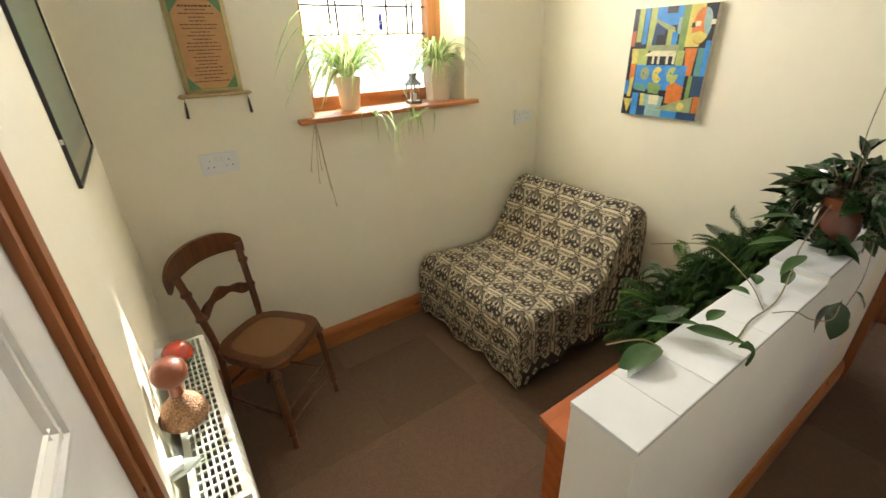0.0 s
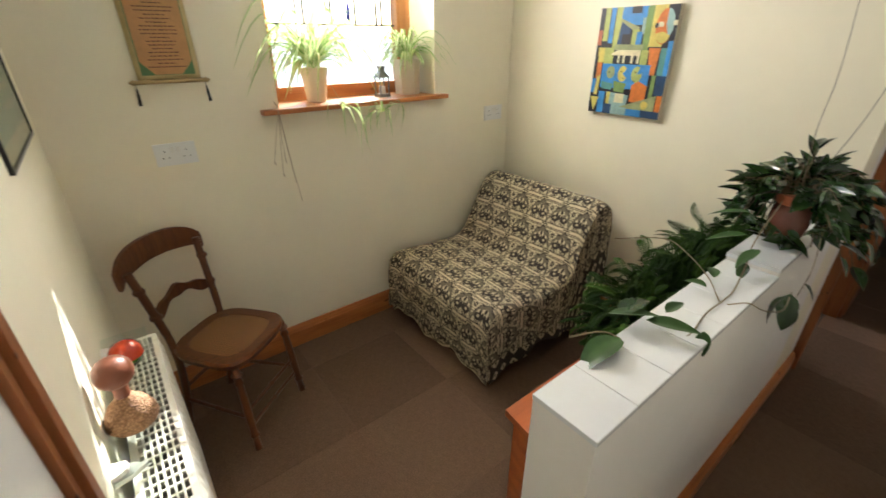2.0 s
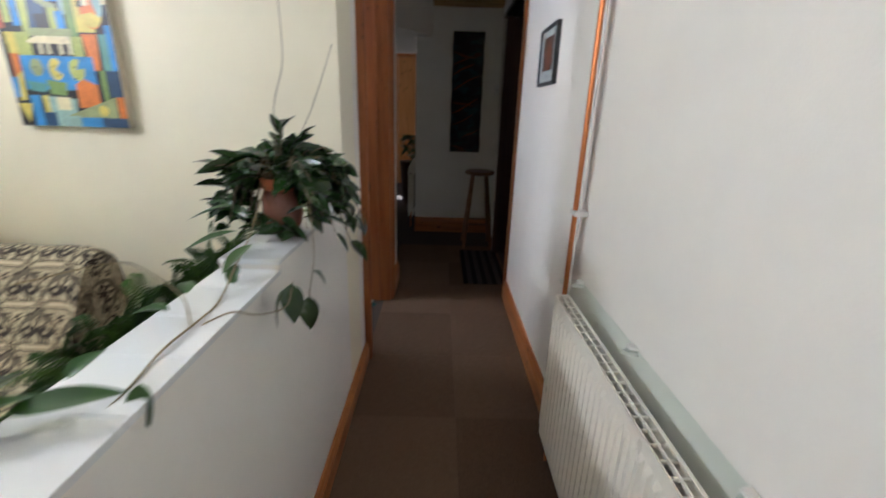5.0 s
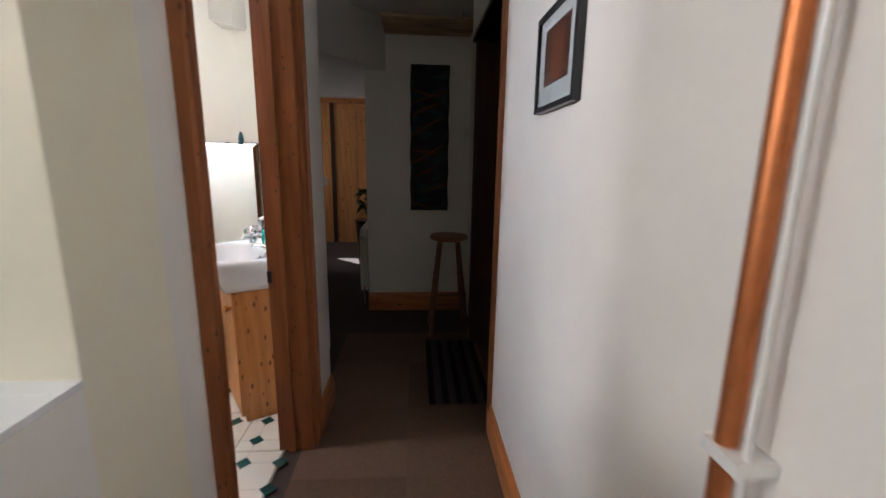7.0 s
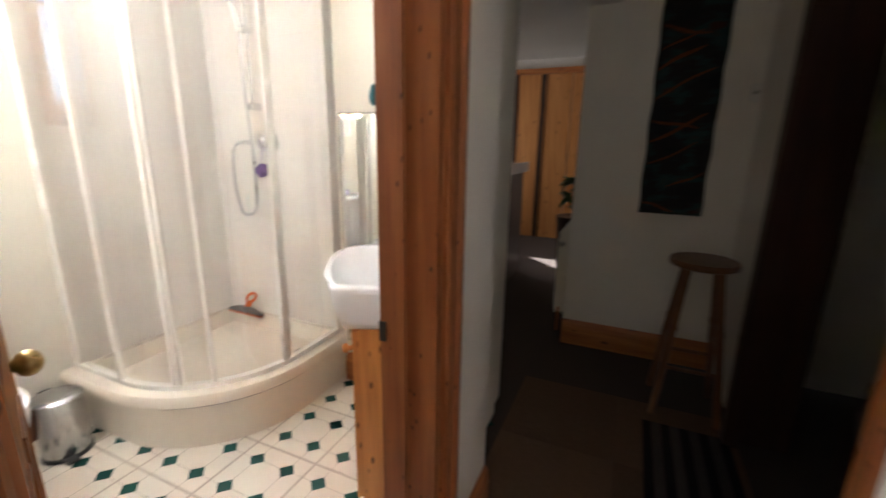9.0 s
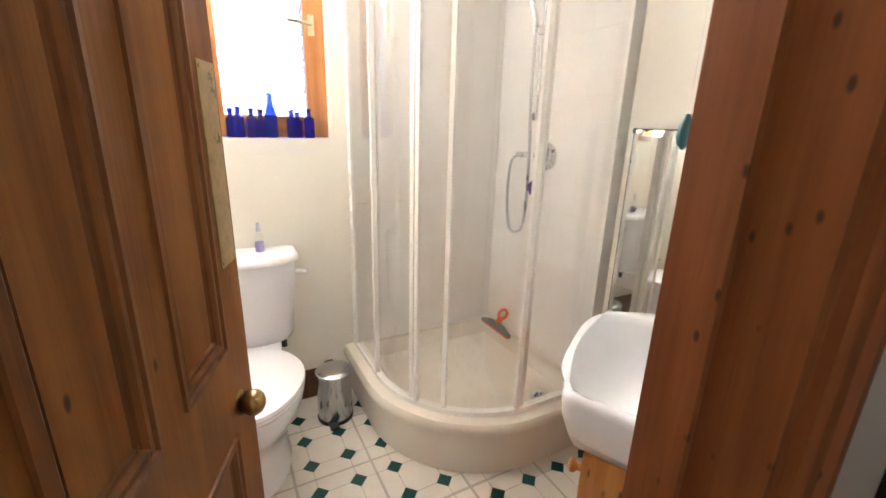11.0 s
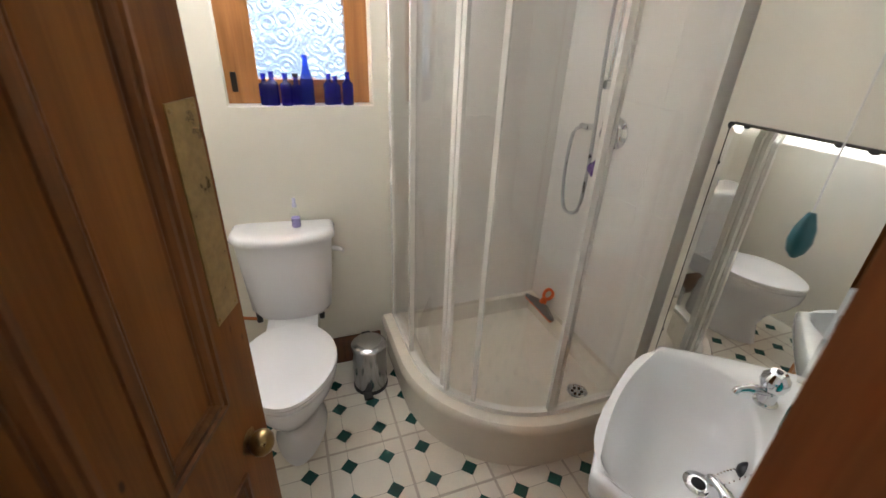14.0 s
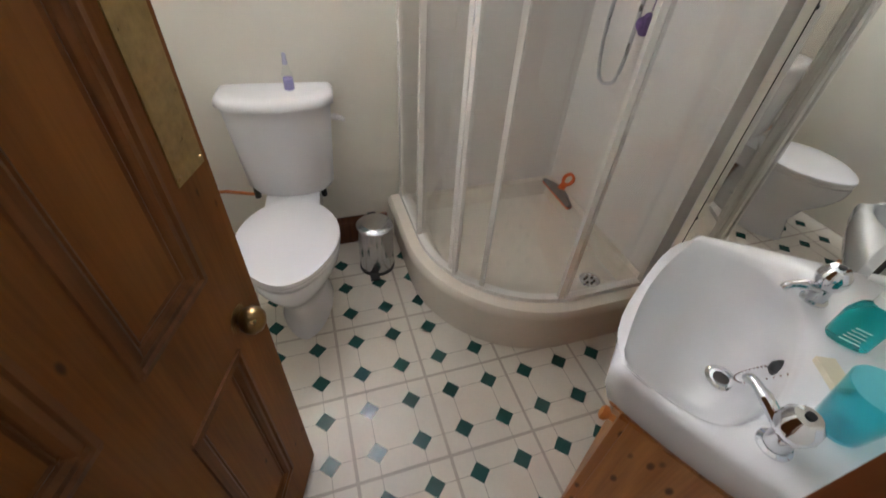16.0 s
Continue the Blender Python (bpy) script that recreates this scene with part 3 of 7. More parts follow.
def windows():
    OBSCURE = obscure_glass()
    w = thing("window_1", "pine-framed leaded window in a deep reveal", "window", kind="structure")
    y0, y1, z0, z1 = PW
    for name, b, mt in (("frame_stile", (-2.93, -2.865, y0, y0 + 0.085, z0, z1), WIN_PINE), ("frame_stile", (-2.93, -2.865, y1 - 0.085, y1, z0, z1), WIN_PINE),
                        ("frame_rail", (-2.93, -2.865, y0 + 0.085, y1 - 0.085, z0, z0 + 0.085), PINE_Y), ("frame_rail", (-2.93, -2.865, y0 + 0.085, y1 - 0.085, z1 - 0.07, z1), PINE_Y)):
        boxed(name, *b, mt, w, bevel=0.005)
    boxed("pane", -2.902, -2.898, y0 + 0.08, y1 - 0.08, z0 + 0.08, z1 - 0.06, GLASS, w, bevel=0)
    for y in (-1.233, -1.197, -1.052, -0.916, -0.79, -0.758):
        boxed("lead_bar", -2.906, -2.894, y - 0.004, y + 0.004, 1.605, z1 - 0.07, LEAD, w, bevel=0.002)
    for z in (1.605, 1.735, 1.865, 1.995):
        boxed("lead_bar", -2.9065, -2.8935, y0 + 0.085, y1 - 0.085, z - 0.004, z + 0.004, LEAD, w, bevel=0.002)
    bm = bmesh.new()
    box(bm, -2.865, WIN_X, y0, y1, z0, z0 + 0.022)
    box(bm, WIN_X, -2.588, -1.555, -0.534, z0, z0 + 0.022)
    bmesh.ops.remove_doubles(bm, verts=bm.verts, dist=1e-5)
    part("window_sill", bm, PINE_Y, w, "varnished wooden window board", bevel=0.006)
    w = thing("window_2", "small pine-framed bathroom window with swirled obscure glass", "window", kind="structure")
    y0, y1, z0, z1 = BW
    X0, X1 = -2.775, -2.72
    for name, b, mt in (("frame_stile", (X0, X1, y0, 0.70, z0 + 0.002, z1), WIN_PINE), ("frame_stile", (X0, X1, 1.04, y1, z0 + 0.002, z1), WIN_PINE),
                        ("frame_rail", (X0, X1, 0.70, 1.04, z0 + 0.002, 1.375), PINE_Y), ("frame_rail", (X0, X1, 0.70, 1.04, z1 - 0.07, z1), PINE_Y)):
        boxed(name, *b, mt, w, bevel=0.004)
    boxed("pane", -2.752, -2.746, 0.695, 1.045, 1.37, z1 - 0.06, OBSCURE, w, bevel=0)
    bm = bmesh.new()
    box(bm, -2.72, -2.708, 1.058, 1.083, 1.71, 1.79)
    tube(bm, [(-2.70, 1.07, 1.752), (-2.69, 1.05, 1.752), (-2.688, 0.97, 1.757)], [0.008, 0.008, 0.006])
    part("window_handle", bm, plain("pale_brass_handle", (0.6, 0.52, 0.33), 0.3, metal=0.9), w, "pale brass window catch", bevel=0.001)
    bm = bmesh.new()
    box(bm, -2.72, -2.712, 0.605, 0.625, 1.33, 1.40)
    part("hinge", bm, BLACK, w)


# ---- porch things ----
def radiator(name, length, at, turn, label, h=0.56, depth=0.085):
    """Stands along local x from 0 to length; its front looks to local -y; its back is at local y = 0."""
    r = thing(name, label, "radiator", at, turn, group="hall radiators")
    bm = bmesh.new()
    n = int(length / 0.032)
    prev = None
    pts = []
    for i in range(n):
        a = i * length / n
        b = length / n
        pts += [(a, 0.0), (a + b * 0.25, -0.006), (a + b * 0.6, -0.006), (a + b * 0.85, 0.0)]
    pts.append((length, 0.0))
    for x, dy in pts:
        col = [bm.verts.new((x, -depth + (dy if 0.03 < z < h - 0.03 else 0), z)) for z in (0.0, 0.03, 0.05, h - 0.05, h - 0.03, h)]
        if prev:
            for i in range(5):
                bm.faces.new((prev[i], col[i], col[i + 1], prev[i + 1]))
        prev = col
    slim = depth == 0.1
    box(bm, 0, length, -depth + 0.001, -depth + (0.005 if slim else 0.012), 0.0, h)
    part("front_panel", bm, RAD, r)
    bk = 0.056 if slim else 0.028
    boxed("back_panel", 0, length, -bk - (0.006 if slim else 0.012), -bk, 0.0, h, RAD, r)
    for x in (0, length - 0.012):
        boxed("side_panel", x - 0.001, x + 0.013, -depth + 0.008, -bk + 0.002, 0.01, h + 0.002, RAD, r)
    bm = bmesh.new()
    deep = depth > 0.12
    for y in [-depth + 0.012 + 0.0135 * k for k in range(6)] if deep else (-depth + 0.019,):
        box(bm, 0.012, length - 0.012, y, y + 0.004, h - 0.005, h + 0.002)
    box(bm, 0.012, length - 0.012, -bk - (0.006 if slim else 0.014), -bk + 0.002, h - 0.003, h + 0.002)
    step = 0.026 if deep else 0.038
    for k in range(int((length - 0.02) / step)):
        x = 0.014 + k * step
        box(bm, x, x + 0.004, -depth + 0.004, -bk - 0.005, h - 0.006, h)
    part("top_grille", bm, RAD, r)
    bm = bmesh.new()
    for k in range(int(length / 0.04)):
        x = 0.02 + k * 0.04
        box(bm, x, x + 0.002, -depth + 0.014, -bk - 0.013, 0.03, h - 0.06)
    tagged(part("convector_fins", bm, FIN_SHADE, r), kind="stuff")
    for x in (0.08, length - 0.08):
        boxed("wall_bracket", x - 0.015, x + 0.015, -bk, 0.0, 0.08, h - 0.08, STEEL, r)
    bm = bmesh.new()
    lathe(bm, [(0.009, 0), (0.009, 0.03), (0.017, 0.034), (0.019, 0.06), (0.015, 0.066), (0, 0.067)], 20, (length + 0.012, -0.055, h - 0.06), Matrix.Rotation(radians(90), 4, "Y"))
    part("valve", bm, CHROME, r, smooth=True)
    for x in (-0.02, length + 0.02):
        bm = bmesh.new()
        tube(bm, [(x if x < 0 else x - 0.025, -0.055, 0.04), (x, -0.055, 0.04), (x, -0.055, -0.1), (x, -0.055, -at[2])], 0.0075)
        part("pipe", bm, COPPER, r, smooth=True)
    return r


def glass_shelf(x0, x1, y0, y1, z, wall_axis, label, brackets):
    s = thing("glass_shelf", label, "shelf", group="radiator shelves")
    boxed("glass", x0, x1, y0, y1, z, z + 0.006, SHELF_GLASS, s, bevel=0.001)
    for c in brackets:
        bm = bmesh.new()
        if wall_axis == "x":
            prism(bm, [(0.0, -0.016), (0, 0.016), (-0.02, 0.012), (-0.036, 0.0), (-0.02, -0.012)], z - 0.008, z - 0.0005)
            prism(bm, [(0.0, -0.016), (0, 0.016), (-0.02, 0.01), (-0.02, -0.01)], z + 0.0065, z + 0.012)
            m = Matrix.Translation((x1, c, 0))
        else:
            prism(bm, [(-0.022, 0), (0.022, 0), (0.018, 0.03), (0, 0.062), (-0.018, 0.03)], z - 0.01, z - 0.0005)
            prism(bm, [(-0.022, 0), (0.022, 0), (0.013, 0.028), (-0.013, 0.028)], z + 0.0065, z + 0.016)
            m = Matrix.Translation((c, y0, 0))
        bmesh.ops.transform(bm, matrix=m, verts=bm.verts)
        part("bracket", bm, WHITE_GLOSS, s, "white shelf bracket", bevel=0.002)
    return s


def pipes():
    t = thing("heating_pipe", "bare copper heating pipe clipped to the hall wall, its pale edge a thin white bar", "pipe")
    # Copper pipe, then a thin white bar added for the pale shadow along it.
    for y, r, mt in ((-0.235, 0.0125, COPPER), (-0.262, 0.004, WHITE_GLOSS)):
        bm = bmesh.new()
        tube(bm, [(-0.03, y, 0.55), (-0.03, y, 1.4), (-0.03, y, CEIL_Z)], r)
        part("pipe", bm, mt, t, smooth=True)
    for z in (0.97, 1.9):
        boxed("pipe_clip", -0.046, -0.001, -0.272, -0.218, z - 0.008, z + 0.008, WHITE_GLOSS, t, "white plastic clip", bevel=0.004)


def socket(y, z, double=True):
    s = thing("wall_socket", "white plastic double wall socket with rocker switches", "socket", (WIN_X, y, z), 0, group="wall sockets")
    bm = bmesh.new()
    box(bm, 0.0, 0.010, -0.073, 0.073, -0.043, 0.043)
    part("plate", bm, plain("white_socket_plastic", (0.78, 0.78, 0.76), 0.3, 0.03), s, bevel=0.003)
    for c in (-0.037, 0.037):
        for dy, dz, w, h in ((0, 0.014, 0.003, 0.008), (-0.011, -0.012, 0.006, 0.003), (0.011, -0.012, 0.006, 0.003)):
            boxed("pin_hole", 0.0095, 0.0105, c + dy - w / 2, c + dy + w / 2, dz - h / 2, dz + h / 2, BLACK, s, bevel=0)
        boxed("switch", 0.009, 0.0135, c * 0.28 - 0.006, c * 0.28 + 0.006, 0.008, 0.028, WHITE_GLOSS, s, bevel=0.001)
    return s


def sofa_fabric():
    """Woven throw: rows of small dark figures between pale zigzag and striped bands."""
    m, nt, b = base("patterned_throw")
    tc = nt.nodes.new("ShaderNodeTexCoord")
    sep = nt.nodes.new("ShaderNodeSeparateXYZ")
    nt.links.new(tc.outputs["UV"], sep.inputs[0])
    def math_n(op, a, c=None):
        n = nt.nodes.new("ShaderNodeMath")
        n.operation = op
        for i, v in enumerate((a, c)):
            if v is None:
                continue
            if isinstance(v, (int, float)):
                n.inputs[i].default_value = v
            else:
                nt.links.new(v, n.inputs[i])
        return n.outputs[0]
    u, v = sep.outputs[0], sep.outputs[1]
    P = 0.142
    mu_ = lambda a, c: math_n("MULTIPLY", a, c)
    add = lambda a, c: math_n("ADD", a, c)
    dif = lambda a, c: math_n("ABSOLUTE", math_n("SUBTRACT", a, c))
    less = lambda a, c: math_n("LESS_THAN", a, c)
    more = lambda a, c: math_n("GREATER_THAN", a, c)
    row = math_n("FRACT", math_n("DIVIDE", v, P))
    shift = mu_(math_n("FLOOR", math_n("DIVIDE", v, P)), 0.5)
    cell = math_n("FRACT", add(math_n("DIVIDE", u, P * 1.02), shift))
    cx = dif(cell, 0.5)
    def blob(x, y, rx, ry):
        a, c = math_n("DIVIDE", dif(cx, x), rx), math_n("DIVIDE", dif(row, y), ry)
        return less(add(mu_(a, a), mu_(c, c)), 1.0)
    # ogee arch over each pair of beasts
    rise = add(add(mu_(math_n("EXPONENT", mu_(cx, -7.0)), 0.26), 0.66), mu_(math_n("MAXIMUM", math_n("SUBTRACT", cx, 0.3), 0.0), -2.4))
    scallop = mu_(math_n("ABSOLUTE", math_n("SINE", mu_(cx, 19.0))), 0.05)
    gap = math_n("SUBTRACT", add(rise, scallop), row)
    outside = mu_(less(gap, -0.04), more(row, 0.13))
    band = mu_(less(dif(gap, 0.035), 0.075), more(row, 0.13))
    outline = mu_(less(dif(gap, -0.045), 0.026), more(row, 0.13))
    inner = mu_(less(dif(gap, 0.125), 0.02), more(row, 0.13))
    hatch = mu_(outside, less(math_n("FRACT", mu_(row, 11.0)), 0.45))
    # beasts: body, head, rider and legs
    legs = mu_(mu_(less(dif(row, 0.21), 0.08), less(dif(cx, 0.2), 0.15)), more(math_n("FRACT", mu_(cx, 13.0)), 0.42))
    beast = math_n("MAXIMUM", math_n("MAXIMUM", blob(0.21, 0.38, 0.17, 0.125), blob(0.06, 0.43, 0.06, 0.13)), legs)
    saddle = blob(0.21, 0.40, 0.055, 0.05)
    rider = math_n("MAXIMUM", blob(0.17, 0.54, 0.05, 0.08), blob(0.0, 0.66, 0.05, 0.10))
    # flower between the arches
    fx, fy = math_n("SUBTRACT", 0.5, cx), math_n("SUBTRACT", row, 0.72)
    rad = math_n("SQRT", add(mu_(mu_(fx, fx), 1.44), mu_(fy, fy)))
    petal = add(mu_(math_n("COSINE", mu_(math_n("ARCTAN2", fy, fx), 6.0)), 0.03), 0.10)
    flower = mu_(less(rad, petal), more(rad, 0.026))
    halo = less(rad, 0.165)
    dash = mu_(less(dif(row, 0.055), 0.026), less(math_n("FRACT", add(cell, 0.15)), 0.3))
    line = math_n("MAXIMUM", less(dif(row, 0.125), 0.017), less(dif(row, 0.985), 0.015))
    dark = math_n("MAXIMUM", mu_(band, 0.8), mu_(hatch, 0.78))
    dark = mu_(dark, math_n("SUBTRACT", 1.0, halo))
    for k in (outline, mu_(inner, 0.8), mu_(beast, math_n("SUBTRACT", 1.0, mu_(saddle, 0.8))), rider, flower, dash, line):
        dark = math_n("MAXIMUM", dark, k)
    vo = node(nt, "ShaderNodeTexVoronoi", Scale=150.0)
    nt.links.new(tc.outputs["UV"], vo.inputs["Vector"])
    speck = mu_(less(vo.outputs["Distance"], 0.36), more(row, 0.13))
    dark = math_n("MAXIMUM", dark, mu_(speck, 0.6))
    # woven border along the side hem: dark with pale lozenges
    loz = add(dif(math_n("FRACT", mu_(v, 14.0)), 0.5), dif(math_n("FRACT", mu_(u, 14.0)), 0.5))
    edge = more(u, 1.10)
    lozenge = math_n("MAXIMUM", more(loz, 0.36), less(loz, 0.12))
    dark = add(mu_(dark, math_n("SUBTRACT", 1.0, edge)), mu_(lozenge, edge))
    ox = coords(nt)
    n = noise_tex(nt, ox, 3.0, 4)
    weave = noise_tex(nt, ox, 420.0, 2)
    pale = ramp(nt, n, [(0.3, (0.58, 0.49, 0.31)), (0.7, (0.70, 0.61, 0.42))])
    ink = mixc(nt, n, (0.012, 0.009, 0.009), (0.034, 0.024, 0.023))
    c = mixc(nt, dark, pale, ink)
    c = mixc(nt, 0.08, c, ramp(nt, weave, [(0.35, (0.02, 0.016, 0.012)), (0.65, (0.6, 0.52, 0.36))]))
    nt.links.new(c, b.inputs["Base Color"])
    b.inputs["Roughness"].default_value = 0.95
    b.inputs["Sheen Weight"].default_value = 0.02
    add_bump(nt, b, mixc(nt, 0.5, weave, dark), 0.35, 0.003)
    return m


def sofa():
    """Low armless sofa bed under a draped throw; it faces local -y."""
    X0, X1 = -2.575, -1.735
    s = thing("sofa_bed", "low armless sofa bed under a cream and black patterned throw", "sofa", (0, 0, 0))
    W = X1 - X0
    # profile of the top, from the front hem over the seat and the back to the wall: (y, z)
    prof = [(-0.99, 0.045), (-1.0, 0.12), (-1.005, 0.26), (-1.0, 0.36), (-0.965, 0.415), (-0.9, 0.425), (-0.7, 0.41), (-0.55, 0.40), (-0.46, 0.41),
            (-0.40, 0.46), (-0.36, 0.53), (-0.31, 0.63), (-0.26, 0.72), (-0.215, 0.765), (-0.16, 0.775), (-0.11, 0.745), (-0.085, 0.66), (-0.08, 0.4), (-0.08, 0.06)]
    P = curve_pts([(0, y, z) for y, z in prof], 5)
    L = [0.0]
    for a, b in zip(P, P[1:]):
        L.append(L[-1] + (b - a).length)
    bm = bmesh.new()
    uv = bm.loops.layers.uv.new("UVMap")
    nu = 40
    grid, uvs = [], {}
    for i, p in enumerate(P):
        line = []
        top = p.z
        for k in range(-9, nu + 10):
            if k < 0:      # hanging on the wall side
                f = -k / 9
                x, z = X0 - 0.012 * f ** 0.5, max(0.04, top * (1 - f) + 0.04 * f)
                u = -f * (top - 0.04)
                y = p.y + 0.01 * math.sin(f * 7 + p.y * 20) * f
            elif k > nu:
                f = (k - nu) / 9
                hem = 0.05 + 0.05 * (0.5 + 0.5 * math.sin(p.y * 9 + 1))
                x = X1 + 0.02 * f ** 0.4 + 0.014 * math.sin(p.y * 26 + f * 2) * f
                z = max(hem, top * (1 - f) + hem * f)
                u = W + f * (top - hem)
                y = p.y
            else:
                x, z, y = X0 + W * k / nu, top, p.y
                edge = min(k, nu - k) / nu
                z -= 0.02 * math.exp(-edge * 40)
                u = W * k / nu
                z += 0.006 * noise.noise((x * 7, y * 7, 1)) + 0.004 * noise.noise((x * 19, y * 19, 4))
                if 0.03 < p.z < 0.4 and p.y < -0.98:
                    y += 0.012 * math.sin(x * 21 + p.z * 5) * (0.42 - p.z)
                    if p.z < 0.08:
                        z += 0.02 * math.sin(x * 15) + 0.01 * math.sin(x * 37)
            v = bm.verts.new((x + 0.004 * noise.noise((x * 9, y * 9, z * 9)), y + 0.005 * noise.noise((x * 11, z * 11, y * 11 + 3)), max(0.012, z)))
            uvs[v] = (u, L[i])
            line.append(v)
        grid.append(line)
    for a, b in zip(grid, grid[1:]):
        for i in range(len(a) - 1):
            f = bm.faces.new((a[i], a[i + 1], b[i + 1], b[i]))
            for l in f.loops:
                l[uv].uv = uvs[l.vert]
    part("throw", bm, sofa_fabric(), s, "cream and black woven throw with rows of figures", smooth=True)
    dark = plain("dark_sofa_base", (0.03, 0.022, 0.02), 0.9)
    boxed("base", X0 + 0.03, X1 - 0.03, -0.98, -0.12, 0.05, 0.33, dark, s, bevel=0.02)
    boxed("backrest", X0 + 0.04, X1 - 0.04, -0.24, -0.12, 0.3, 0.68, dark, s, bevel=0.03)
    for x in (X0 + 0.08, X1 - 0.08):
        for y in (-0.9, -0.2):
            boxed("foot", x - 0.025, x + 0.025, y - 0.025, y + 0.025, 0, 0.06, DARK_WOOD_AND_UNLIT, s)


def cane_seat():
    m, nt, b = base("woven_cane")
    v = coords(nt, (1, 1, 1), (0, 0, radians(45)))
    ck = node(nt, "ShaderNodeTexBrick", Scale=26.0)
    ck.offset = 0.5
    ck.inputs["Color1"].default_value = (0.72, 0.38, 0.12, 1)
    ck.inputs["Color2"].default_value = (0.62, 0.31, 0.09, 1)
    ck.inputs["Mortar"].default_value = (0.05, 0.02, 0.008, 1)
    ck.inputs["Mortar Size"].default_value = 0.085
    nt.links.new(v, ck.inputs["Vector"])
    nt.links.new(mixc(nt, 0.15, ck.outputs["Color"], (0.3, 0.13, 0.045)), b.inputs["Base Color"])
    b.inputs["Roughness"].default_value = 0.5
    add_bump(nt, b, ck.outputs["Fac"], 0.6, 0.003)
    return m


def turned(bm, a, b, r, beads=()):
    """A turned leg from a to b; beads: (position, radius)."""
    a, b = Vector(a), Vector(b)
    stops = {0.0: r * 0.8, 1.0: r * 0.9, 0.5: r}
    for p, k in beads:
        stops[p - 0.03], stops[p], stops[p + 0.03] = r * 0.85, r * k, r * 0.85
    ks = sorted(stops)
    tube(bm, [a.lerp(b, k) for k in ks], [stops[k] for k in ks], 12)


def chair():
    """Cane-seated Victorian side chair; local +y is its front."""
    c = thing("chair", "dark mahogany balloon-back chair with a woven cane seat", "chair", (-2.31, -1.935, 0), -52)
    c.scale = (0.88, 0.88, 0.98)
    sh = 0.45
    bm = bmesh.new()
    outer, inner = [], []
    for k in range(40):
        a = 2 * math.pi * k / 40
        cx, cy = math.cos(a), math.sin(a)
        w = 0.215 - 0.035 * (0.5 - 0.5 * cy)
        e = 0.55
        x, y = w * abs(cx) ** e * (1 if cx > 0 else -1), 0.195 * abs(cy) ** e * (1 if cy > 0 else -1)
        outer.append((x, y))
        inner.append((x * 0.76, y * 0.76))
    rings = [[bm.verts.new((x, y, z)) for x, y in o] for o, z in ((outer, sh - 0.035), ([(x * 1.03, y * 1.03) for x, y in outer], sh - 0.012), (outer, sh), (inner, sh - 0.002), (inner, sh - 0.035))]
    for a, b in zip(rings, rings[1:] + rings[:1]):
        for i in range(40):
            bm.faces.new((a[i], a[(i + 1) % 40], b[(i + 1) % 40], b[i]))
    part("seat_frame", bm, CHAIR_WOOD, c, smooth=True)
    bm = bmesh.new()
    prism(bm, [(x * 1.02, y * 1.02) for x, y in inner], sh - 0.009, sh - 0.005)
    part("seat", bm, cane_seat(), c, "woven cane seat")
    for sx in (-1, 1):
        bm = bmesh.new()
        turned(bm, (sx * 0.175, 0.155, sh - 0.03), (sx * 0.195, 0.185, 0), 0.019, ((0.08, 1.35), (0.16, 1.1), (0.82, 1.15)))
        part("leg", bm, CHAIR_WOOD, c, smooth=True)
        bm = bmesh.new()
        tube(bm, curve_pts([(sx * 0.15, -0.24, 0), (sx * 0.145, -0.19, 0.25), (sx * 0.15, -0.175, sh), (sx * 0.165, -0.2, 0.62), (sx * 0.185, -0.235, 0.8)], 5), 0.017, 10)
        for z, y in ((0.60, -0.197), (0.72, -0.218)):
            lathe(bm, [(0.001, -0.016), (0.022, -0.008), (0.025, 0), (0.022, 0.008), (0.001, 0.016)], 12, (sx * (0.163 + (z - 0.6) * 0.12), y, z))
        part("back_post", bm, CHAIR_WOOD, c, smooth=True)
    bm = bmesh.new()
    prev = None
    for k in range(25):
        t = k / 24 * 2 - 1
        x, y = 0.225 * t, -0.25 - 0.055 * (1 - t * t)
        z0, z1 = 0.755 + 0.025 * (1 - t * t) - 0.012 * (abs(t) > 0.85), 0.845 + 0.03 * (1 - t * t) - 0.035 * t ** 6
        ring = [bm.verts.new((x, y + d, z)) for d, z in ((0.012, z0), (0.014, (z0 + z1) / 2), (0.008, z1), (-0.012, z1), (-0.014, (z0 + z1) / 2), (-0.008, z0))]
        if prev:
            for i in range(6):
                bm.faces.new((prev[i], prev[(i + 1) % 6], ring[(i + 1) % 6], ring[i]))
        else:
            bm.faces.new(ring)
        prev = ring
    bm.faces.new(prev)
    part("top_rail", bm, CHAIR_WOOD, c, smooth=True)
    bm = bmesh.new()
    prev = None
    for k in range(21):
        t = k / 20 * 2 - 1
        x, y = 0.163 * t, -0.2 - 0.03 * (1 - t * t)
        h = 0.014 + 0.014 * math.cos(t * 4.5) ** 2
        zc = 0.615 + 0.022 * math.cos(t * math.pi)
        ring = [bm.verts.new((x, y + d, z)) for d, z in ((0.009, zc - h), (0.009, zc + h), (-0.009, zc + h), (-0.009, zc - h))]
        if prev:
            for i in range(4):
                bm.faces.new((prev[i], prev[(i + 1) % 4], ring[(i + 1) % 4], ring[i]))
        else:
            bm.faces.new(ring)
        prev = ring
    bm.faces.new(prev)
    part("middle_rail", bm, CHAIR_WOOD, c, smooth=True)
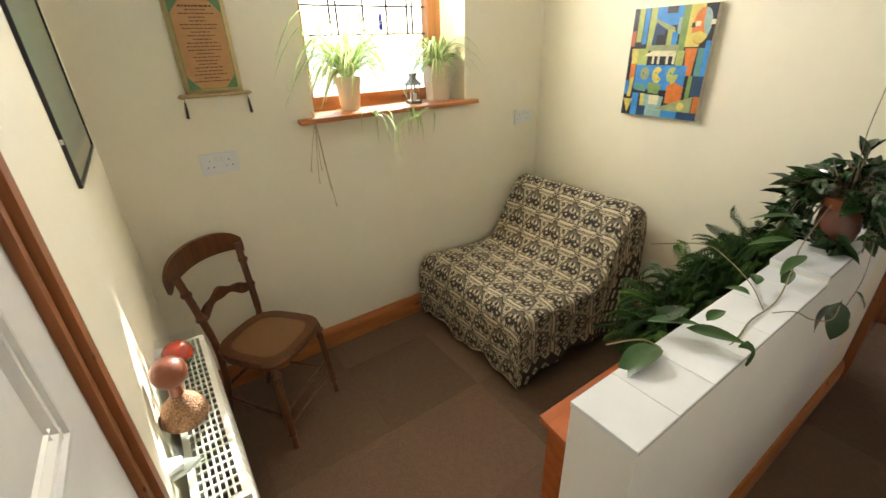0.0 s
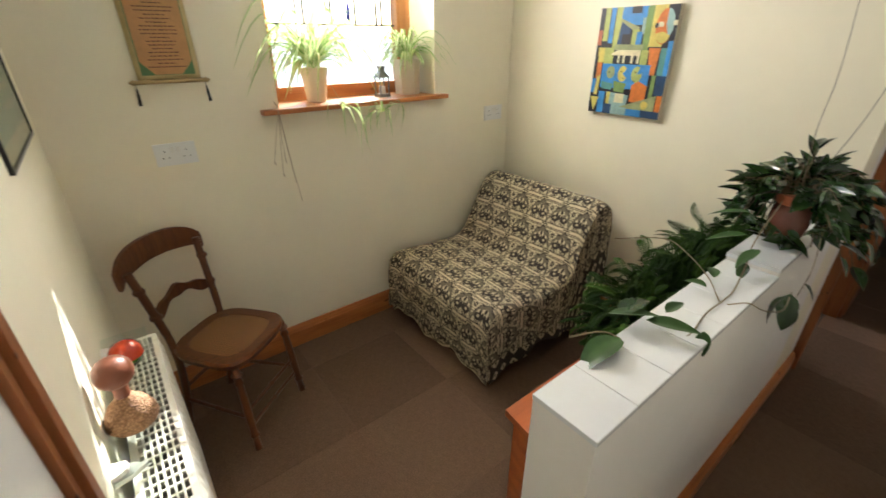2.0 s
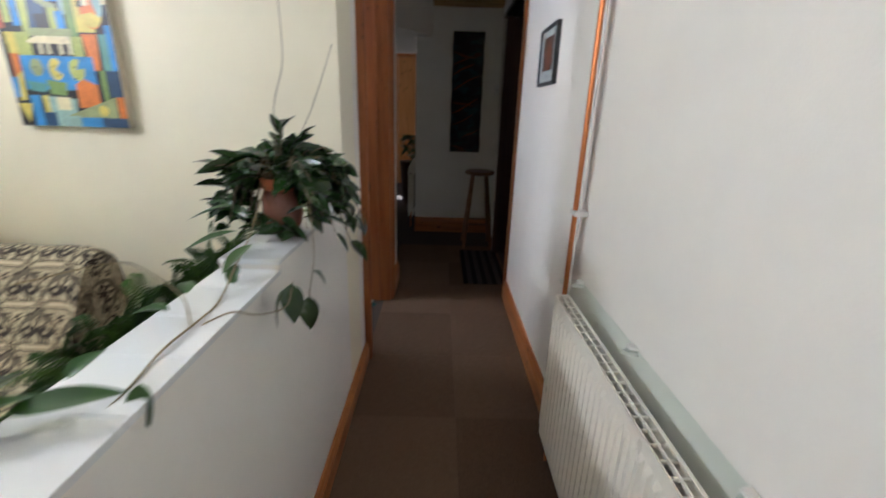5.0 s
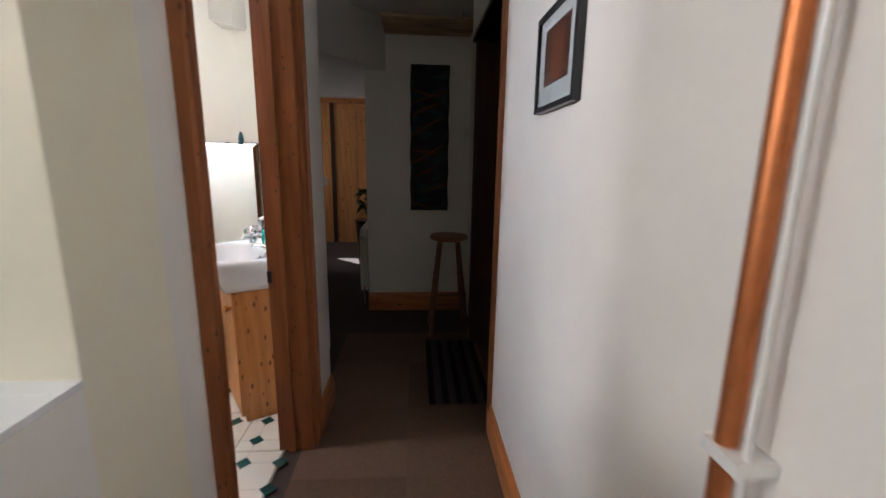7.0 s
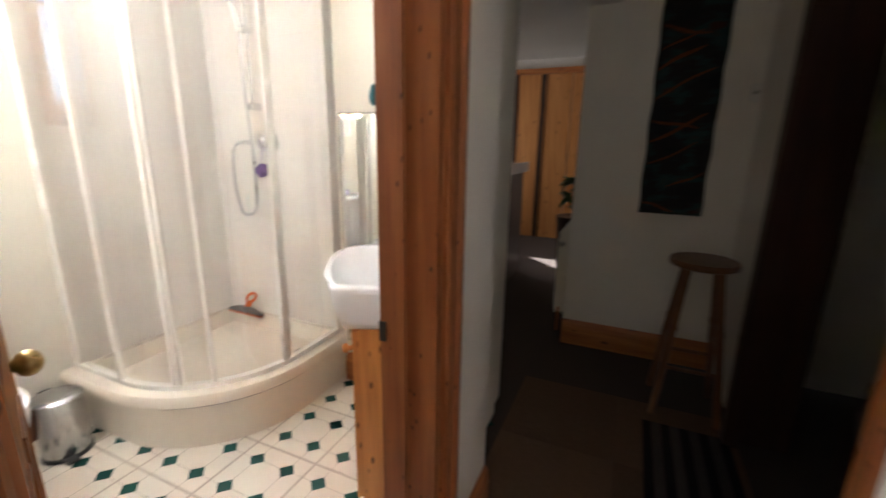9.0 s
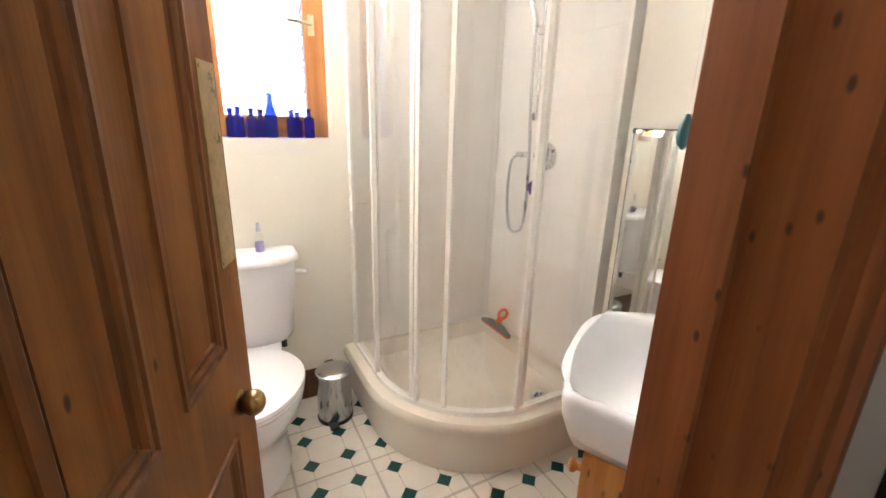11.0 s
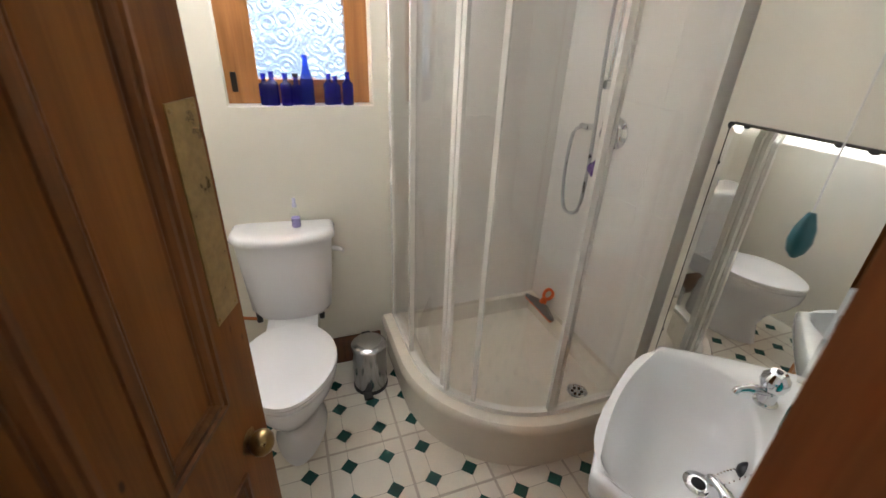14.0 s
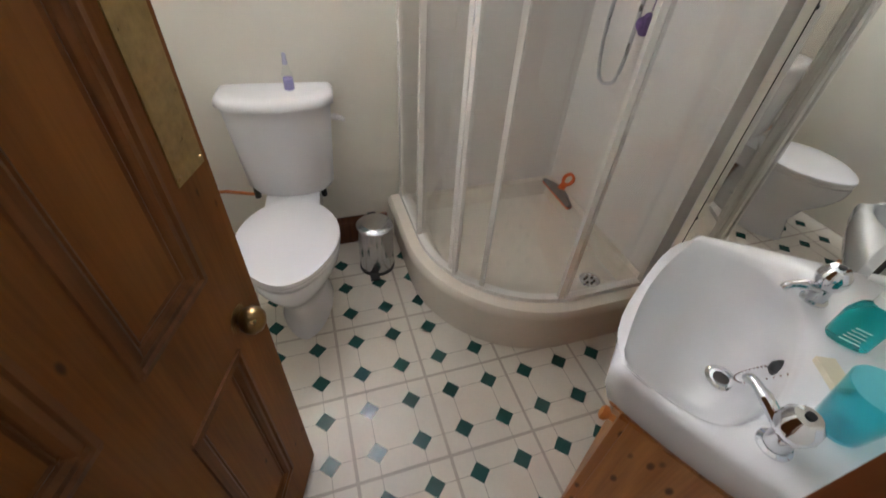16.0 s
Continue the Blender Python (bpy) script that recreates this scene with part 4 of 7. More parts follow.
    for a, b in (((-0.18, 0.17, 0.2), (0.18, 0.17, 0.2)), ((-0.18, 0.17, 0.12), (0.18, 0.17, 0.12)), ((-0.18, 0.16, 0.16), (-0.148, -0.2, 0.16)), ((0.18, 0.16, 0.16), (0.148, -0.2, 0.16)), ((-0.148, -0.2, 0.22), (0.148, -0.2, 0.22))):
        bm = bmesh.new()
        turned(bm, a, b, 0.01, ((0.5, 1.3),))
        part("stretcher", bm, CHAIR_WOOD, c, smooth=True)


# ---- pictures ----
def swatch(name, col, rough=0.5, var=0.15):
    return plain(name, col, rough, var, scale=25, fine=200, bump=0.05)


def painting():
    W, H = 0.385, 0.482
    p = thing("canvas_painting", "bright abstract canvas painting in blue, yellow, orange and black blocks", "painting", (-2.018, -0.03, 1.188))
    boxed("canvas", 0, W, 0.0, 0.03, 0, H, swatch("canvas_cream", (0.62, 0.56, 0.42)), p, bevel=0.003)
    cols = {"k": (0.012, 0.012, 0.018), "b": (0.05, 0.26, 0.62), "y": (0.66, 0.55, 0.12), "o": (0.66, 0.19, 0.03), "g": (0.19, 0.30, 0.08), "l": (0.42, 0.47, 0.13),
            "t": (0.10, 0.29, 0.27), "n": (0.02, 0.06, 0.14), "w": (0.72, 0.66, 0.42), "r": (0.42, 0.11, 0.05), "s": (0.30, 0.45, 0.42), "p": (0.30, 0.34, 0.16)}
    mats = {k: swatch("paint_" + k, c, 0.4, 0.3) for k, c in cols.items()}
    order = list(mats)
    bm = bmesh.new()
    count = [0]

    def patch(c, *uv, grow=0.0):
        pts = [Vector((uv[i], uv[i + 1])) for i in range(0, len(uv), 2)]
        cen = sum(pts, Vector((0, 0))) / len(pts)
        count[0] += 1
        for shade, d, lift in (("k", 0.011, 0.0), (c, 0.0, 0.0004)):
            y = -0.0006 - lift - 0.00001 * count[0]
            vs = [bm.verts.new(((q.x + (q - cen).normalized().x * d) * W, y, (1 - (q.y + (q - cen).normalized().y * d * 0.8)) * H)) for q in pts]
            for v in vs:
                v.co.x, v.co.z = min(max(v.co.x, 0.001), W - 0.001), min(max(v.co.z, 0.001), H - 0.001)
            bm.faces.new(vs).material_index = order.index(shade)

    def rect(c, x0, y0, x1, y1, k=0.0):
        patch(c, x0, y0, x1, y0 + k, x1 - k, y1, x0 + k, y1 - k * 0.5)

    def disc(c, x, y, rx, ry, a0=0, a1=360, n=18):
        pts = []
        if a1 - a0 < 360:
            pts += [x, y]
        for i in range(n):
            a = radians(a0 + (a1 - a0) * i / (n - (a1 - a0 < 360)))
            pts += [x + rx * math.cos(a), y + ry * math.sin(a)]
        patch(c, *pts)

    rect("k", 0, 0, 1, 1)
    rect("k", 0.0, 0.0, 0.07, 0.2); rect("l", 0.07, 0.0, 0.14, 0.3); rect("b", 0.15, 0.0, 0.21, 0.32); rect("l", 0.22, 0.0, 0.3, 0.38)
    rect("b", 0.30, 0.0, 0.63, 0.16); rect("k", 0.42, 0.0, 0.55, 0.06); patch("p", 0.3, 0.1, 0.55, 0.18, 0.55, 0.22, 0.3, 0.16)
    patch("n", 0.31, 0.13, 0.44, 0.19, 0.41, 0.35, 0.28, 0.34); rect("k", 0.34, 0.24, 0.46, 0.34); rect("s", 0.58, 0.1, 0.67, 0.24); rect("l", 0.47, 0.2, 0.56, 0.38)
    rect("b", 0.53, 0.22, 0.6, 0.34); rect("g", 0.62, 0.0, 0.7, 0.5); patch("y", 0.7, 0.0, 0.86, 0.0, 0.86, 0.35, 0.7, 0.35)
    rect("k", 0.86, 0.0, 1.0, 0.3); disc("o", 0.85, 0.18, 0.1, 0.15); disc("s", 0.87, 0.16, 0.09, 0.13, -90, 60); disc("y", 0.85, 0.22, 0.09, 0.1, 20, 170)
    rect("w", 0.78, 0.14, 0.84, 0.18); rect("w", 0.95, 0.13, 1.0, 0.17); rect("k", 0.74, 0.15, 0.78, 0.19)
    rect("r", 0.0, 0.2, 0.06, 0.34); rect("y", 0.04, 0.36, 0.13, 0.5); rect("l", 0.13, 0.36, 0.26, 0.58); rect("p", 0.26, 0.33, 0.64, 0.38)
    rect("k", 0.26, 0.42, 0.62, 0.5)
    rect("w", 0.3, 0.38, 0.62, 0.43); patch("w", 0.22, 0.42, 0.32, 0.38, 0.34, 0.43, 0.26, 0.43)
    for x in (0.34, 0.41, 0.52, 0.6):
        rect("w", x - 0.015, 0.42, x + 0.015, 0.5)
    rect("l", 0.63, 0.38, 0.72, 0.51); patch("o", 0.72, 0.36, 0.86, 0.36, 0.84, 0.6, 0.76, 0.6); rect("t", 0.87, 0.36, 0.95, 0.6); rect("b", 0.94, 0.3, 1.0, 0.6)
    rect("b", 0.13, 0.51, 0.78, 0.74); rect("o", 0.05, 0.5, 0.12, 0.66); rect("k", 0.0, 0.44, 0.05, 0.64); rect("b", 0.0, 0.66, 0.06, 0.8); patch("y", 0.07, 0.64, 0.12, 0.62, 0.1, 0.82, 0.05, 0.82)
    disc("p", 0.26, 0.59, 0.06, 0.06); disc("y", 0.43, 0.6, 0.065, 0.075, 30, 320); disc("l", 0.62, 0.6, 0.07, 0.075, -10, 300)
    for x, y in ((0.24, 0.59), (0.41, 0.58), (0.45, 0.64), (0.6, 0.58), (0.6, 0.66)):
        disc("k", x, y, 0.008, 0.008, n=8)
    rect("t", 0.14, 0.68, 0.32, 0.76, 0.02); rect("g", 0.32, 0.67, 0.5, 0.78, 0.02); patch("o", 0.58, 0.7, 0.66, 0.66, 0.78, 0.7, 0.78, 0.86, 0.58, 0.86)
    patch("o", 0.58, 0.77, 0.78, 0.77, 0.78, 0.86, 0.58, 0.86); rect("g", 0.82, 0.6, 0.87, 0.82); rect("n", 0.88, 0.6, 1.0, 0.78); rect("o", 0.93, 0.78, 1.0, 0.93)
    rect("b", 0.13, 0.78, 0.22, 1.0); rect("s", 0.24, 0.78, 0.56, 0.93, 0.02); rect("w", 0.37, 0.79, 0.5, 0.88); rect("y", 0.25, 0.78, 0.3, 0.9)
    patch("p", 0.42, 0.93, 0.92, 0.78, 0.92, 0.93, 0.42, 0.94); disc("y", 0.79, 0.88, 0.045, 0.04); patch("y", 0.01, 0.84, 0.14, 0.84, 0.08, 0.98)
    rect("n", 0.22, 0.9, 0.34, 1.0); rect("s", 0.34, 0.92, 0.56, 1.0); rect("b", 0.56, 0.93, 0.76, 1.0); rect("n", 0.76, 0.93, 1.0, 1.0)
    part("painted_face", bm, [mats[k] for k in order], p, "painted blocks of colour with black outlines")


def scroll():
    s = thing("wall_scroll", "small cloth scroll with green corners and lines of dark text", "scroll", (WIN_X + 0.006, -1.86, 1.39))
    cloth = swatch("scroll_border_cloth", (0.52, 0.42, 0.20), 0.8)
    bm = bmesh.new()
    n = 24
    rows = []
    for i in range(n + 1):
        z = 0.01 + 0.35 * i / n
        rows.append([bm.verts.new((0.004 + 0.005 * math.sin(i / n * 5) + 0.003 * math.sin(k * 2 + i * 0.4), -0.105 + 0.21 * k / 6, z)) for k in range(7)])
    for a, b in zip(rows, rows[1:]):
        for i in range(6):
            bm.faces.new((a[i], a[i + 1], b[i + 1], b[i]))
    ob = part("cloth", bm, cloth, s, smooth=True)
    sol = ob.modifiers.new("thick", "SOLIDIFY")
    sol.thickness = 0.002
    panel = [(-0.085, 0.075), (-0.045, 0.03), (0.045, 0.03), (0.085, 0.075), (0.085, 0.29), (0.045, 0.335), (-0.045, 0.335), (-0.085, 0.29)]
    bm = bmesh.new()
    for o, x, c in (([(-0.088, 0.028), (0.088, 0.028), (0.088, 0.338), (-0.088, 0.338)], 0.014, 0), (panel, 0.0155, 1)):
        lo = [bm.verts.new((x, y, z)) for y, z in o]
        bm.faces.new(lo).material_index = c
    part("printed_panel", bm, [swatch("scroll_green", (0.10, 0.22, 0.09)), swatch("scroll_orange", (0.52, 0.28, 0.11))], s, "orange panel with green corners")
    bm = bmesh.new()
    rnd = random.Random(4)
    for i in range(22):
        z = 0.312 - i * 0.0122
        w = 0.055 if i == 0 else rnd.uniform(0.025, 0.066)
        h = 0.0032 if i == 0 else 0.0017
        y = -w
        while y < w:
            d = rnd.uniform(0.006, 0.016)
            box(bm, 0.0155, 0.0162, y, min(y + d, w), z - h, z + h)
            y += d + 0.003
    part("text_line", bm, swatch("scroll_ink", (0.09, 0.035, 0.02)), s, "lines of dark print")
    for z in (0.005, 0.365):
        bm = bmesh.new()
        tube(bm, [(0.008, -0.118, z), (0.008, 0.118, z)], 0.0075)
        for e in (-1, 1):
            tube(bm, [(0.008, e * 0.118, z), (0.008, e * 0.124, z), (0.008, e * 0.135, z)], [0.0095, 0.009, 0.003])
        part("rod", bm, swatch("scroll_rod_wood", (0.42, 0.3, 0.13)), s, smooth=True)
    for e in (-1, 1):
        bm = bmesh.new()
        tube(bm, [(0.01, e * 0.115, 0.003), (0.011, e * 0.116, -0.018)], 0.001, 6)
        tube(bm, [(0.011, e * 0.116, -0.015), (0.012, e * 0.117, -0.04), (0.012, e * 0.119, -0.075)], [0.0025, 0.005, 0.006], 8)
        part("tassel", bm, BLACK, s, "black tassel", smooth=True)
    bm = bmesh.new()
    tube(bm, [(0.008, -0.115, 0.365), (0.006, 0, 0.46), (0.008, 0.115, 0.365)], 0.0012, 6)
    part("hanging_cord", bm, BLACK, s)


def wall_poster():
    p = thing("framed_poster", "green and beige poster in a thin black frame", "poster", (-2.48, LEFT_Y, 1.275))
    W, H, T = 0.59, 0.86, 0.009
    for n, b in (("frame_bar", (0, 0.008, 0, T, 0, H)), ("frame_bar", (W - 0.008, W, 0, T, 0, H)), ("frame_bar", (0.008, W - 0.008, 0, T, 0, 0.008)), ("frame_bar", (0.008, W - 0.008, 0, T, H - 0.008, H))):
        boxed(n, *b, BLACK, p, bevel=0.001)
    boxed("print", 0.008, W - 0.008, 0.001, 0.004, 0.008, H - 0.008, swatch("poster_beige", (0.50, 0.44, 0.27)), p, "beige poster sheet", bevel=0)
    boxed("print_panel", 0.02, W - 0.02, 0.004, 0.0046, 0.05, H - 0.02, swatch("poster_green", (0.17, 0.26, 0.17)), p, bevel=0)
    bm = bmesh.new()
    for k in range(4):
        box(bm, 0.1, 0.3 - 0.03 * (k % 2), 0.0046, 0.0050, 0.1 + k * 0.045, 0.115 + k * 0.045)
    part("text_line", bm, swatch("poster_ink", (0.36, 0.36, 0.24)), p)
    boxed("glazing", 0.008, W - 0.008, 0.0055, 0.0065, 0.008, H - 0.008, GLASS, p, bevel=0)
    for z in (0.1, 0.4):
        boxed("clip", W - 0.001, W + 0.002, 0.001, 0.008, z, z + 0.012, STEEL, p, bevel=0)


def hall_picture():
    p = thing("framed_picture", "small dark-framed print with a wide white mount", "picture", (0, 0.345, 1.411), 90)
    # local x runs along +y of the hall, local y away from the hall
    W, H, T = 0.309, 0.253, 0.02
    for b in ((0, 0.014, 0, T, 0, H), (W - 0.014, W, 0, T, 0, H), (0.014, W - 0.014, 0, T, 0, 0.014), (0.014, W - 0.014, 0, T, H - 0.014, H)):
        boxed("frame_bar", *b, BLACK, p, bevel=0.002)
    boxed("mount", 0.014, W - 0.014, 0.003, 0.012, 0.014, H - 0.014, swatch("white_mount_card", (0.72, 0.73, 0.74), 0.8, 0.02), p, "white card mount", bevel=0)
    boxed("print", 0.06, W - 0.06, 0.012, 0.0126, 0.065, H - 0.045, swatch("brown_print", (0.12, 0.04, 0.025), 0.5, 0.6), p, "dark reddish print", bevel=0)
    bm = bmesh.new()
    prism(bm, [(0.10, 0.0127), (0.19, 0.0127), (0.19, 0.0131), (0.10, 0.0131)], 0.07, 0.19)
    part("print_shape", bm, swatch("print_rust", (0.26, 0.07, 0.03), 0.5, 0.5), p)
    boxed("glazing", 0.014, W - 0.014, 0.0145, 0.016, 0.014, H - 0.014, GLASS, p, bevel=0)


# ---- plants ----
LEAF_DARK = plain("glossy_dark_leaf", (0.022, 0.058, 0.012), 0.27, 0.45, scale=9, fine=60, bump=0.08, coat=0.3)
LEAF_MID = plain("mid_green_leaf", (0.03, 0.088, 0.012), 0.33, 0.35, scale=9, fine=60, bump=0.08)
FERN = plain("fern_green", (0.026, 0.058, 0.009), 0.75, 0.5, scale=14, fine=90, bump=0.05, spec=0.15)
nt = FERN.node_tree
shade = ramp(nt, nt.nodes.new("ShaderNodeObjectInfo").outputs["Random"], [(0.0, (0.4, 0.45, 0.4)), (0.6, (1, 1, 1)), (1.0, (1.9, 1.8, 1.3))])
old = nt.nodes["Principled BSDF"].inputs["Base Color"].links[0].from_socket
nt.links.new(mixc(nt, 1.0, old, shade, "MULTIPLY"), nt.nodes["Principled BSDF"].inputs["Base Color"])


def thin_leaf(name, col):
    """A leaf thin enough for light to come through."""
    m = plain(name, col, 0.4, 0.25, scale=20)
    nt = m.node_tree
    b, out = nt.nodes["Principled BSDF"], nt.nodes["Material Output"]
    tr = node(nt, "ShaderNodeBsdfTranslucent")
    tr.inputs["Color"].default_value = (*mul(col, 1.5), 1)
    mx = nt.nodes.new("ShaderNodeMixShader")
    mx.inputs[0].default_value = 0.45
    nt.links.new(b.outputs[0], mx.inputs[1])
    nt.links.new(tr.outputs[0], mx.inputs[2])
    nt.links.new(mx.outputs[0], out.inputs["Surface"])
    return m


SPIDER_G = thin_leaf("spider_leaf_green", (0.20, 0.34, 0.08))
SPIDER_P = thin_leaf("spider_leaf_pale", (0.66, 0.70, 0.42))
STEM = plain("vine_stem", (0.12, 0.085, 0.04), 0.6, 0.3)
DRY = plain("dry_stem", (0.34, 0.27, 0.17), 0.8, 0.3)
TERRACOTTA = plain("terracotta", (0.46, 0.13, 0.05), 0.5, 0.2)
SOIL = plain("potting_soil", (0.03, 0.02, 0.015), 0.95, 0.4, bump=0.6)


def leaf_mesh(name, length, width, material, fold=0.18, droop=0.25):
    bm = bmesh.new()
    n = 7
    rows = []
    for i in range(n + 1):
        t = i / n
        w = width * 0.5 * (math.sin(math.pi * t ** 0.8)) ** 0.85 if 0 < t < 1 else 0.0006
        x, z = length * t, -droop * length * t * t
        rows.append([bm.verts.new((x, s * w, z + abs(s) * w * fold * 2 + (0.0 if s else -0.0))) for s in (-1, -0.5, 0, 0.5, 1)])
    for a, b in zip(rows, rows[1:]):
        for i in range(4):
            f = bm.faces.new((a[i], a[i + 1], b[i + 1], b[i]))
            f.smooth = True
    me = bpy.data.meshes.new(name)
    bm.to_mesh(me)
    bm.free()
    me.materials.append(material)
    return me


def put_leaf(me, parent, p, yaw, pitch, roll=0.0, s=1.0, name="leaf"):
    o = new(name, me)
    o.parent = parent
    o.matrix_local = Matrix.Translation(p) @ pose(0, 0, 0, 0, 0, yaw) @ pose(0, 0, 0, 0, -pitch, 0) @ pose(0, 0, 0, roll, 0, 0) @ Matrix.Scale(s, 4)
    return o


def hoya():
    rnd = random.Random(11)
    h = thing("trailing_houseplant", "glossy dark-leaved trailing plant in a glazed terracotta pot", "plant", (-0.94, -0.46, 0.9395))
    bm = bmesh.new()
    lathe(bm, [(0.036, 0), (0.04, 0.004), (0.052, 0.03), (0.056, 0.065), (0.053, 0.10), (0.048, 0.12), (0.044, 0.124), (0.042, 0.11), (0, 0.11)], 32)
    part("pot", bm, plain("glazed_brown_pot", (0.20, 0.075, 0.05), 0.2, 0.3, coat=0.5), h, "glazed brown pot", smooth=True)
    bm = bmesh.new()
    lathe(bm, [(0.04, 0.112), (0.046, 0.126), (0.051, 0.128), (0.053, 0.155), (0.049, 0.157), (0.047, 0.145), (0, 0.14)], 32)
    part("inner_pot", bm, TERRACOTTA, h, "orange plastic inner pot", smooth=True)
    meshes = [leaf_mesh("leaf", 0.08, 0.040, LEAF_DARK), leaf_mesh("leaf", 0.066, 0.036, LEAF_DARK, 0.1, 0.4), leaf_mesh("leaf", 0.095, 0.036, LEAF_DARK, 0.25, 0.1)]
    for k in range(150):
        a = (360 * k / 150 + rnd.uniform(-12, 12) + 180) % 360 - 180
        if -138 < a < -48:
            continue
        ca, sa = math.cos(radians(a)), math.sin(radians(a))
        hall = max(0.0, math.cos(radians(a - 15)))
        back = max(0.0, sa)
        reach = rnd.uniform(0.05, 0.165) + 0.08 * hall * rnd.random()
        rise = rnd.uniform(0.0, 0.05) + 0.05 * back * rnd.random()
        fall = rnd.uniform(-0.12, 0.05) - 0.08 * hall * rnd.random() + 0.04 * back
        pts = curve_pts([(0.03 * ca, 0.03 * sa, 0.15), (reach * 0.6 * ca, reach * 0.6 * sa, 0.16 + rise), (reach * ca, reach * sa, 0.15 + fall)], 4)
        stem = bmesh.new()
        tube(stem, pts, 0.0018, 5)
        part("stem", stem, STEM, h, smooth=True)
        for p in pts[2:]:
            if p.z < 0.04 and abs(p.x) < 0.09:
                continue
            if rnd.random() < 0.75:
                put_leaf(rnd.choice(meshes), h, p, a + rnd.uniform(-80, 80), rnd.uniform(-65, 25), rnd.uniform(-70, 70), rnd.uniform(0.6, 1.05))
    # leaves that lie against the foot and the rim of the pot
    for k in range(26):
        a = rnd.uniform(-150, -35)
        r, low = rnd.uniform(0.055, 0.10), k % 4
        put_leaf(rnd.choice(meshes), h, Vector((r * math.cos(radians(a)), r * math.sin(radians(a)), rnd.uniform(0.02, 0.065) if low else rnd.uniform(0.165, 0.2))), a + rnd.choice((-70, 70)) + rnd.uniform(-30, 30), rnd.uniform(-25, 30), rnd.uniform(-60, 60), rnd.uniform(0.6, 1.0))
    # young shoots standing up out of the pot
    for a, top in ((100, 0.14), (60, 0.1)):
        ca, sa = math.cos(radians(a)), math.sin(radians(a))
        pts = curve_pts([(0.02 * ca, 0.02 * sa, 0.15), (0.03 * ca, 0.04 * sa, 0.15 + top * 0.6), (0.06 * ca, 0.07 * sa, 0.15 + top)], 4)
        stem = bmesh.new()
        tube(stem, pts, 0.0016, 5)
        part("stem", stem, STEM, h, smooth=True)
        for p in pts[4:]:
            put_leaf(meshes[2], h, p, a + rnd.uniform(-60, 60), rnd.uniform(15, 70), rnd.uniform(-30, 30), 0.8)
    # long bare shoots that reach up the wall
    bm = bmesh.new()
    tube(bm, curve_pts([(0, 0.0, 0.2), (-0.03, 0.08, 0.34), (-0.07, 0.30, 0.5), (-0.12, 0.43, 0.78)], 5), 0.0012, 5)
    tube(bm, curve_pts([(0.02, 0.03, 0.2), (0.05, 0.2, 0.36), (0.06, 0.42, 0.55)], 5), 0.0011, 5)
    part("long_shoots", bm, STEM, h, smooth=True)
    # the vines that trail along the wall top and over the ferns
    woody = plain("woody_vine", (0.24, 0.19, 0.10), 0.7, 0.3)
    A = curve_pts([(-0.02, -0.06, 0.14), (-0.03, -0.16, 0.03), (0.0, -0.30, 0.01), (0.02, -0.42, -0.02), (0.025, -0.50, -0.02), (0.022, -0.60, -0.02), (0.033, -0.71, -0.025), (0.017, -0.78, -0.03), (-0.025, -0.845, -0.03), (-0.092, -0.866, -0.02), (-0.132, -0.946, -0.02)], 6)
    B = curve_pts([(0.039, -0.52, -0.02), (0.072, -0.48, -0.015), (0.10, -0.44, -0.04), (0.125, -0.36, -0.06), (0.12, -0.30, -0.03)], 5)
    C = curve_pts([(0.02, -0.52, -0.02), (-0.047, -0.43, -0.01), (-0.13, -0.39, 0.02), (-0.214, -0.364, 0.03), (-0.317, -0.473, 0.025)], 5)
    D = curve_pts([(0.10, -0.08, 0.1), (0.12, -0.13, -0.02), (0.115, -0.18, -0.12)], 5)
    for line, r in ((A, 0.0020), (B, 0.0015), (C, 0.0017), (D, 0.0013)):
        bm = bmesh.new()
        tube(bm, line, r, 6)
        part("trailing_vine", bm, woody, h, "thin woody vine", smooth=True)
    big = leaf_mesh("leaf", 0.15, 0.066, LEAF_MID, 0.15, 0.25)
    mid = leaf_mesh("leaf", 0.115, 0.04, LEAF_MID, 0.15, 0.15)
    lobe = leaf_mesh("leaf", 0.085, 0.05, LEAF_DARK, 0.12, 0.3)
    small = leaf_mesh("leaf", 0.055, 0.032, LEAF_MID, 0.2, 0.3)
    for me, p, yaw, pitch, roll in ((big, (-0.055, -0.865, -0.015), -92, 6, 8), (mid, (-0.115, -0.82, 0.0), 40, 12, -6), (mid, (-0.045, -0.775, 0.0), 22, 8, 10), (lobe, (-0.10, -0.80, 0.0), 70, 28, 0),
                                    (small, (0.055, -0.70, -0.01), -60, -45, 20), (small, (-0.03, -0.71, 0.0), 75, 30, 0), (small, (-0.02, -0.51, 0.0), 190, 15, 0), (small, (-0.03, -0.44, 0.0), 120, 20, 0),
                                    (lobe, (0.12, -0.31, -0.03), -70, -55, 0), (lobe, (0.115, -0.34, -0.03), -140, -60, 20), (lobe, (0.115, -0.18, -0.12), -80, -60, 0), (small, (0.12, -0.15, -0.06), 20, -40, 0),
                                    (mid, (0.0, -0.22, 0.03), -100, -8, 10), (mid, (-0.05, -0.18, 0.05), -140, -5, 0), (small, (0.0, -0.30, 0.01), -90, -40, 0), (mid, (-0.08, -0.12, 0.1), 190, -10, 0)):
        put_leaf(me, h, p, yaw, pitch, roll)


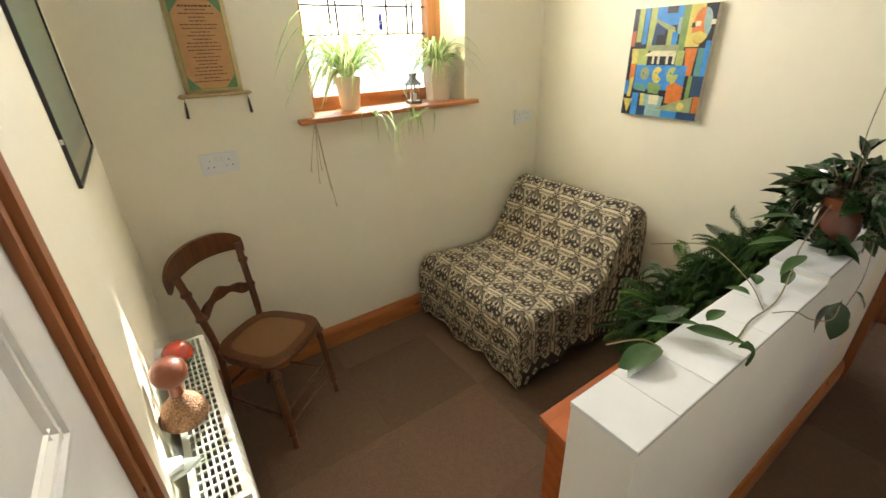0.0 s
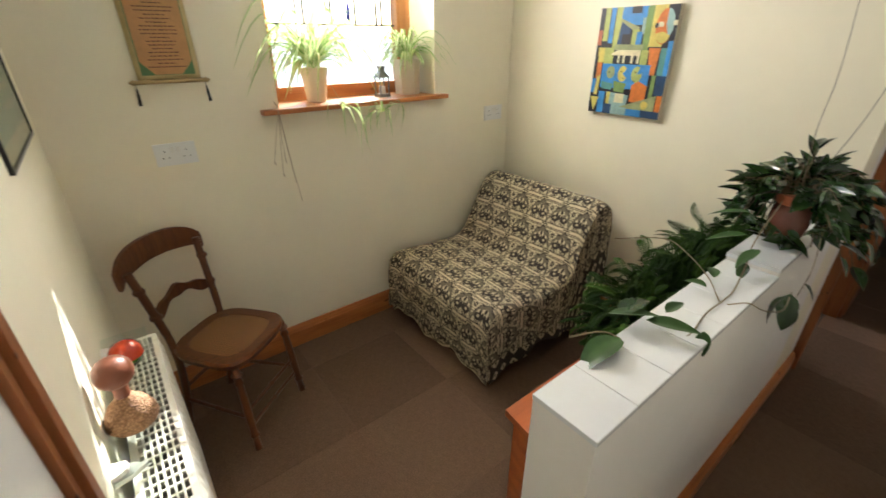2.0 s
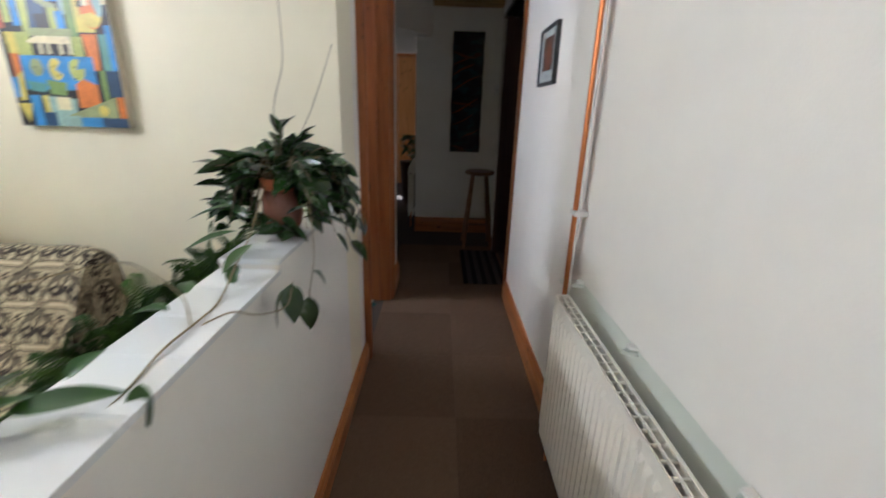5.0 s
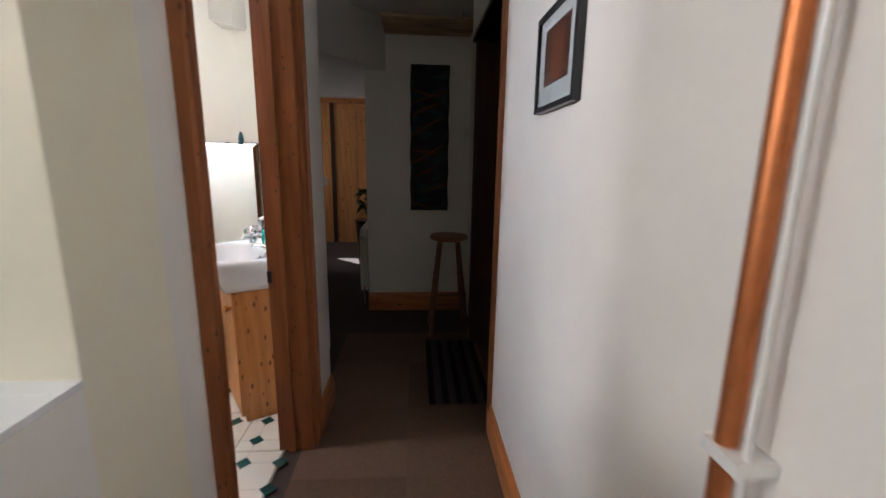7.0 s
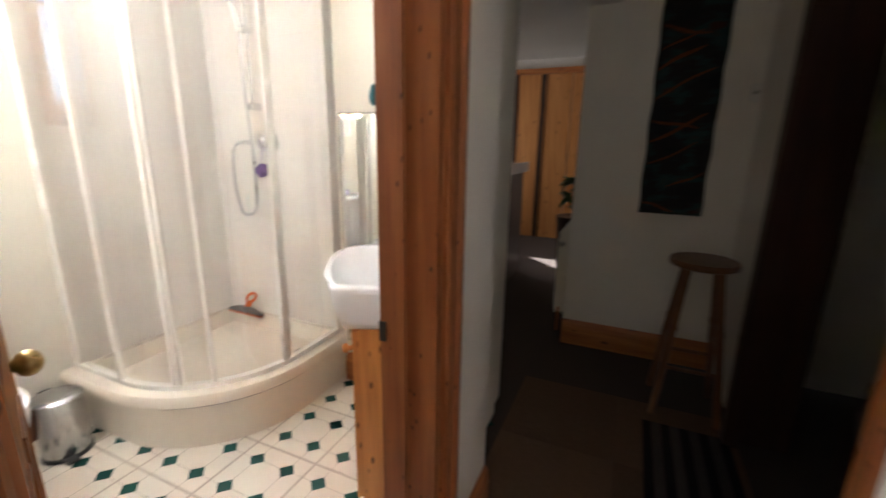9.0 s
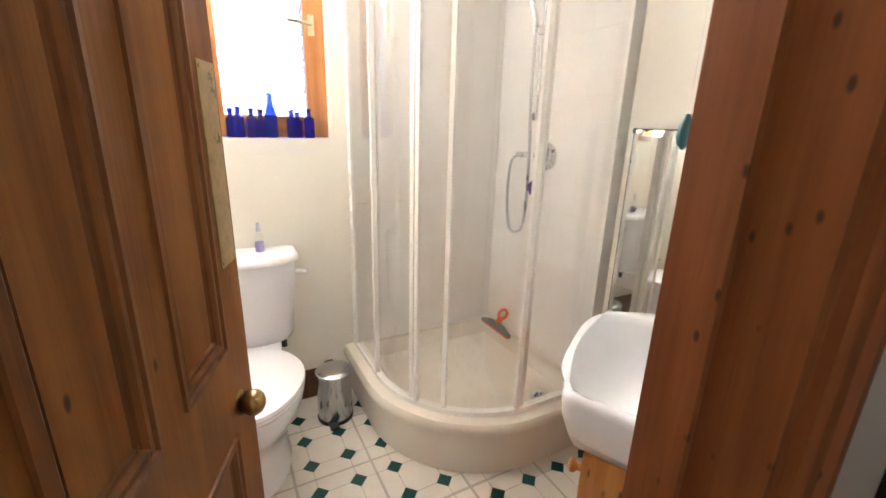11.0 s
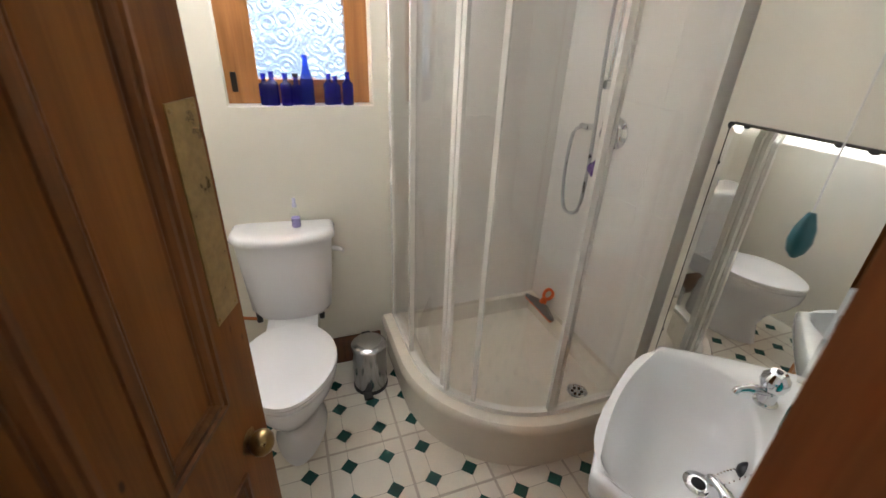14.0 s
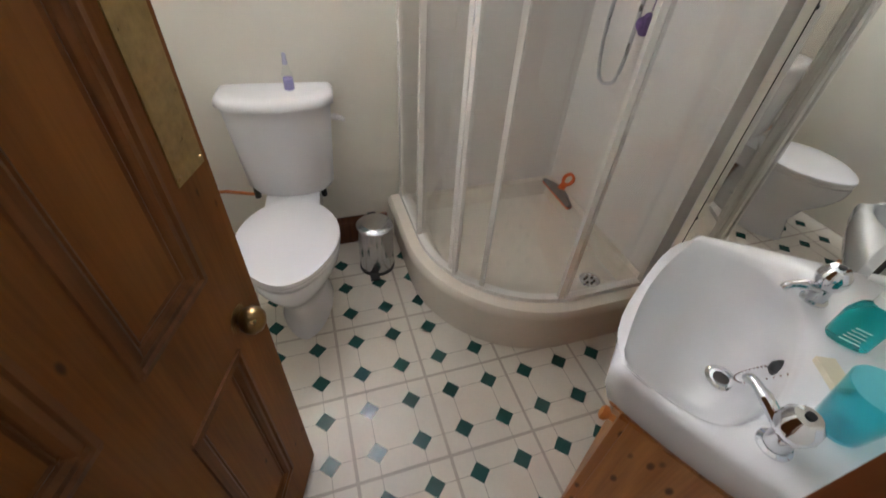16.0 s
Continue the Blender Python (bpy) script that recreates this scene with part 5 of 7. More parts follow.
def frond_mesh(length, width, n=20):
    bm = bmesh.new()
    P = [(length * i / n, 0, 0.42 * length * math.sin(math.pi * 0.62 * i / n) - 0.28 * length * (i / n) ** 2) for i in range(n + 1)]
    tube(bm, P[::4], 0.0014, 4)
    for i in range(2, n + 1):
        t = i / n
        w = width * 0.5 * math.sin(math.pi * min(1, 0.12 + t * 0.88)) ** 0.7
        x, _, z = P[i]
        for s in (-1, 1):
            a = [bm.verts.new(v) for v in ((x, 0, z), (x + 0.001, s * w * 0.5, z + 0.005), (x + 0.009, s * w, z - 0.3 * w), (x + 0.0085, s * w * 0.5, z + 0.003), (x + 0.006, 0, z))]
            bm.faces.new(a if s > 0 else a[::-1])
    me = bpy.data.meshes.new("frond")
    bm.to_mesh(me)
    bm.free()
    me.materials.append(FERN)
    return me


def fern(x, y, z, seed, label, n=26, size=1.0, dead=0):
    rnd = random.Random(seed)
    f = thing("potted_fern", label, "fern", (x, y, z), group="ferns on the bench")
    bm = bmesh.new()
    lathe(bm, [(0.05, 0), (0.07, 0.1), (0.076, 0.1), (0.076, 0.125), (0.068, 0.125), (0.064, 0.11), (0, 0.11)], 24)
    part("pot", bm, TERRACOTTA, f, "terracotta pot", smooth=True)
    ms = [frond_mesh(0.13 * size, 0.055, 16), frond_mesh(0.10 * size, 0.048, 13), frond_mesh(0.15 * size, 0.055, 18)]
    for k in range(n):
        a = 360 * k / n * 2.4 + rnd.uniform(-20, 20)
        lean, size_k = rnd.uniform(-65, 35), rnd.uniform(0.75, 1.1)
        if math.cos(radians(a)) > 0.1:
            lean, size_k = rnd.uniform(50, 80), 0.8
        put_leaf(rnd.choice(ms), f, Vector((min(0.06, rnd.uniform(-0.02, 0.13) * math.cos(radians(a)) - 0.02), rnd.uniform(0, 0.12) * math.sin(radians(a)), 0.04 + 0.2 * size * rnd.random() ** 1.5)), a + rnd.uniform(-60, 60), lean, rnd.uniform(-75, 75), size_k, "frond")


def plant_bench():
    b = thing("plant_bench", "low orange-varnished wooden bench holding ferns beside the half wall", "bench")
    X0, X1, Y0, Y1, Z = -1.255, -1.012, -1.39, -0.03, 0.525
    bm = bmesh.new()
    prism(bm, [(X0, Y0), (X1, Y0 - 0.03), (X1, Y1), (X0, Y1)], Z - 0.025, Z)
    part("bench_top", bm, RED_PINE, b, bevel=0.007)
    boxed("apron", X0 + 0.02, X0 + 0.038, Y0 + 0.03, Y1 - 0.03, Z - 0.11, Z - 0.025, RED_PINE, b)
    boxed("end_panel", X0 + 0.02, X1 - 0.01, Y0 + 0.02, Y0 + 0.04, 0.0, Z - 0.025, RED_PINE, b)
    boxed("end_panel", X0 + 0.02, X1 - 0.01, Y1 - 0.04, Y1 - 0.02, 0.0, Z - 0.025, RED_PINE, b)
    boxed("lower_shelf", X0 + 0.03, X1 - 0.015, Y0 + 0.04, Y1 - 0.04, 0.12, 0.138, RED_PINE, b)


def spider_plant(y, z, seed, label, pot_r=0.068, pot_h=0.155, n=60, reach=0.26, square=False):
    rnd = random.Random(seed)
    s = thing("spider_plant", label, "plant", (-2.755, y, z), group="plants on the window sill")
    bm = bmesh.new()
    if square:
        r = pot_r
        lathe(bm, [(r * 0.9, 0), (r * 0.97, pot_h), (r * 0.9, pot_h), (r * 0.88, pot_h - 0.02), (0, pot_h - 0.02)], 6)
    else:
        lathe(bm, [(pot_r * 0.72, 0), (pot_r * 0.95, pot_h * 0.8), (pot_r * 1.03, pot_h * 0.8), (pot_r * 1.05, pot_h), (pot_r * 0.96, pot_h), (pot_r * 0.92, pot_h - 0.02), (0, pot_h - 0.02)], 32)
    part("pot", bm, plain("cream_glazed_pot", (0.62, 0.53, 0.40), 0.3, 0.1), s, "cream glazed pot", smooth=not square)
    bm = bmesh.new()
    for k in range(n):
        a = rnd.uniform(0, 2 * math.pi)
        L = rnd.uniform(0.4, 1.0) * reach
        up = rnd.uniform(0.7, 2.2)
        w = rnd.uniform(0.005, 0.0095)
        d = Vector((math.cos(a) * 0.75, math.sin(a), 0))
        side = Vector((-math.sin(a), math.cos(a), 0))
        prev = None
        for i in range(9):
            t = i / 8
            c = Vector((0, 0, pot_h - 0.01)) + d * L * t + Vector((0, 0, L * (up * t - (up * 0.65 + 0.55) * t * t)))
            c.x = min(max(c.x, -0.085), 0.19)
            ww = w * (1 - t ** 3) + 0.0004
            ring = [bm.verts.new(c + side * q * ww + Vector((0, 0, abs(q) * ww * 0.5))) for q in (-1, -0.4, 0.4, 1)]
            if prev:
                for j in range(3):
                    fc = bm.faces.new((prev[j], prev[j + 1], ring[j + 1], ring[j]))
                    fc.material_index = 1 if j == 1 else 0
                    fc.smooth = True
            prev = ring
    part("foliage", bm, [SPIDER_G, SPIDER_P], s, "arching striped green leaves")
    return s


def plantlet(y, z, length, seed, n=16):
    """A runner over the sill with a young plant at its end."""
    rnd = random.Random(seed)
    s = thing("spider_plantlet", "young spider plant hanging over the window board", "plant", (-2.573, y, 1.262), group="plantlets")
    bm = bmesh.new()
    tube(bm, curve_pts([(-0.17, 0.0, 0.13), (-0.05, 0.0, 0.05), (0.0, 0, 0.0), (0.008, 0, -length)], 5), 0.0016, 5)
    part("runner", bm, DRY, s)
    bm = bmesh.new()
    for k in range(n):
        a = rnd.uniform(0, 2 * math.pi)
        L, lift, lean = rnd.uniform(0.08, 0.22), rnd.uniform(0.3, 1.5), rnd.uniform(0.5, 1.1)
        d = Vector((abs(math.cos(a)) * 0.7, math.sin(a) * 1.2, 0))
        side = Vector((-math.sin(a), math.cos(a), 0))
        prev = None
        for i in range(7):
            t = i / 6
            c = Vector((0.01, 0, -length)) + d * L * t * (1.3 - t * lean) + Vector((0, 0, L * (lift * t - 1.4 * t * t)))
            ring = [bm.verts.new(c + side * q * 0.006 * (1 - t ** 3)) for q in (-1, -0.4, 0.4, 1.01)]
            if prev:
                for j in range(3):
                    fc = bm.faces.new((prev[j], prev[j + 1], ring[j + 1], ring[j]))
                    fc.material_index = 1 if j == 1 else 0
            prev = ring
    part("foliage", bm, [SPIDER_G, SPIDER_P], s)


def sill_things():
    z = PW[2] + 0.0225
    spider_plant(-1.24, z, 3, "large spider plant in a round cream pot", pot_r=0.064, n=120, reach=0.52)
    spider_plant(-0.70, z, 8, "spider plant in a straight-sided cream pot", pot_r=0.075, pot_h=0.175, n=90, reach=0.32, square=True)
    plantlet(-0.985, z, 0.05, 5)
    plantlet(-1.2, z, 0.01, 7, 6)
    bm = bmesh.new()
    rnd = random.Random(9)
    t = thing("dried_runners", "bare dried plant runners hanging below the window board", "plant", (-2.578, -1.5, 1.262))
    for k, (dy, ln) in enumerate(((0.0, 0.22), (-0.05, 0.22), (0.03, 0.32), (0.045, 0.41), (-0.02, 0.28), (0.02, 0.2))):
        bm = bmesh.new()
        tube(bm, curve_pts([(-0.06, 0.01, 0.03), (0.0, 0.005, 0.0), (0.004, dy * 0.5, -ln * 0.5), (0.003, dy, -ln)], 4), 0.0012, 5)
        tube(bm, [(0.003, dy, -ln), (0.006, dy + 0.004, -ln - 0.012)], [0.003, 0.001], 5)
        part("runner", bm, DRY, t)
    l = thing("candle_lantern", "small grey metal candle lantern with glass sides", "lantern", (-2.72, -0.885, z))
    grey = plain("grey_lantern_metal", (0.22, 0.21, 0.19), 0.5, 0.3, metal=0.6)
    boxed("base", -0.032, 0.032, -0.032, 0.032, 0, 0.014, grey, l)
    for sx in (-1, 1):
        for sy in (-1, 1):
            boxed("post", sx * 0.026 - 0.003, sx * 0.026 + 0.003, sy * 0.026 - 0.003, sy * 0.026 + 0.003, 0.014, 0.095, grey, l, bevel=0)
    bm = bmesh.new()
    lathe(bm, [(0.046, 0.095), (0.044, 0.1), (0.02, 0.122), (0.018, 0.135), (0.024, 0.15), (0.012, 0.153), (0, 0.153)], 4, m=Matrix.Rotation(radians(45), 4, "Z"))
    part("roof", bm, grey, l)
    for b in ((-0.026, 0.026, -0.0255, -0.0235, 0.014, 0.095), (-0.026, 0.026, 0.0235, 0.0255, 0.014, 0.095)):
        boxed("pane", *b, GLASS, l, bevel=0)
    bm = bmesh.new()
    lathe(bm, [(0.017, 0.014), (0.017, 0.05), (0.003, 0.052), (0.001, 0.06), (0, 0.06)], 16)
    part("candle", bm, plain("candle_wax", (0.75, 0.7, 0.6), 0.5, 0.05), l, smooth=True)
    o = thing("glass_pendant", "blue glass drop hanging in the window", "ornament", (-2.84, -0.985, 1.6))
    bm = bmesh.new()
    lathe(bm, [(0, 0), (0.011, 0.03), (0.013, 0.06), (0.006, 0.1), (0.003, 0.105), (0, 0.105)], 10)
    part("drop", bm, plain("blue_glass_drop", (0.03, 0.03, 0.35), 0.1, 0.2), o, smooth=True)
    bm = bmesh.new()
    tube(bm, [(0, 0, 0.1), (0, 0, 0.52)], 0.0008, 5)
    part("cord", bm, BLACK, o)


# ---- ornaments on the radiator shelf ----
def shelf_ornaments(z):
    m, nt, b = base("ribbed_terracotta")
    v = coords(nt)
    w = node(nt, "ShaderNodeTexVoronoi", Scale=160.0)
    nt.links.new(v, w.inputs["Vector"])
    nt.links.new(ramp(nt, w.outputs["Distance"], [(0.1, (0.46, 0.26, 0.13)), (0.7, (0.25, 0.12, 0.055))]), b.inputs["Base Color"])
    b.inputs["Roughness"].default_value = 0.7
    add_bump(nt, b, w.outputs["Distance"], 0.7, 0.004)
    smooth_clay = plain("smooth_red_clay", (0.26, 0.085, 0.045), 0.4, 0.2)
    bm = bmesh.new()
    prof = [(0.055, 0), (0.062, 0.012), (0.058, 0.035), (0.045, 0.06), (0.026, 0.078), (0.018, 0.09)]
    lathe(bm, prof, 36)
    for f in bm.faces:
        f.material_index = 0
    k = len(bm.faces)
    lathe(bm, [(0.018, 0.089), (0.017, 0.11), (0.02, 0.125), (0.03, 0.13), (0.041, 0.142), (0.045, 0.16), (0.042, 0.178), (0.03, 0.193), (0.012, 0.2), (0, 0.2)], 36)
    bm.faces.ensure_lookup_table()
    for f in bm.faces[k:]:
        f.material_index = 1
    s = part("clay_figurine", bm, [m, smooth_clay], smooth=True)
    s.location = (-1.635, -2.243, z)
    s.scale = (0.86, 0.86, 0.9)
    tagged(s, "brown clay figurine with a ribbed body and smooth round head", "figurine")
    g = thing("glass_paperweight", "round red and green glass paperweight on the radiator shelf", "paperweight", (-1.87, -2.232, z))
    bm = bmesh.new()
    lathe(bm, [(0.02, 0), (0.034, 0.012), (0.041, 0.032)], 28)
    part("lower_glass", bm, plain("green_glass", (0.08, 0.20, 0.03), 0.06, 0.4, coat=1), g, smooth=True)
    bm = bmesh.new()
    lathe(bm, [(0.041, 0.032), (0.038, 0.052), (0.026, 0.068), (0.01, 0.074), (0, 0.074)], 28)
    part("upper_glass", bm, plain("red_glass", (0.55, 0.05, 0.015), 0.06, 0.3, coat=1), g, smooth=True)


# ---- hall things ----
def stool():
    s = thing("bar_stool", "tall round-seated wooden stool against the end wall", "stool", (-0.115, 2.46, 0))
    W = wood("stool_wood", (0.24, 0.10, 0.035), (0.13, 0.05, 0.018), 2, scale=2)
    bm = bmesh.new()
    lathe(bm, [(0.12, 0.71), (0.138, 0.718), (0.142, 0.732), (0.136, 0.745), (0, 0.748)], 36)
    part("seat", bm, W, s, smooth=True)
    for a in (45, 135, 225, 315):
        bm = bmesh.new()
        c, d = math.cos(radians(a)), math.sin(radians(a))
        turned(bm, (0.09 * c, 0.09 * d, 0.715), (0.19 * c, 0.19 * d, 0), 0.017, ((0.4, 1.15),))
        part("leg", bm, W, s, smooth=True)
    for z, k in ((0.24, 0.16), (0.34, 0.145)):
        for a in ((45, 135), (225, 315)) if z < 0.3 else ((135, 225), (315, 405)):
            bm = bmesh.new()
            tube(bm, [(k * math.cos(radians(q)), k * math.sin(radians(q)), z) for q in a], 0.009, 8)
            part("rung", bm, W, s, smooth=True)


def tapestry():
    m, nt, b = base("dark_woven_hanging")
    v = coords(nt, (1, 1, 1))
    w = node(nt, "ShaderNodeTexWave", Scale=3.0, Distortion=5.0, Detail=2.0)
    w.bands_direction = "DIAGONAL"
    nt.links.new(v, w.inputs["Vector"])
    n = noise_tex(nt, coords(nt, (4, 1, 9)), 1.5, 3)
    c = ramp(nt, n, [(0.3, (0.012, 0.012, 0.016)), (0.5, (0.02, 0.018, 0.018)), (0.6, (0.02, 0.055, 0.06)), (0.72, (0.06, 0.02, 0.012))])
    nt.links.new(c, b.inputs["Base Color"])
    b.inputs["Roughness"].default_value = 0.95
    add_bump(nt, b, noise_tex(nt, v, 300, 2), 0.5, 0.003)
    t = thing("woven_hanging", "long dark woven wall hanging with rust diagonal streaks", "tapestry", (-0.405, END_Y - 0.018, 0.877))
    bm = bmesh.new()
    rows = []
    for i in range(31):
        z = 1.143 * i / 30
        rows.append([bm.verts.new((0.308 * k / 8 + 0.003 * math.sin(i * 0.9), 0.004 * math.sin(k * 1.3 + i * 0.5), z)) for k in range(9)])
    for a, c2 in zip(rows, rows[1:]):
        for i in range(8):
            bm.faces.new((a[i], a[i + 1], c2[i + 1], c2[i]))
    ob = part("cloth", bm, m, t, smooth=True)
    sm = ob.modifiers.new("thick", "SOLIDIFY")
    sm.thickness = 0.006
    rnd = random.Random(2)
    rust = swatch("rust_wool", (0.16, 0.045, 0.01), 0.95, 0.5)
    for k in range(9):
        z0, d = 0.04 + 0.115 * k + rnd.uniform(-0.02, 0.02), 1 if k % 4 else -0.4
        x0 = rnd.choice((0.008, 0.008, 0.12))
        L = rnd.uniform(0.12, 0.18) if x0 > 0.1 else rnd.uniform(0.15, 0.28)
        w = rnd.uniform(0.005, 0.011)
        bm = bmesh.new()
        lo, hi = [], []
        for i in range(7):
            t_ = i / 6
            x, z = x0 + L * t_, z0 + d * L * 0.55 * t_ + 0.008 * math.sin(5 * t_ + k)
            for q, ring in ((-1, lo), (1, hi)):
                ring.append([bm.verts.new((x, y, z + q * w * (0.4 + 0.6 * math.sin(math.pi * t_)))) for y in (-0.0095, -0.0075)])
        for a, b2, c2, e in zip(lo, lo[1:], hi, hi[1:]):
            bm.faces.new((a[0], b2[0], e[0], c2[0]))
            bm.faces.new((a[1], c2[1], e[1], b2[1]))
            bm.faces.new((a[0], a[1], b2[1], b2[0]))
            bm.faces.new((c2[0], e[0], e[1], c2[1]))
        part("woven_streak", bm, rust, t)


def door_mat():
    t = thing("striped_mat", "dark striped woven mat on the carpet", "mat", (-0.29, 1.42, 0.0005))
    dark, pale = carpet("mat_black", (0.018, 0.016, 0.018)), carpet("mat_grey", (0.07, 0.06, 0.06))
    for k in range(9):
        w = 0.34 / 9
        bm = bmesh.new()
        box(bm, k * w + 0.001, (k + 1) * w - 0.001, 0, 0.82, 0, 0.007)
        part("stripe", bm, pale if k % 2 else dark, t, bevel=0.002)


def bamboo_blind():
    t = thing("bamboo_blind", "brown bamboo slat blind fixed across the hall ceiling", "blind", (-0.6, 0, 0))
    bam = wood("bamboo", (0.50, 0.34, 0.15), (0.26, 0.15, 0.06), 0, scale=1.5, rough=0.3, coat=0.3)
    for k in range(9):
        bm = bmesh.new()
        tube(bm, [(0, 2.86 - 0.045 * k, 2.235 + 0.004 * (k % 3)), (0.3, 2.86 - 0.045 * k, 2.232), (0.66, 2.86 - 0.045 * k, 2.235 + 0.004 * (k % 2))], 0.014, 8)
        part("slat", bm, bam, t, smooth=True)
    for x in (0.08, 0.58):
        bm = bmesh.new()
        tube(bm, [(x, 2.88, 2.25), (x, 2.48, 2.25)], 0.004, 6)
        tube(bm, [(x, 2.7, 2.25), (x, 2.7, CEIL_Z)], 0.004, 6)
        part("hanging_cord", bm, DRY, t)


def hall_switch():
    s = thing("light_switch", "white switch plate with a chrome lever", "switch", (0.055, END_Y, 1.5))
    boxed("plate", -0.022, 0.022, -0.011, -0.001, -0.045, 0.045, WHITE_GLOSS, s)
    boxed("lever", -0.012, 0.006, -0.02, -0.011, -0.006, 0.008, CHROME, s)


def far_room():
    p = thing("wall_panelling", "knotty pine panelled cupboard wall in the room beyond", "panelling", kind="structure")
    for k in range(6):
        x = -2.34 + 0.36 * k
        boxed("panel", x + 0.004, x + 0.356, 6.10, 6.118, 0, 2.12, PANEL_PINE, p, bevel=0.004)
    for x in (-1.98, -1.62, -0.9):
        boxed("cover_strip", x - 0.03, x + 0.03, 6.08, 6.10, 0, 2.12, DARK_WOOD_AND_UNLIT, p)
    boxed("cornice", -2.34, -0.77, 6.06, 6.118, 2.12, 2.19, PINE_X, p, bevel=0.01)
    c = thing("kitchen_counter", "low wooden counter with a white top in the room beyond", "counter")
    boxed("carcass", -2.3, -1.42, 3.5, 4.4, 0, 0.99, DARK_WOOD_AND_UNLIT, c)
    boxed("worktop", -2.32, -1.38, 3.48, 4.42, 0.99, 1.08, CERAMIC, c, bevel=0.01)
    r = radiator("radiator", 0.9, (-0.766, 4.0, 0.12), -90, "white panel radiator on the far side of the end wall")
    f = thing("house_plant", "leafy plant in a pot above the radiator", "plant", (-0.9, 4.35, 0.0))
    bm = bmesh.new()
    lathe(bm, [(0.13, 0), (0.16, 0.55), (0.17, 0.6), (0.15, 0.6), (0, 0.58)], 20)
    part("pot", bm, DARK_WOOD_AND_UNLIT, f)
    rnd = random.Random(6)
    me = leaf_mesh("leaf", 0.2, 0.07, LEAF_MID)
    for k in range(40):
        a = rnd.uniform(0, 360)
        put_leaf(me, f, Vector((0.05 * math.cos(a), 0.05 * math.sin(a), rnd.uniform(0.6, 0.95))), a, rnd.uniform(-30, 60), rnd.uniform(-30, 30), rnd.uniform(0.6, 1.2))
    for x, y in ((-1.35, 4.6), (-1.75, 4.9), (-1.2, 5.4)):
        sp = thing("ceiling_spotlight", "small unlit chrome spotlight on the far room ceiling", "spotlight", (x, y, CEIL_Z), group="far room spotlights")
        bm = bmesh.new()
        lathe(bm, [(0.035, -0.02), (0.035, 0.0), (0, 0.0)], 18)
        part("rose", bm, CHROME, sp, smooth=True)
        bm = bmesh.new()
        tube(bm, [(0, 0, -0.015), (0.01, -0.02, -0.07)], 0.006, 8)
        part("arm", bm, CHROME, sp, smooth=True)
        bm = bmesh.new()
        lathe(bm, [(0.015, 0.0), (0.03, -0.02), (0.036, -0.075), (0.03, -0.07), (0, -0.04)], 18, (0.012, -0.025, -0.06), Matrix.Rotation(radians(25), 4, "X"))
        part("shade", bm, STEEL, sp, smooth=True)
    b = thing("dark_bag", "dark bundle of bags on the side room floor", "bag", (0.75, 2.3, 0))
    bm = bmesh.new()
    bmesh.ops.create_icosphere(bm, subdivisions=3, radius=0.25)
    for v in bm.verts:
        v.co *= 1 + 0.25 * noise.noise(v.co * 6)
        v.co.z = max(-0.19, v.co.z * 1.1) + 0.19
    part("bundle", bm, plain("black_cloth", (0.02, 0.02, 0.022), 0.7), b, smooth=True)


def place_porch_and_hall():
    carpet_tiles()
    half_wall_tiles()
    doors()
    windows()
    radiator("radiator", 0.96, (0, -0.345, 0.15), -90, "cream fluted panel radiator on the hall wall", depth=0.1)
    radiator("radiator", 0.69, (-1.375, LEFT_Y, 0.135), 180, "cream fluted panel radiator catching the sun", depth=0.135)
    glass_shelf(-0.075, -0.002, -1.27, -0.28, 0.737, "x", "clear glass shelf on white brackets above the radiator", (-0.31, -0.725, -1.145))
    glass_shelf(-2.05, -1.37, LEFT_Y + 0.002, LEFT_Y + 0.115, 0.735, "y", "clear glass shelf over the sunlit radiator", (-1.96, -1.50))
    pipes()
    socket(-1.91, 1.125)
    socket(-0.137, 1.12)
    sofa()
    chair()
    painting()
    scroll()
    wall_poster()
    hall_picture()
    plant_bench()
    fern(-1.16, -0.84, 0.5255, 1, "dense dark green fern in a terracotta pot", 290, 1.0)
    fern(-1.15, -0.64, 0.5255, 2, "dark green fern with feathery fronds in a pot", 290, 1.0)
    fern(-1.15, -0.42, 0.5255, 3, "bushy green fern crowded between its neighbours", 290, 1.1)
    fern(-1.15, -0.2, 0.5255, 4, "tall green fern beside the painted wall", 290, 1.12)
    hoya()
    sill_things()
    shelf_ornaments(0.7412)
    stool()
    tapestry()
    door_mat()
    bamboo_blind()
    hall_switch()
    far_room()


place_porch_and_hall()


# ---- bathroom ----
TRAY = plain("cream_shower_tray", (0.80, 0.74, 0.63), 0.16, 0.04, bump=0.0, coat=0.4)
FRAME_W = plain("white_shower_frame", (0.86, 0.84, 0.78), 0.25, 0.03, bump=0.0)
SHOWER_TILE = plain("pale_shower_wall_tile", (0.85, 0.825, 0.775), 0.14, 0.03, bump=0.02, coat=0.4)
JOINT_PALE = plain("pale_tile_joint", (0.78, 0.76, 0.71), 0.7)
SX, SY = WIN_X, 2.03


def quadrant(d, n=20, back=0.0):
    """Plan outline of the shower, moved in by d (and from the walls by back)."""
    cx, cy, r = SX + 0.35, SY - 0.35, 0.55 - d
    pts = [(SX + back, SY - back), (SX + back, cy - r)]
    pts += [(cx + r * math.sin(math.pi / 2 * k / n), cy - r * math.cos(math.pi / 2 * k / n)) for k in range(n + 1)]
    pts.append((cx + r, SY - back))
    return pts


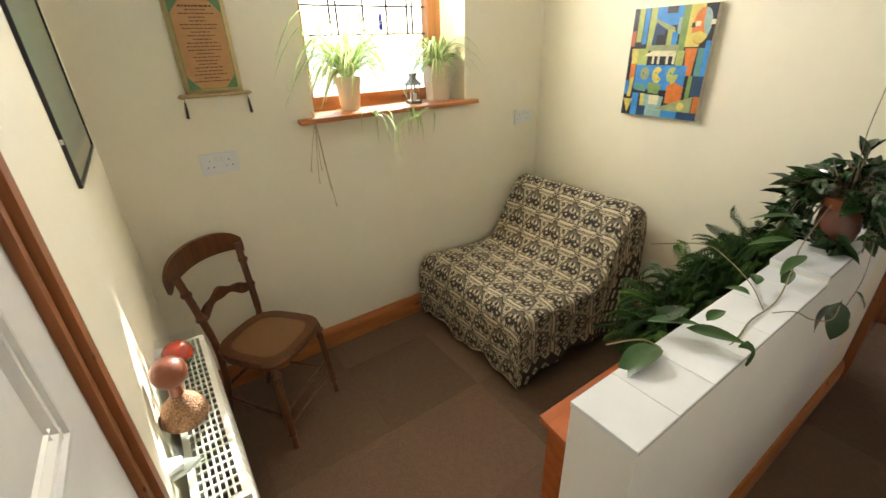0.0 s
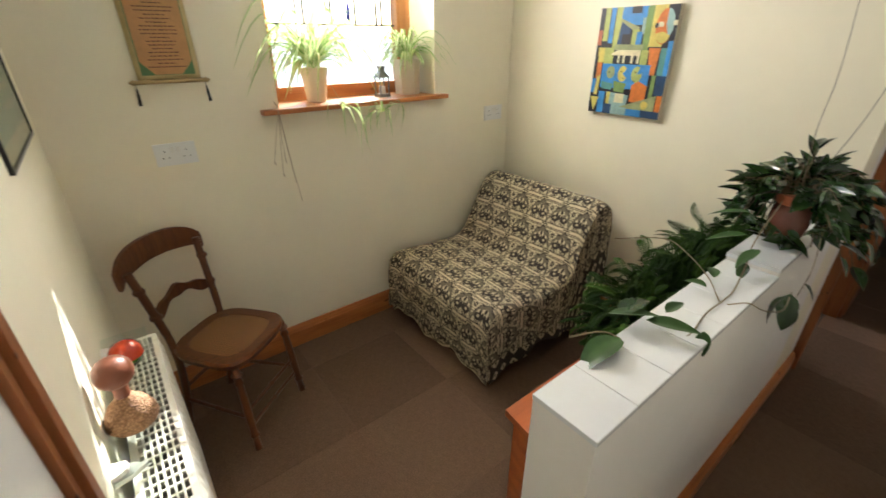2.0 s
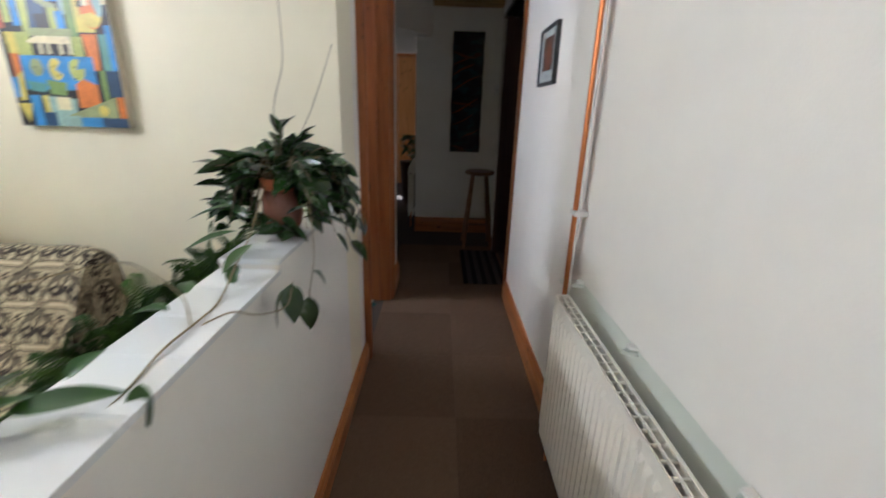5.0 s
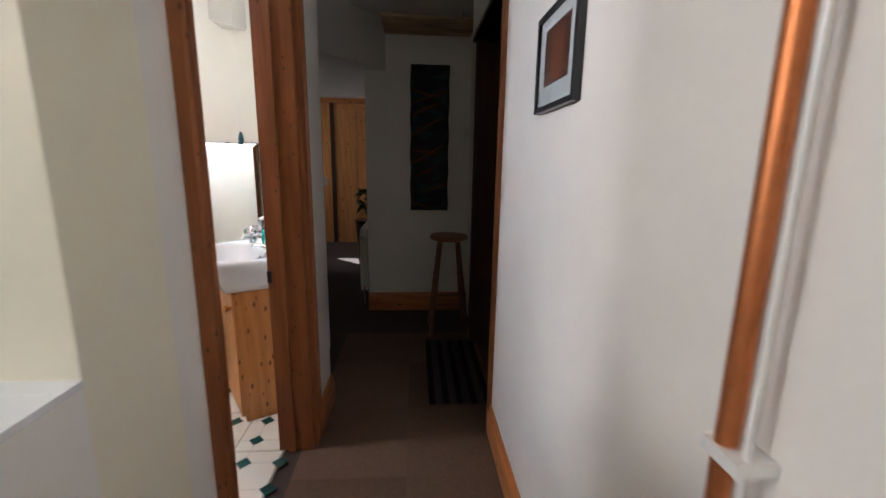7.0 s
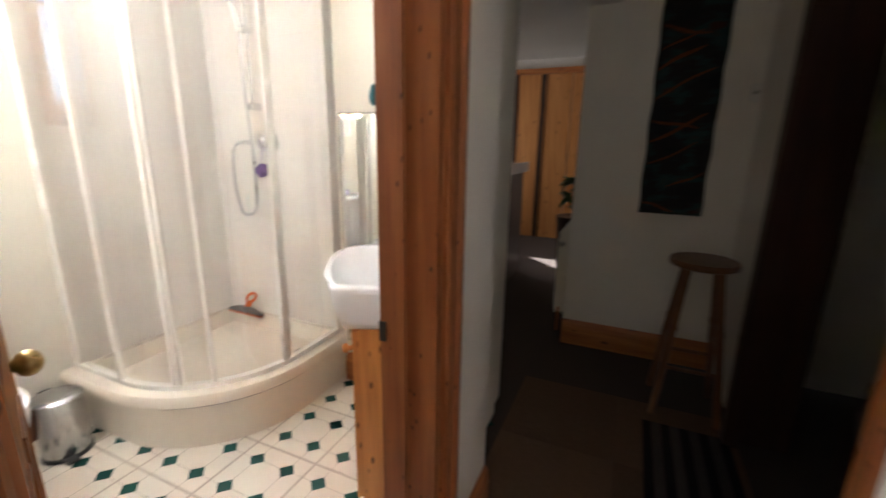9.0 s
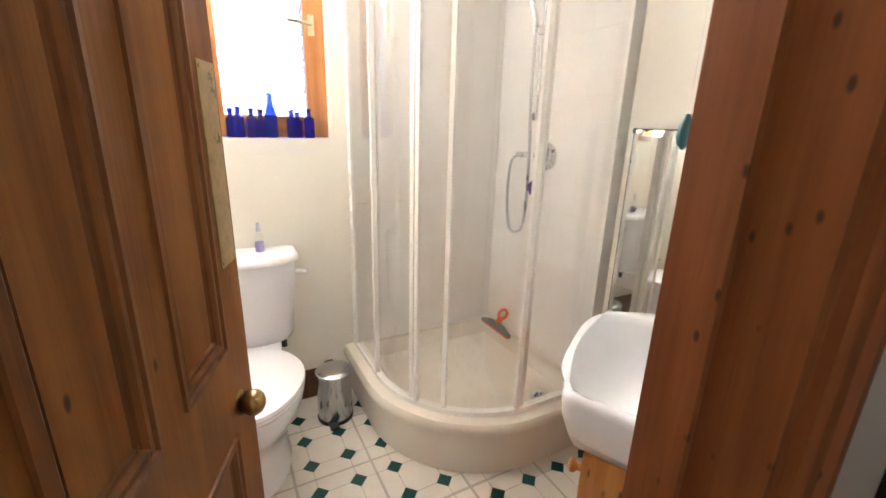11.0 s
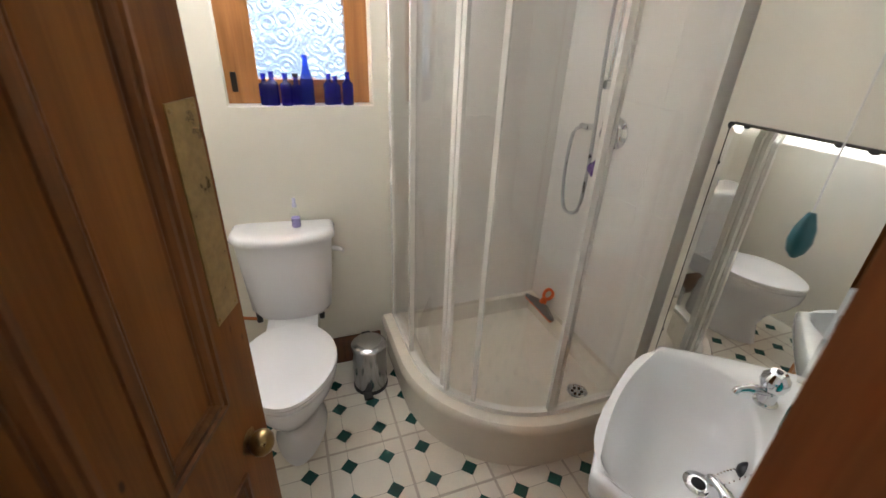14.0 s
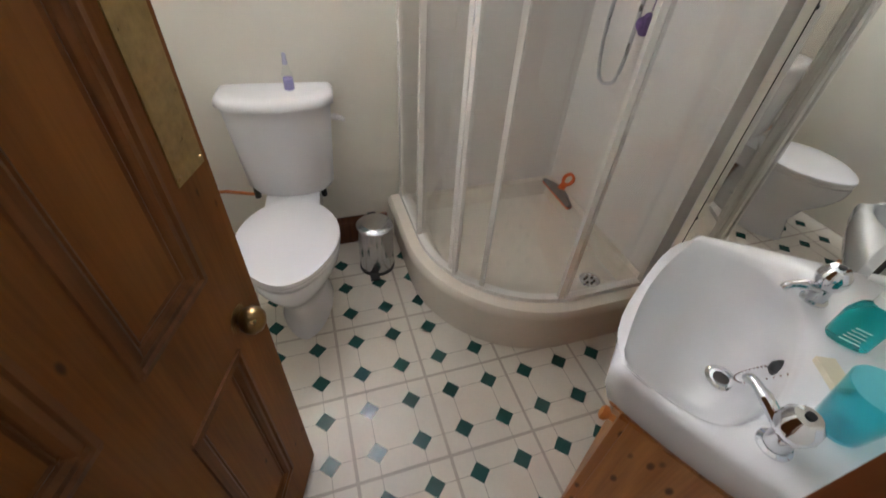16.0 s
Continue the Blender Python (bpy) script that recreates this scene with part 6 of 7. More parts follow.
def shower():
    t = thing("shower_tray", "cream quadrant shower tray with a deep curved front", "shower tray")
    bm = bmesh.new()
    levels = [(0.025, 0.0, 0.0), (0.025, 0.0, 0.185), (0.012, 0.0, 0.19), (0.0, 0.0, 0.2), (0.0, 0.0, 0.225), (0.012, 0.0, 0.243), (0.03, 0.0, 0.247), (0.095, 0.0, 0.245), (0.11, 0.03, 0.235), (0.15, 0.06, 0.165), (0.19, 0.09, 0.155)]
    rings = []
    for d, b, z in levels:
        rings.append([bm.verts.new((x, y, z)) for x, y in quadrant(d, 24, b)])
    n = len(rings[0])
    for a, b in zip(rings, rings[1:]):
        for i in range(n):
            bm.faces.new((a[i], a[(i + 1) % n], b[(i + 1) % n], b[i]))
    bm.faces.new(rings[-1])
    part("tray", bm, TRAY, t, smooth=True)
    bm = bmesh.new()
    lathe(bm, [(0.045, 0.156), (0.045, 0.160), (0.038, 0.162), (0.034, 0.158), (0, 0.158)], 28, (-1.945, 1.86, 0))
    part("waste", bm, CHROME, t, "chrome shower waste", smooth=True)
    bm = bmesh.new()
    for k in range(6):
        a = math.pi / 3 * k
        lathe(bm, [(0.006, 0.1585), (0.006, 0.1605), (0, 0.1605)], 10, (-1.945 + 0.02 * math.cos(a), 1.86 + 0.02 * math.sin(a), 0))
    part("waste_hole", bm, BLACK, t)
    # tiled shower walls
    for wall, name in ((0, "wall_bathroom_window_side"), (1, "wall_shower")):
        owner = bpy.data.objects[name]
        cache = {}
        for iu in range(3):
            for iz in range(9):
                u0, u1, z0, z1 = 0.3 * iu, 0.3 * (iu + 1), 0.235 + 0.25 * iz, min(0.235 + 0.25 * (iz + 1), CEIL_Z)
                if z1 - z0 < 0.02:
                    continue
                if wall == 0 and iu == 2:
                    u1 = 0.83
                w, h = round(u1 - u0 - 0.0004, 4), round(z1 - z0 - 0.0004, 4)
                if (w, h) not in cache:
                    b2 = bmesh.new()
                    if wall == 0:
                        box(b2, 0, 0.008, -w / 2, w / 2, -h / 2, h / 2)
                    else:
                        box(b2, -w / 2, w / 2, -0.008, 0, -h / 2, h / 2)
                    bmesh.ops.bevel(b2, geom=list(b2.edges), offset=0.0004, segments=1, affect="EDGES")
                    me = bpy.data.meshes.new("wall_tile")
                    b2.to_mesh(me)
                    b2.free()
                    me.materials.append(SHOWER_TILE)
                    cache[w, h] = me
                o = new("wall_tile", cache[w, h])
                o.parent = owner
                c = (u0 + u1) / 2
                o.location = (SX, SY - 0.008 - c, (z0 + z1) / 2) if wall == 0 else (SX + 0.008 + c, SY, (z0 + z1) / 2)
    # enclosure
    e = thing("shower_enclosure", "curved glass shower enclosure with slim white uprights", "shower enclosure")
    cx, cy, r = SX + 0.35, SY - 0.35, 0.48
    TOP = 2.09
    line = [(SX, cy - r)] + [(cx + r * math.sin(math.pi / 2 * k / 24), cy - r * math.cos(math.pi / 2 * k / 24)) for k in range(25)] + [(cx + r, SY)]

    def rail(name, z0, z1, w):
        bm = bmesh.new()
        rings = []
        for i, p in enumerate(line):
            a, b = Vector(line[max(i - 1, 0)]), Vector(line[min(i + 1, len(line) - 1)])
            d = (b - a).normalized()
            nn = Vector((d.y, -d.x))
            q = Vector(p)
            rings.append([bm.verts.new((*(q + nn * s), z)) for s, z in ((-w, z0), (w, z0), (w, z1), (-w, z1))])
        for a, b in zip(rings, rings[1:]):
            for i in range(4):
                bm.faces.new((a[i], a[(i + 1) % 4], b[(i + 1) % 4], b[i]))
        bm.faces.new(rings[0])
        bm.faces.new(rings[-1])
        part(name, bm, FRAME_W, e, smooth=True)
    rail("bottom_rail", 0.247, 0.268, 0.015)
    rail("top_rail", TOP - 0.04, TOP, 0.02)

    def along(s):
        """A place on the enclosure's line: 0 at the window wall, 1 at the valve wall."""
        L1, L2 = 0.35, math.pi / 2 * r
        total = 2 * L1 + L2
        d = s * total
        if d < L1:
            return Vector((SX + d, cy - r)), Vector((1, 0))
        if d < L1 + L2:
            a = (d - L1) / r
            return Vector((cx + r * math.sin(a), cy - r * math.cos(a))), Vector((math.cos(a), math.sin(a)))
        return Vector((cx + r, cy + d - L1 - L2)), Vector((0, 1))

    def pane(s0, s1, off, name="glass_panel"):
        bm = bmesh.new()
        prev = None
        for k in range(13):
            p, d = along(s0 + (s1 - s0) * k / 12)
            nn = Vector((d.y, -d.x))
            ring = [bm.verts.new((*(p + nn * (off + w)), z)) for w in (-0.002, 0.002) for z in (0.262, TOP - 0.03)]
            if prev:
                for i, j in ((0, 1), (1, 3), (3, 2), (2, 0)):
                    bm.faces.new((prev[i], prev[j], ring[j], ring[i]))
            prev = ring
        part(name, bm, SHOWER_GLASS, e, smooth=True)

    def post(s, off, w=0.008, dpt=0.010):
        p, d = along(s)
        nn = Vector((d.y, -d.x))
        bm = bmesh.new()
        prism(bm, [tuple(p + d * a + nn * (off + b)) for a, b in ((-w, -dpt), (w, -dpt), (w, dpt), (-w, dpt))], 0.255, TOP - 0.02)
        part("upright", bm, FRAME_W, e, bevel=0.003)
    pane(0.01, 0.24, 0.006)
    pane(0.225, 0.42, -0.008)
    pane(0.42, 0.50, 0.006)
    pane(0.50, 0.73, -0.008)
    pane(0.72, 0.985, 0.006)
    post(0.022, 0.004, 0.02)
    post(0.235, 0.006)
    post(0.405, -0.004)
    post(0.425, 0.008, 0.007)
    post(0.506, 0.0)
    post(0.712, 0.004, 0.010)
    post(0.731, -0.008, 0.006)
    post(0.974, 0.004, 0.03)
    # riser, head, valve and hose
    s = thing("shower_riser", "chrome shower riser with hand shower, hose and valve", "shower")
    Y = SY - 0.008
    bm = bmesh.new()
    tube(bm, [(-2.275, Y - 0.045, 1.40), (-2.275, Y - 0.045, 2.02)], 0.0095)
    part("riser_rail", bm, CHROME, s, smooth=True)
    for z in (1.405, 2.01):
        bm = bmesh.new()
        tube(bm, [(-2.275, Y, z), (-2.275, Y - 0.062, z)], [0.02, 0.017], 16)
        part("rail_bracket", bm, CHROME, s, smooth=True)
    bm = bmesh.new()
    tube(bm, [(-2.275, Y - 0.03, 1.76), (-2.275, Y - 0.09, 1.765)], 0.019, 14)
    part("slider", bm, CHROME, s, smooth=True)
    bm = bmesh.new()
    tube(bm, curve_pts([(-2.275, Y - 0.085, 1.75), (-2.285, Y - 0.10, 1.84), (-2.31, Y - 0.13, 1.94)], 5), [0.012] * 11, 12)
    lathe(bm, [(0.018, -0.03), (0.04, -0.006), (0.046, 0.006), (0.044, 0.014), (0, 0.016)], 28, (-2.315, Y - 0.14, 1.965), Matrix.Rotation(radians(125), 4, "X"))
    part("shower_head", bm, CHROME, s, smooth=True)
    bm = bmesh.new()
    tube(bm, curve_pts([(-2.405, Y - 0.035, 1.226), (-2.44, Y - 0.05, 1.18), (-2.45, Y - 0.05, 1.0), (-2.42, Y - 0.05, 0.86), (-2.36, Y - 0.05, 0.84), (-2.305, Y - 0.05, 0.9), (-2.285, Y - 0.06, 1.15), (-2.29, Y - 0.075, 1.5), (-2.28, Y - 0.085, 1.745)], 6), 0.0075, 8)
    part("hose", bm, plain("steel_hose", (0.5, 0.5, 0.5), 0.3, 0.3, fine=300, bump=0.6, metal=0.9), s, smooth=True)
    bm = bmesh.new()
    tube(bm, [(-2.36, Y - 0.035, 1.226), (-2.41, Y - 0.035, 1.228)], 0.011, 12)
    tube(bm, [(-2.37, Y, 1.226), (-2.37, Y - 0.04, 1.226)], 0.014, 12)
    part("hose_outlet", bm, CHROME, s, smooth=True)
    bm = bmesh.new()
    lathe(bm, [(0.062, 0), (0.062, 0.006), (0.04, 0.012), (0.03, 0.03), (0.03, 0.06), (0.022, 0.068), (0, 0.07)], 32, (-2.225, Y, 1.228), Matrix.Rotation(radians(90), 4, "X"))
    tube(bm, [(-2.225, Y - 0.06, 1.228), (-2.225, Y - 0.075, 1.275)], [0.01, 0.007])
    part("valve", bm, CHROME, s, "round chrome shower valve", smooth=True)
    p = thing("bath_puff", "purple net bath puff hanging under the shower valve", "bath puff", (-2.235, Y - 0.055, 1.085))
    bm = bmesh.new()
    bmesh.ops.create_icosphere(bm, subdivisions=4, radius=0.034)
    for v in bm.verts:
        v.co *= 1 + 0.28 * noise.noise(v.co * 60) + 0.1 * noise.noise(v.co * 140)
    part("net", bm, plain("purple_net", (0.13, 0.055, 0.27), 0.7, 0.4, fine=150, bump=0.5), p)
    bm = bmesh.new()
    tube(bm, [(0, 0, 0.04), (0.005, 0.0, 0.10), (0.01, 0.0, 0.135)], 0.0015, 6)
    part("cord", bm, plain("purple_cord", (0.2, 0.1, 0.35), 0.7), p)
    q = thing("squeegee", "grey and orange window squeegee lying in the shower corner", "squeegee", (-2.455, 1.975, 0.242), 0)
    orange = plain("orange_plastic", (0.72, 0.13, 0.015), 0.35, 0.08)
    bm = bmesh.new()
    prism(bm, [(-0.125, -0.012), (0.125, -0.012), (0.125, 0.006), (0.04, 0.03), (-0.04, 0.03), (-0.125, 0.006)], 0.01, 0.035)
    bmesh.ops.rotate(bm, verts=bm.verts, matrix=Matrix.Rotation(radians(50), 3, "X"))
    part("blade_holder", bm, plain("grey_plastic", (0.18, 0.18, 0.18), 0.5), q, bevel=0.003)
    bm = bmesh.new()
    box(bm, -0.125, 0.125, -0.03, -0.006, 0.0, 0.014)
    part("blade", bm, orange, q, "orange rubber blade", bevel=0.003)
    bm = bmesh.new()
    tube(bm, [(0.03 * math.cos(2 * math.pi * k / 16), 0.03 + 0.018 * math.sin(2 * math.pi * k / 16), 0.085 + 0.022 * math.sin(2 * math.pi * k / 16)) for k in range(17)], 0.009, 8)
    tube(bm, [(0, 0.0, 0.035), (0, 0.015, 0.065)], [0.02, 0.016], 10)
    part("handle", bm, orange, q, "orange loop handle", smooth=True)


def oval(w, l, y_shift=0.0, n=36, egg=0.25):
    """An egg-shaped outline, l long in x from 0, w wide."""
    out = []
    for k in range(n):
        a = 2 * math.pi * k / n
        x = l * (0.5 - 0.5 * math.cos(a))
        t = x / l
        hw = w * 0.5 * math.sin(a)
        hw *= (1 - egg * (t - 0.35) ** 2)
        out.append((x, hw + y_shift))
    return out


def toilet():
    t = thing("toilet", "white close-coupled toilet with the lid down", "toilet", (WIN_X + 0.012, 0.722, 0), -5.5)

    def loft(bm, sections):
        rings = [[bm.verts.new((x, y, z)) for x, y in o] for o, z in sections]
        n = len(rings[0])
        for a, b in zip(rings, rings[1:]):
            for i in range(n):
                bm.faces.new((a[i], a[(i + 1) % n], b[(i + 1) % n], b[i]))
        bm.faces.new(rings[0])
        bm.faces.new(rings[-1])

    def move(o, dx, s=1.0, sx=None):
        return [(x * (sx or s) + dx, y * s) for x, y in o]
    body = oval(0.36, 0.49, egg=0.5)
    bm = bmesh.new()
    loft(bm, [(move(body, 0.12, 0.62, 0.90), 0.0), (move(body, 0.12, 0.60, 0.88), 0.03), (move(body, 0.13, 0.55, 0.82), 0.12), (move(body, 0.14, 0.60, 0.86), 0.2), (move(body, 0.165, 0.8, 0.96), 0.28), (move(body, 0.185, 0.95, 1.0), 0.345), (move(body, 0.19, 1.0, 1.0), 0.385), (move(body, 0.19, 0.99, 1.0), 0.4)])
    part("pan", bm, CERAMIC, t, smooth=True)
    bm = bmesh.new()
    box(bm, 0.02, 0.24, -0.105, 0.105, 0.30, 0.41)
    part("pan_back", bm, CERAMIC, t, bevel=0.02, smooth=True)
    seat = oval(0.365, 0.475, egg=0.5)
    bm = bmesh.new()
    loft(bm, [(move(seat, 0.205, 0.98), 0.401), (move(seat, 0.203, 1.0), 0.408), (move(seat, 0.204, 0.99), 0.418)])
    part("seat", bm, plain("white_seat_plastic", (0.85, 0.85, 0.85), 0.12, 0.02, bump=0, coat=0.3), t, smooth=True)
    bm = bmesh.new()
    loft(bm, [(move(seat, 0.202, 1.0), 0.4195), (move(seat, 0.2, 1.015), 0.426), (move(seat, 0.203, 1.0), 0.438), (move(seat, 0.235, 0.86), 0.444), (move(seat, 0.32, 0.5), 0.446)])
    part("lid", bm, plain("white_lid_plastic", (0.86, 0.86, 0.87), 0.1, 0.02, bump=0, coat=0.4), t, "closed white lid", smooth=True)

    def cis(w0, d0, z, bow):
        pts = [(0.0, -w0 / 2), (0.0, w0 / 2), (d0 - bow, w0 / 2)]
        pts += [(d0 - bow + bow * math.cos(math.pi * (k / 10 - 0.5)) ** 0.45 if 0 < k < 10 else d0 - bow, w0 / 2 - w0 * k / 10) for k in range(1, 10)]
        pts.append((d0 - bow, -w0 / 2))
        return pts, z
    bm = bmesh.new()
    loft(bm, [cis(0.30, 0.14, 0.412, 0.06), cis(0.335, 0.15, 0.44, 0.065), cis(0.38, 0.165, 0.74, 0.075), cis(0.385, 0.168, 0.775, 0.075)])
    part("cistern", bm, CERAMIC, t, bevel=0.008, smooth=True)
    bm = bmesh.new()
    loft(bm, [cis(0.392, 0.175, 0.776, 0.08), cis(0.41, 0.188, 0.782, 0.085), cis(0.412, 0.189, 0.795, 0.085), cis(0.40, 0.182, 0.81, 0.085), cis(0.375, 0.165, 0.818, 0.08), cis(0.32, 0.135, 0.82, 0.07)])
    part("cistern_lid", bm, CERAMIC, t, bevel=0.004, smooth=True)
    bm = bmesh.new()
    tube(bm, [(0.10, 0.19, 0.725), (0.10, 0.212, 0.725)], 0.012)
    tube(bm, [(0.10, 0.21, 0.725), (0.115, 0.225, 0.728), (0.165, 0.235, 0.742)], [0.009, 0.009, 0.007])
    part("flush_lever", bm, WHITE_GLOSS, t, "white flush lever", smooth=True)
    bm = bmesh.new()
    tube(bm, [(0.09, -0.145, 0.43), (0.09, -0.145, 0.385)], 0.013)
    part("cistern_fitting", bm, BLACK, t)
    bm = bmesh.new()
    tube(bm, [(0.09, 0.12, 0.43), (0.09, 0.12, 0.37)], 0.012)
    part("cistern_fitting", bm, BLACK, t)
    p = thing("water_pipe", "copper water pipe to the toilet cistern", "pipe")
    bm = bmesh.new()
    tube(bm, [(WIN_X + 0.03, 0.30, 0.405), (WIN_X + 0.05, 0.45, 0.405), (WIN_X + 0.09, 0.565, 0.40)], 0.0075)
    part("pipe", bm, COPPER, p, smooth=True)
    for y in (0.4,):
        boxed("pipe_clip", WIN_X, WIN_X + 0.055, y - 0.008, y + 0.008, 0.395, 0.418, WHITE_GLOSS, p)
    b = thing("spray_bottle", "small clear spray bottle half full of lilac liquid", "bottle", (WIN_X + 0.085, 0.772, 0.8205))
    bm = bmesh.new()
    lathe(bm, [(0.017, 0), (0.0185, 0.003), (0.0185, 0.06), (0.012, 0.075), (0.007, 0.085), (0.007, 0.09), (0, 0.09)], 20)
    part("bottle", bm, GLASS, b, smooth=True)
    bm = bmesh.new()
    lathe(bm, [(0.016, 0.002), (0.0172, 0.004), (0.0172, 0.042), (0, 0.042)], 20)
    part("liquid", bm, plain("lilac_liquid", (0.42, 0.36, 0.68), 0.2, 0.05, bump=0), b, "lilac liquid", smooth=True)
    bm = bmesh.new()
    lathe(bm, [(0.009, 0.088), (0.009, 0.10), (0.006, 0.105), (0.0075, 0.118), (0.006, 0.125), (0, 0.126)], 16)
    part("pump", bm, plain("clear_cap", (0.6, 0.6, 0.72), 0.15), b, smooth=True)
    n = thing("pedal_bin", "small stainless steel pedal bin on the bathroom floor", "bin", (-2.43, 1.025, 0.0))
    bm = bmesh.new()
    lathe(bm, [(0.078, 0.012), (0.08, 0.02), (0.08, 0.235)], 40)
    part("bin_body", bm, STEEL, n, smooth=True)
    bm = bmesh.new()
    lathe(bm, [(0.083, 0.235), (0.083, 0.246), (0.076, 0.254), (0.05, 0.262), (0, 0.266)], 40)
    part("bin_lid", bm, STEEL, n, smooth=True)
    bm = bmesh.new()
    lathe(bm, [(0.083, 0), (0.083, 0.012), (0, 0.012)], 40)
    part("base_ring", bm, BLACK, n)
    bm = bmesh.new()
    box(bm, 0.06, 0.115, -0.05, -0.01, 0.008, 0.018)
    part("pedal", bm, BLACK, n, bevel=0.003)
    boxed("hinge", -0.092, -0.078, -0.02, 0.02, 0.20, 0.25, BLACK, n)


def blue_bottles():
    m, nt, b = base("cobalt_glass")
    b.inputs["Base Color"].default_value = (0.02, 0.02, 0.42, 1)
    b.inputs["Roughness"].default_value = 0.06
    b.inputs["Transmission Weight"].default_value = 0.75
    b.inputs["IOR"].default_value = 1.3
    m2, nt2, b2 = base("bright_blue_glass")
    b2.inputs["Base Color"].default_value = (0.04, 0.10, 0.75, 1)
    b2.inputs["Roughness"].default_value = 0.06
    b2.inputs["Transmission Weight"].default_value = 0.85
    b2.inputs["IOR"].default_value = 1.25
    Z = BW[2] + 0.001
    shapes = ((0.72, 0.7, 0), (0.748, 0.75, 8), (0.797, 0.72, -5), (0.835, 0.62, 0), (0.958, 0.72, 4), (1.03, 0.76, -8), (0.985, 0.66, 10))
    for k, (y, s, turn) in enumerate(shapes):
        o = thing("glass_bottle", "small square-sided cobalt blue glass bottle on the sill" if k != 3 else "small round cobalt blue bottle with a dark stopper", "bottle", (-2.69 + 0.012 * (k % 3), y, Z), turn, group="blue bottles on the sill")
        bm = bmesh.new()
        seg = 20 if k == 3 else 8
        lathe(bm, [(0.020 * s / 0.7, 0), (0.021 * s / 0.7, 0.003), (0.021 * s / 0.7, 0.075 * s / 0.7), (0.009, 0.085 * s / 0.7), (0.0085, 0.105 * s / 0.7), (0.011, 0.107 * s / 0.7), (0.011, 0.113 * s / 0.7), (0, 0.113 * s / 0.7)], seg, m=Matrix.Rotation(radians(22.5), 4, "Z"))
        part("bottle", bm, m, o, smooth=(k == 3))
        if k == 3:
            bm = bmesh.new()
            lathe(bm, [(0.008, 0.1), (0.012, 0.105), (0.012, 0.114), (0, 0.115)], 12)
            part("stopper", bm, BLACK, o)
    o = thing("glass_bottle", "tall slim bright blue glass bottle on the sill", "bottle", (-2.685, 0.876, Z), 0, group="blue bottles on the sill")
    bm = bmesh.new()
    lathe(bm, [(0.024, 0), (0.0255, 0.004), (0.0255, 0.085), (0.02, 0.105), (0.011, 0.14), (0.009, 0.17), (0.011, 0.173), (0.011, 0.18), (0, 0.18)], 24)
    part("bottle", bm, m2, o, smooth=True)


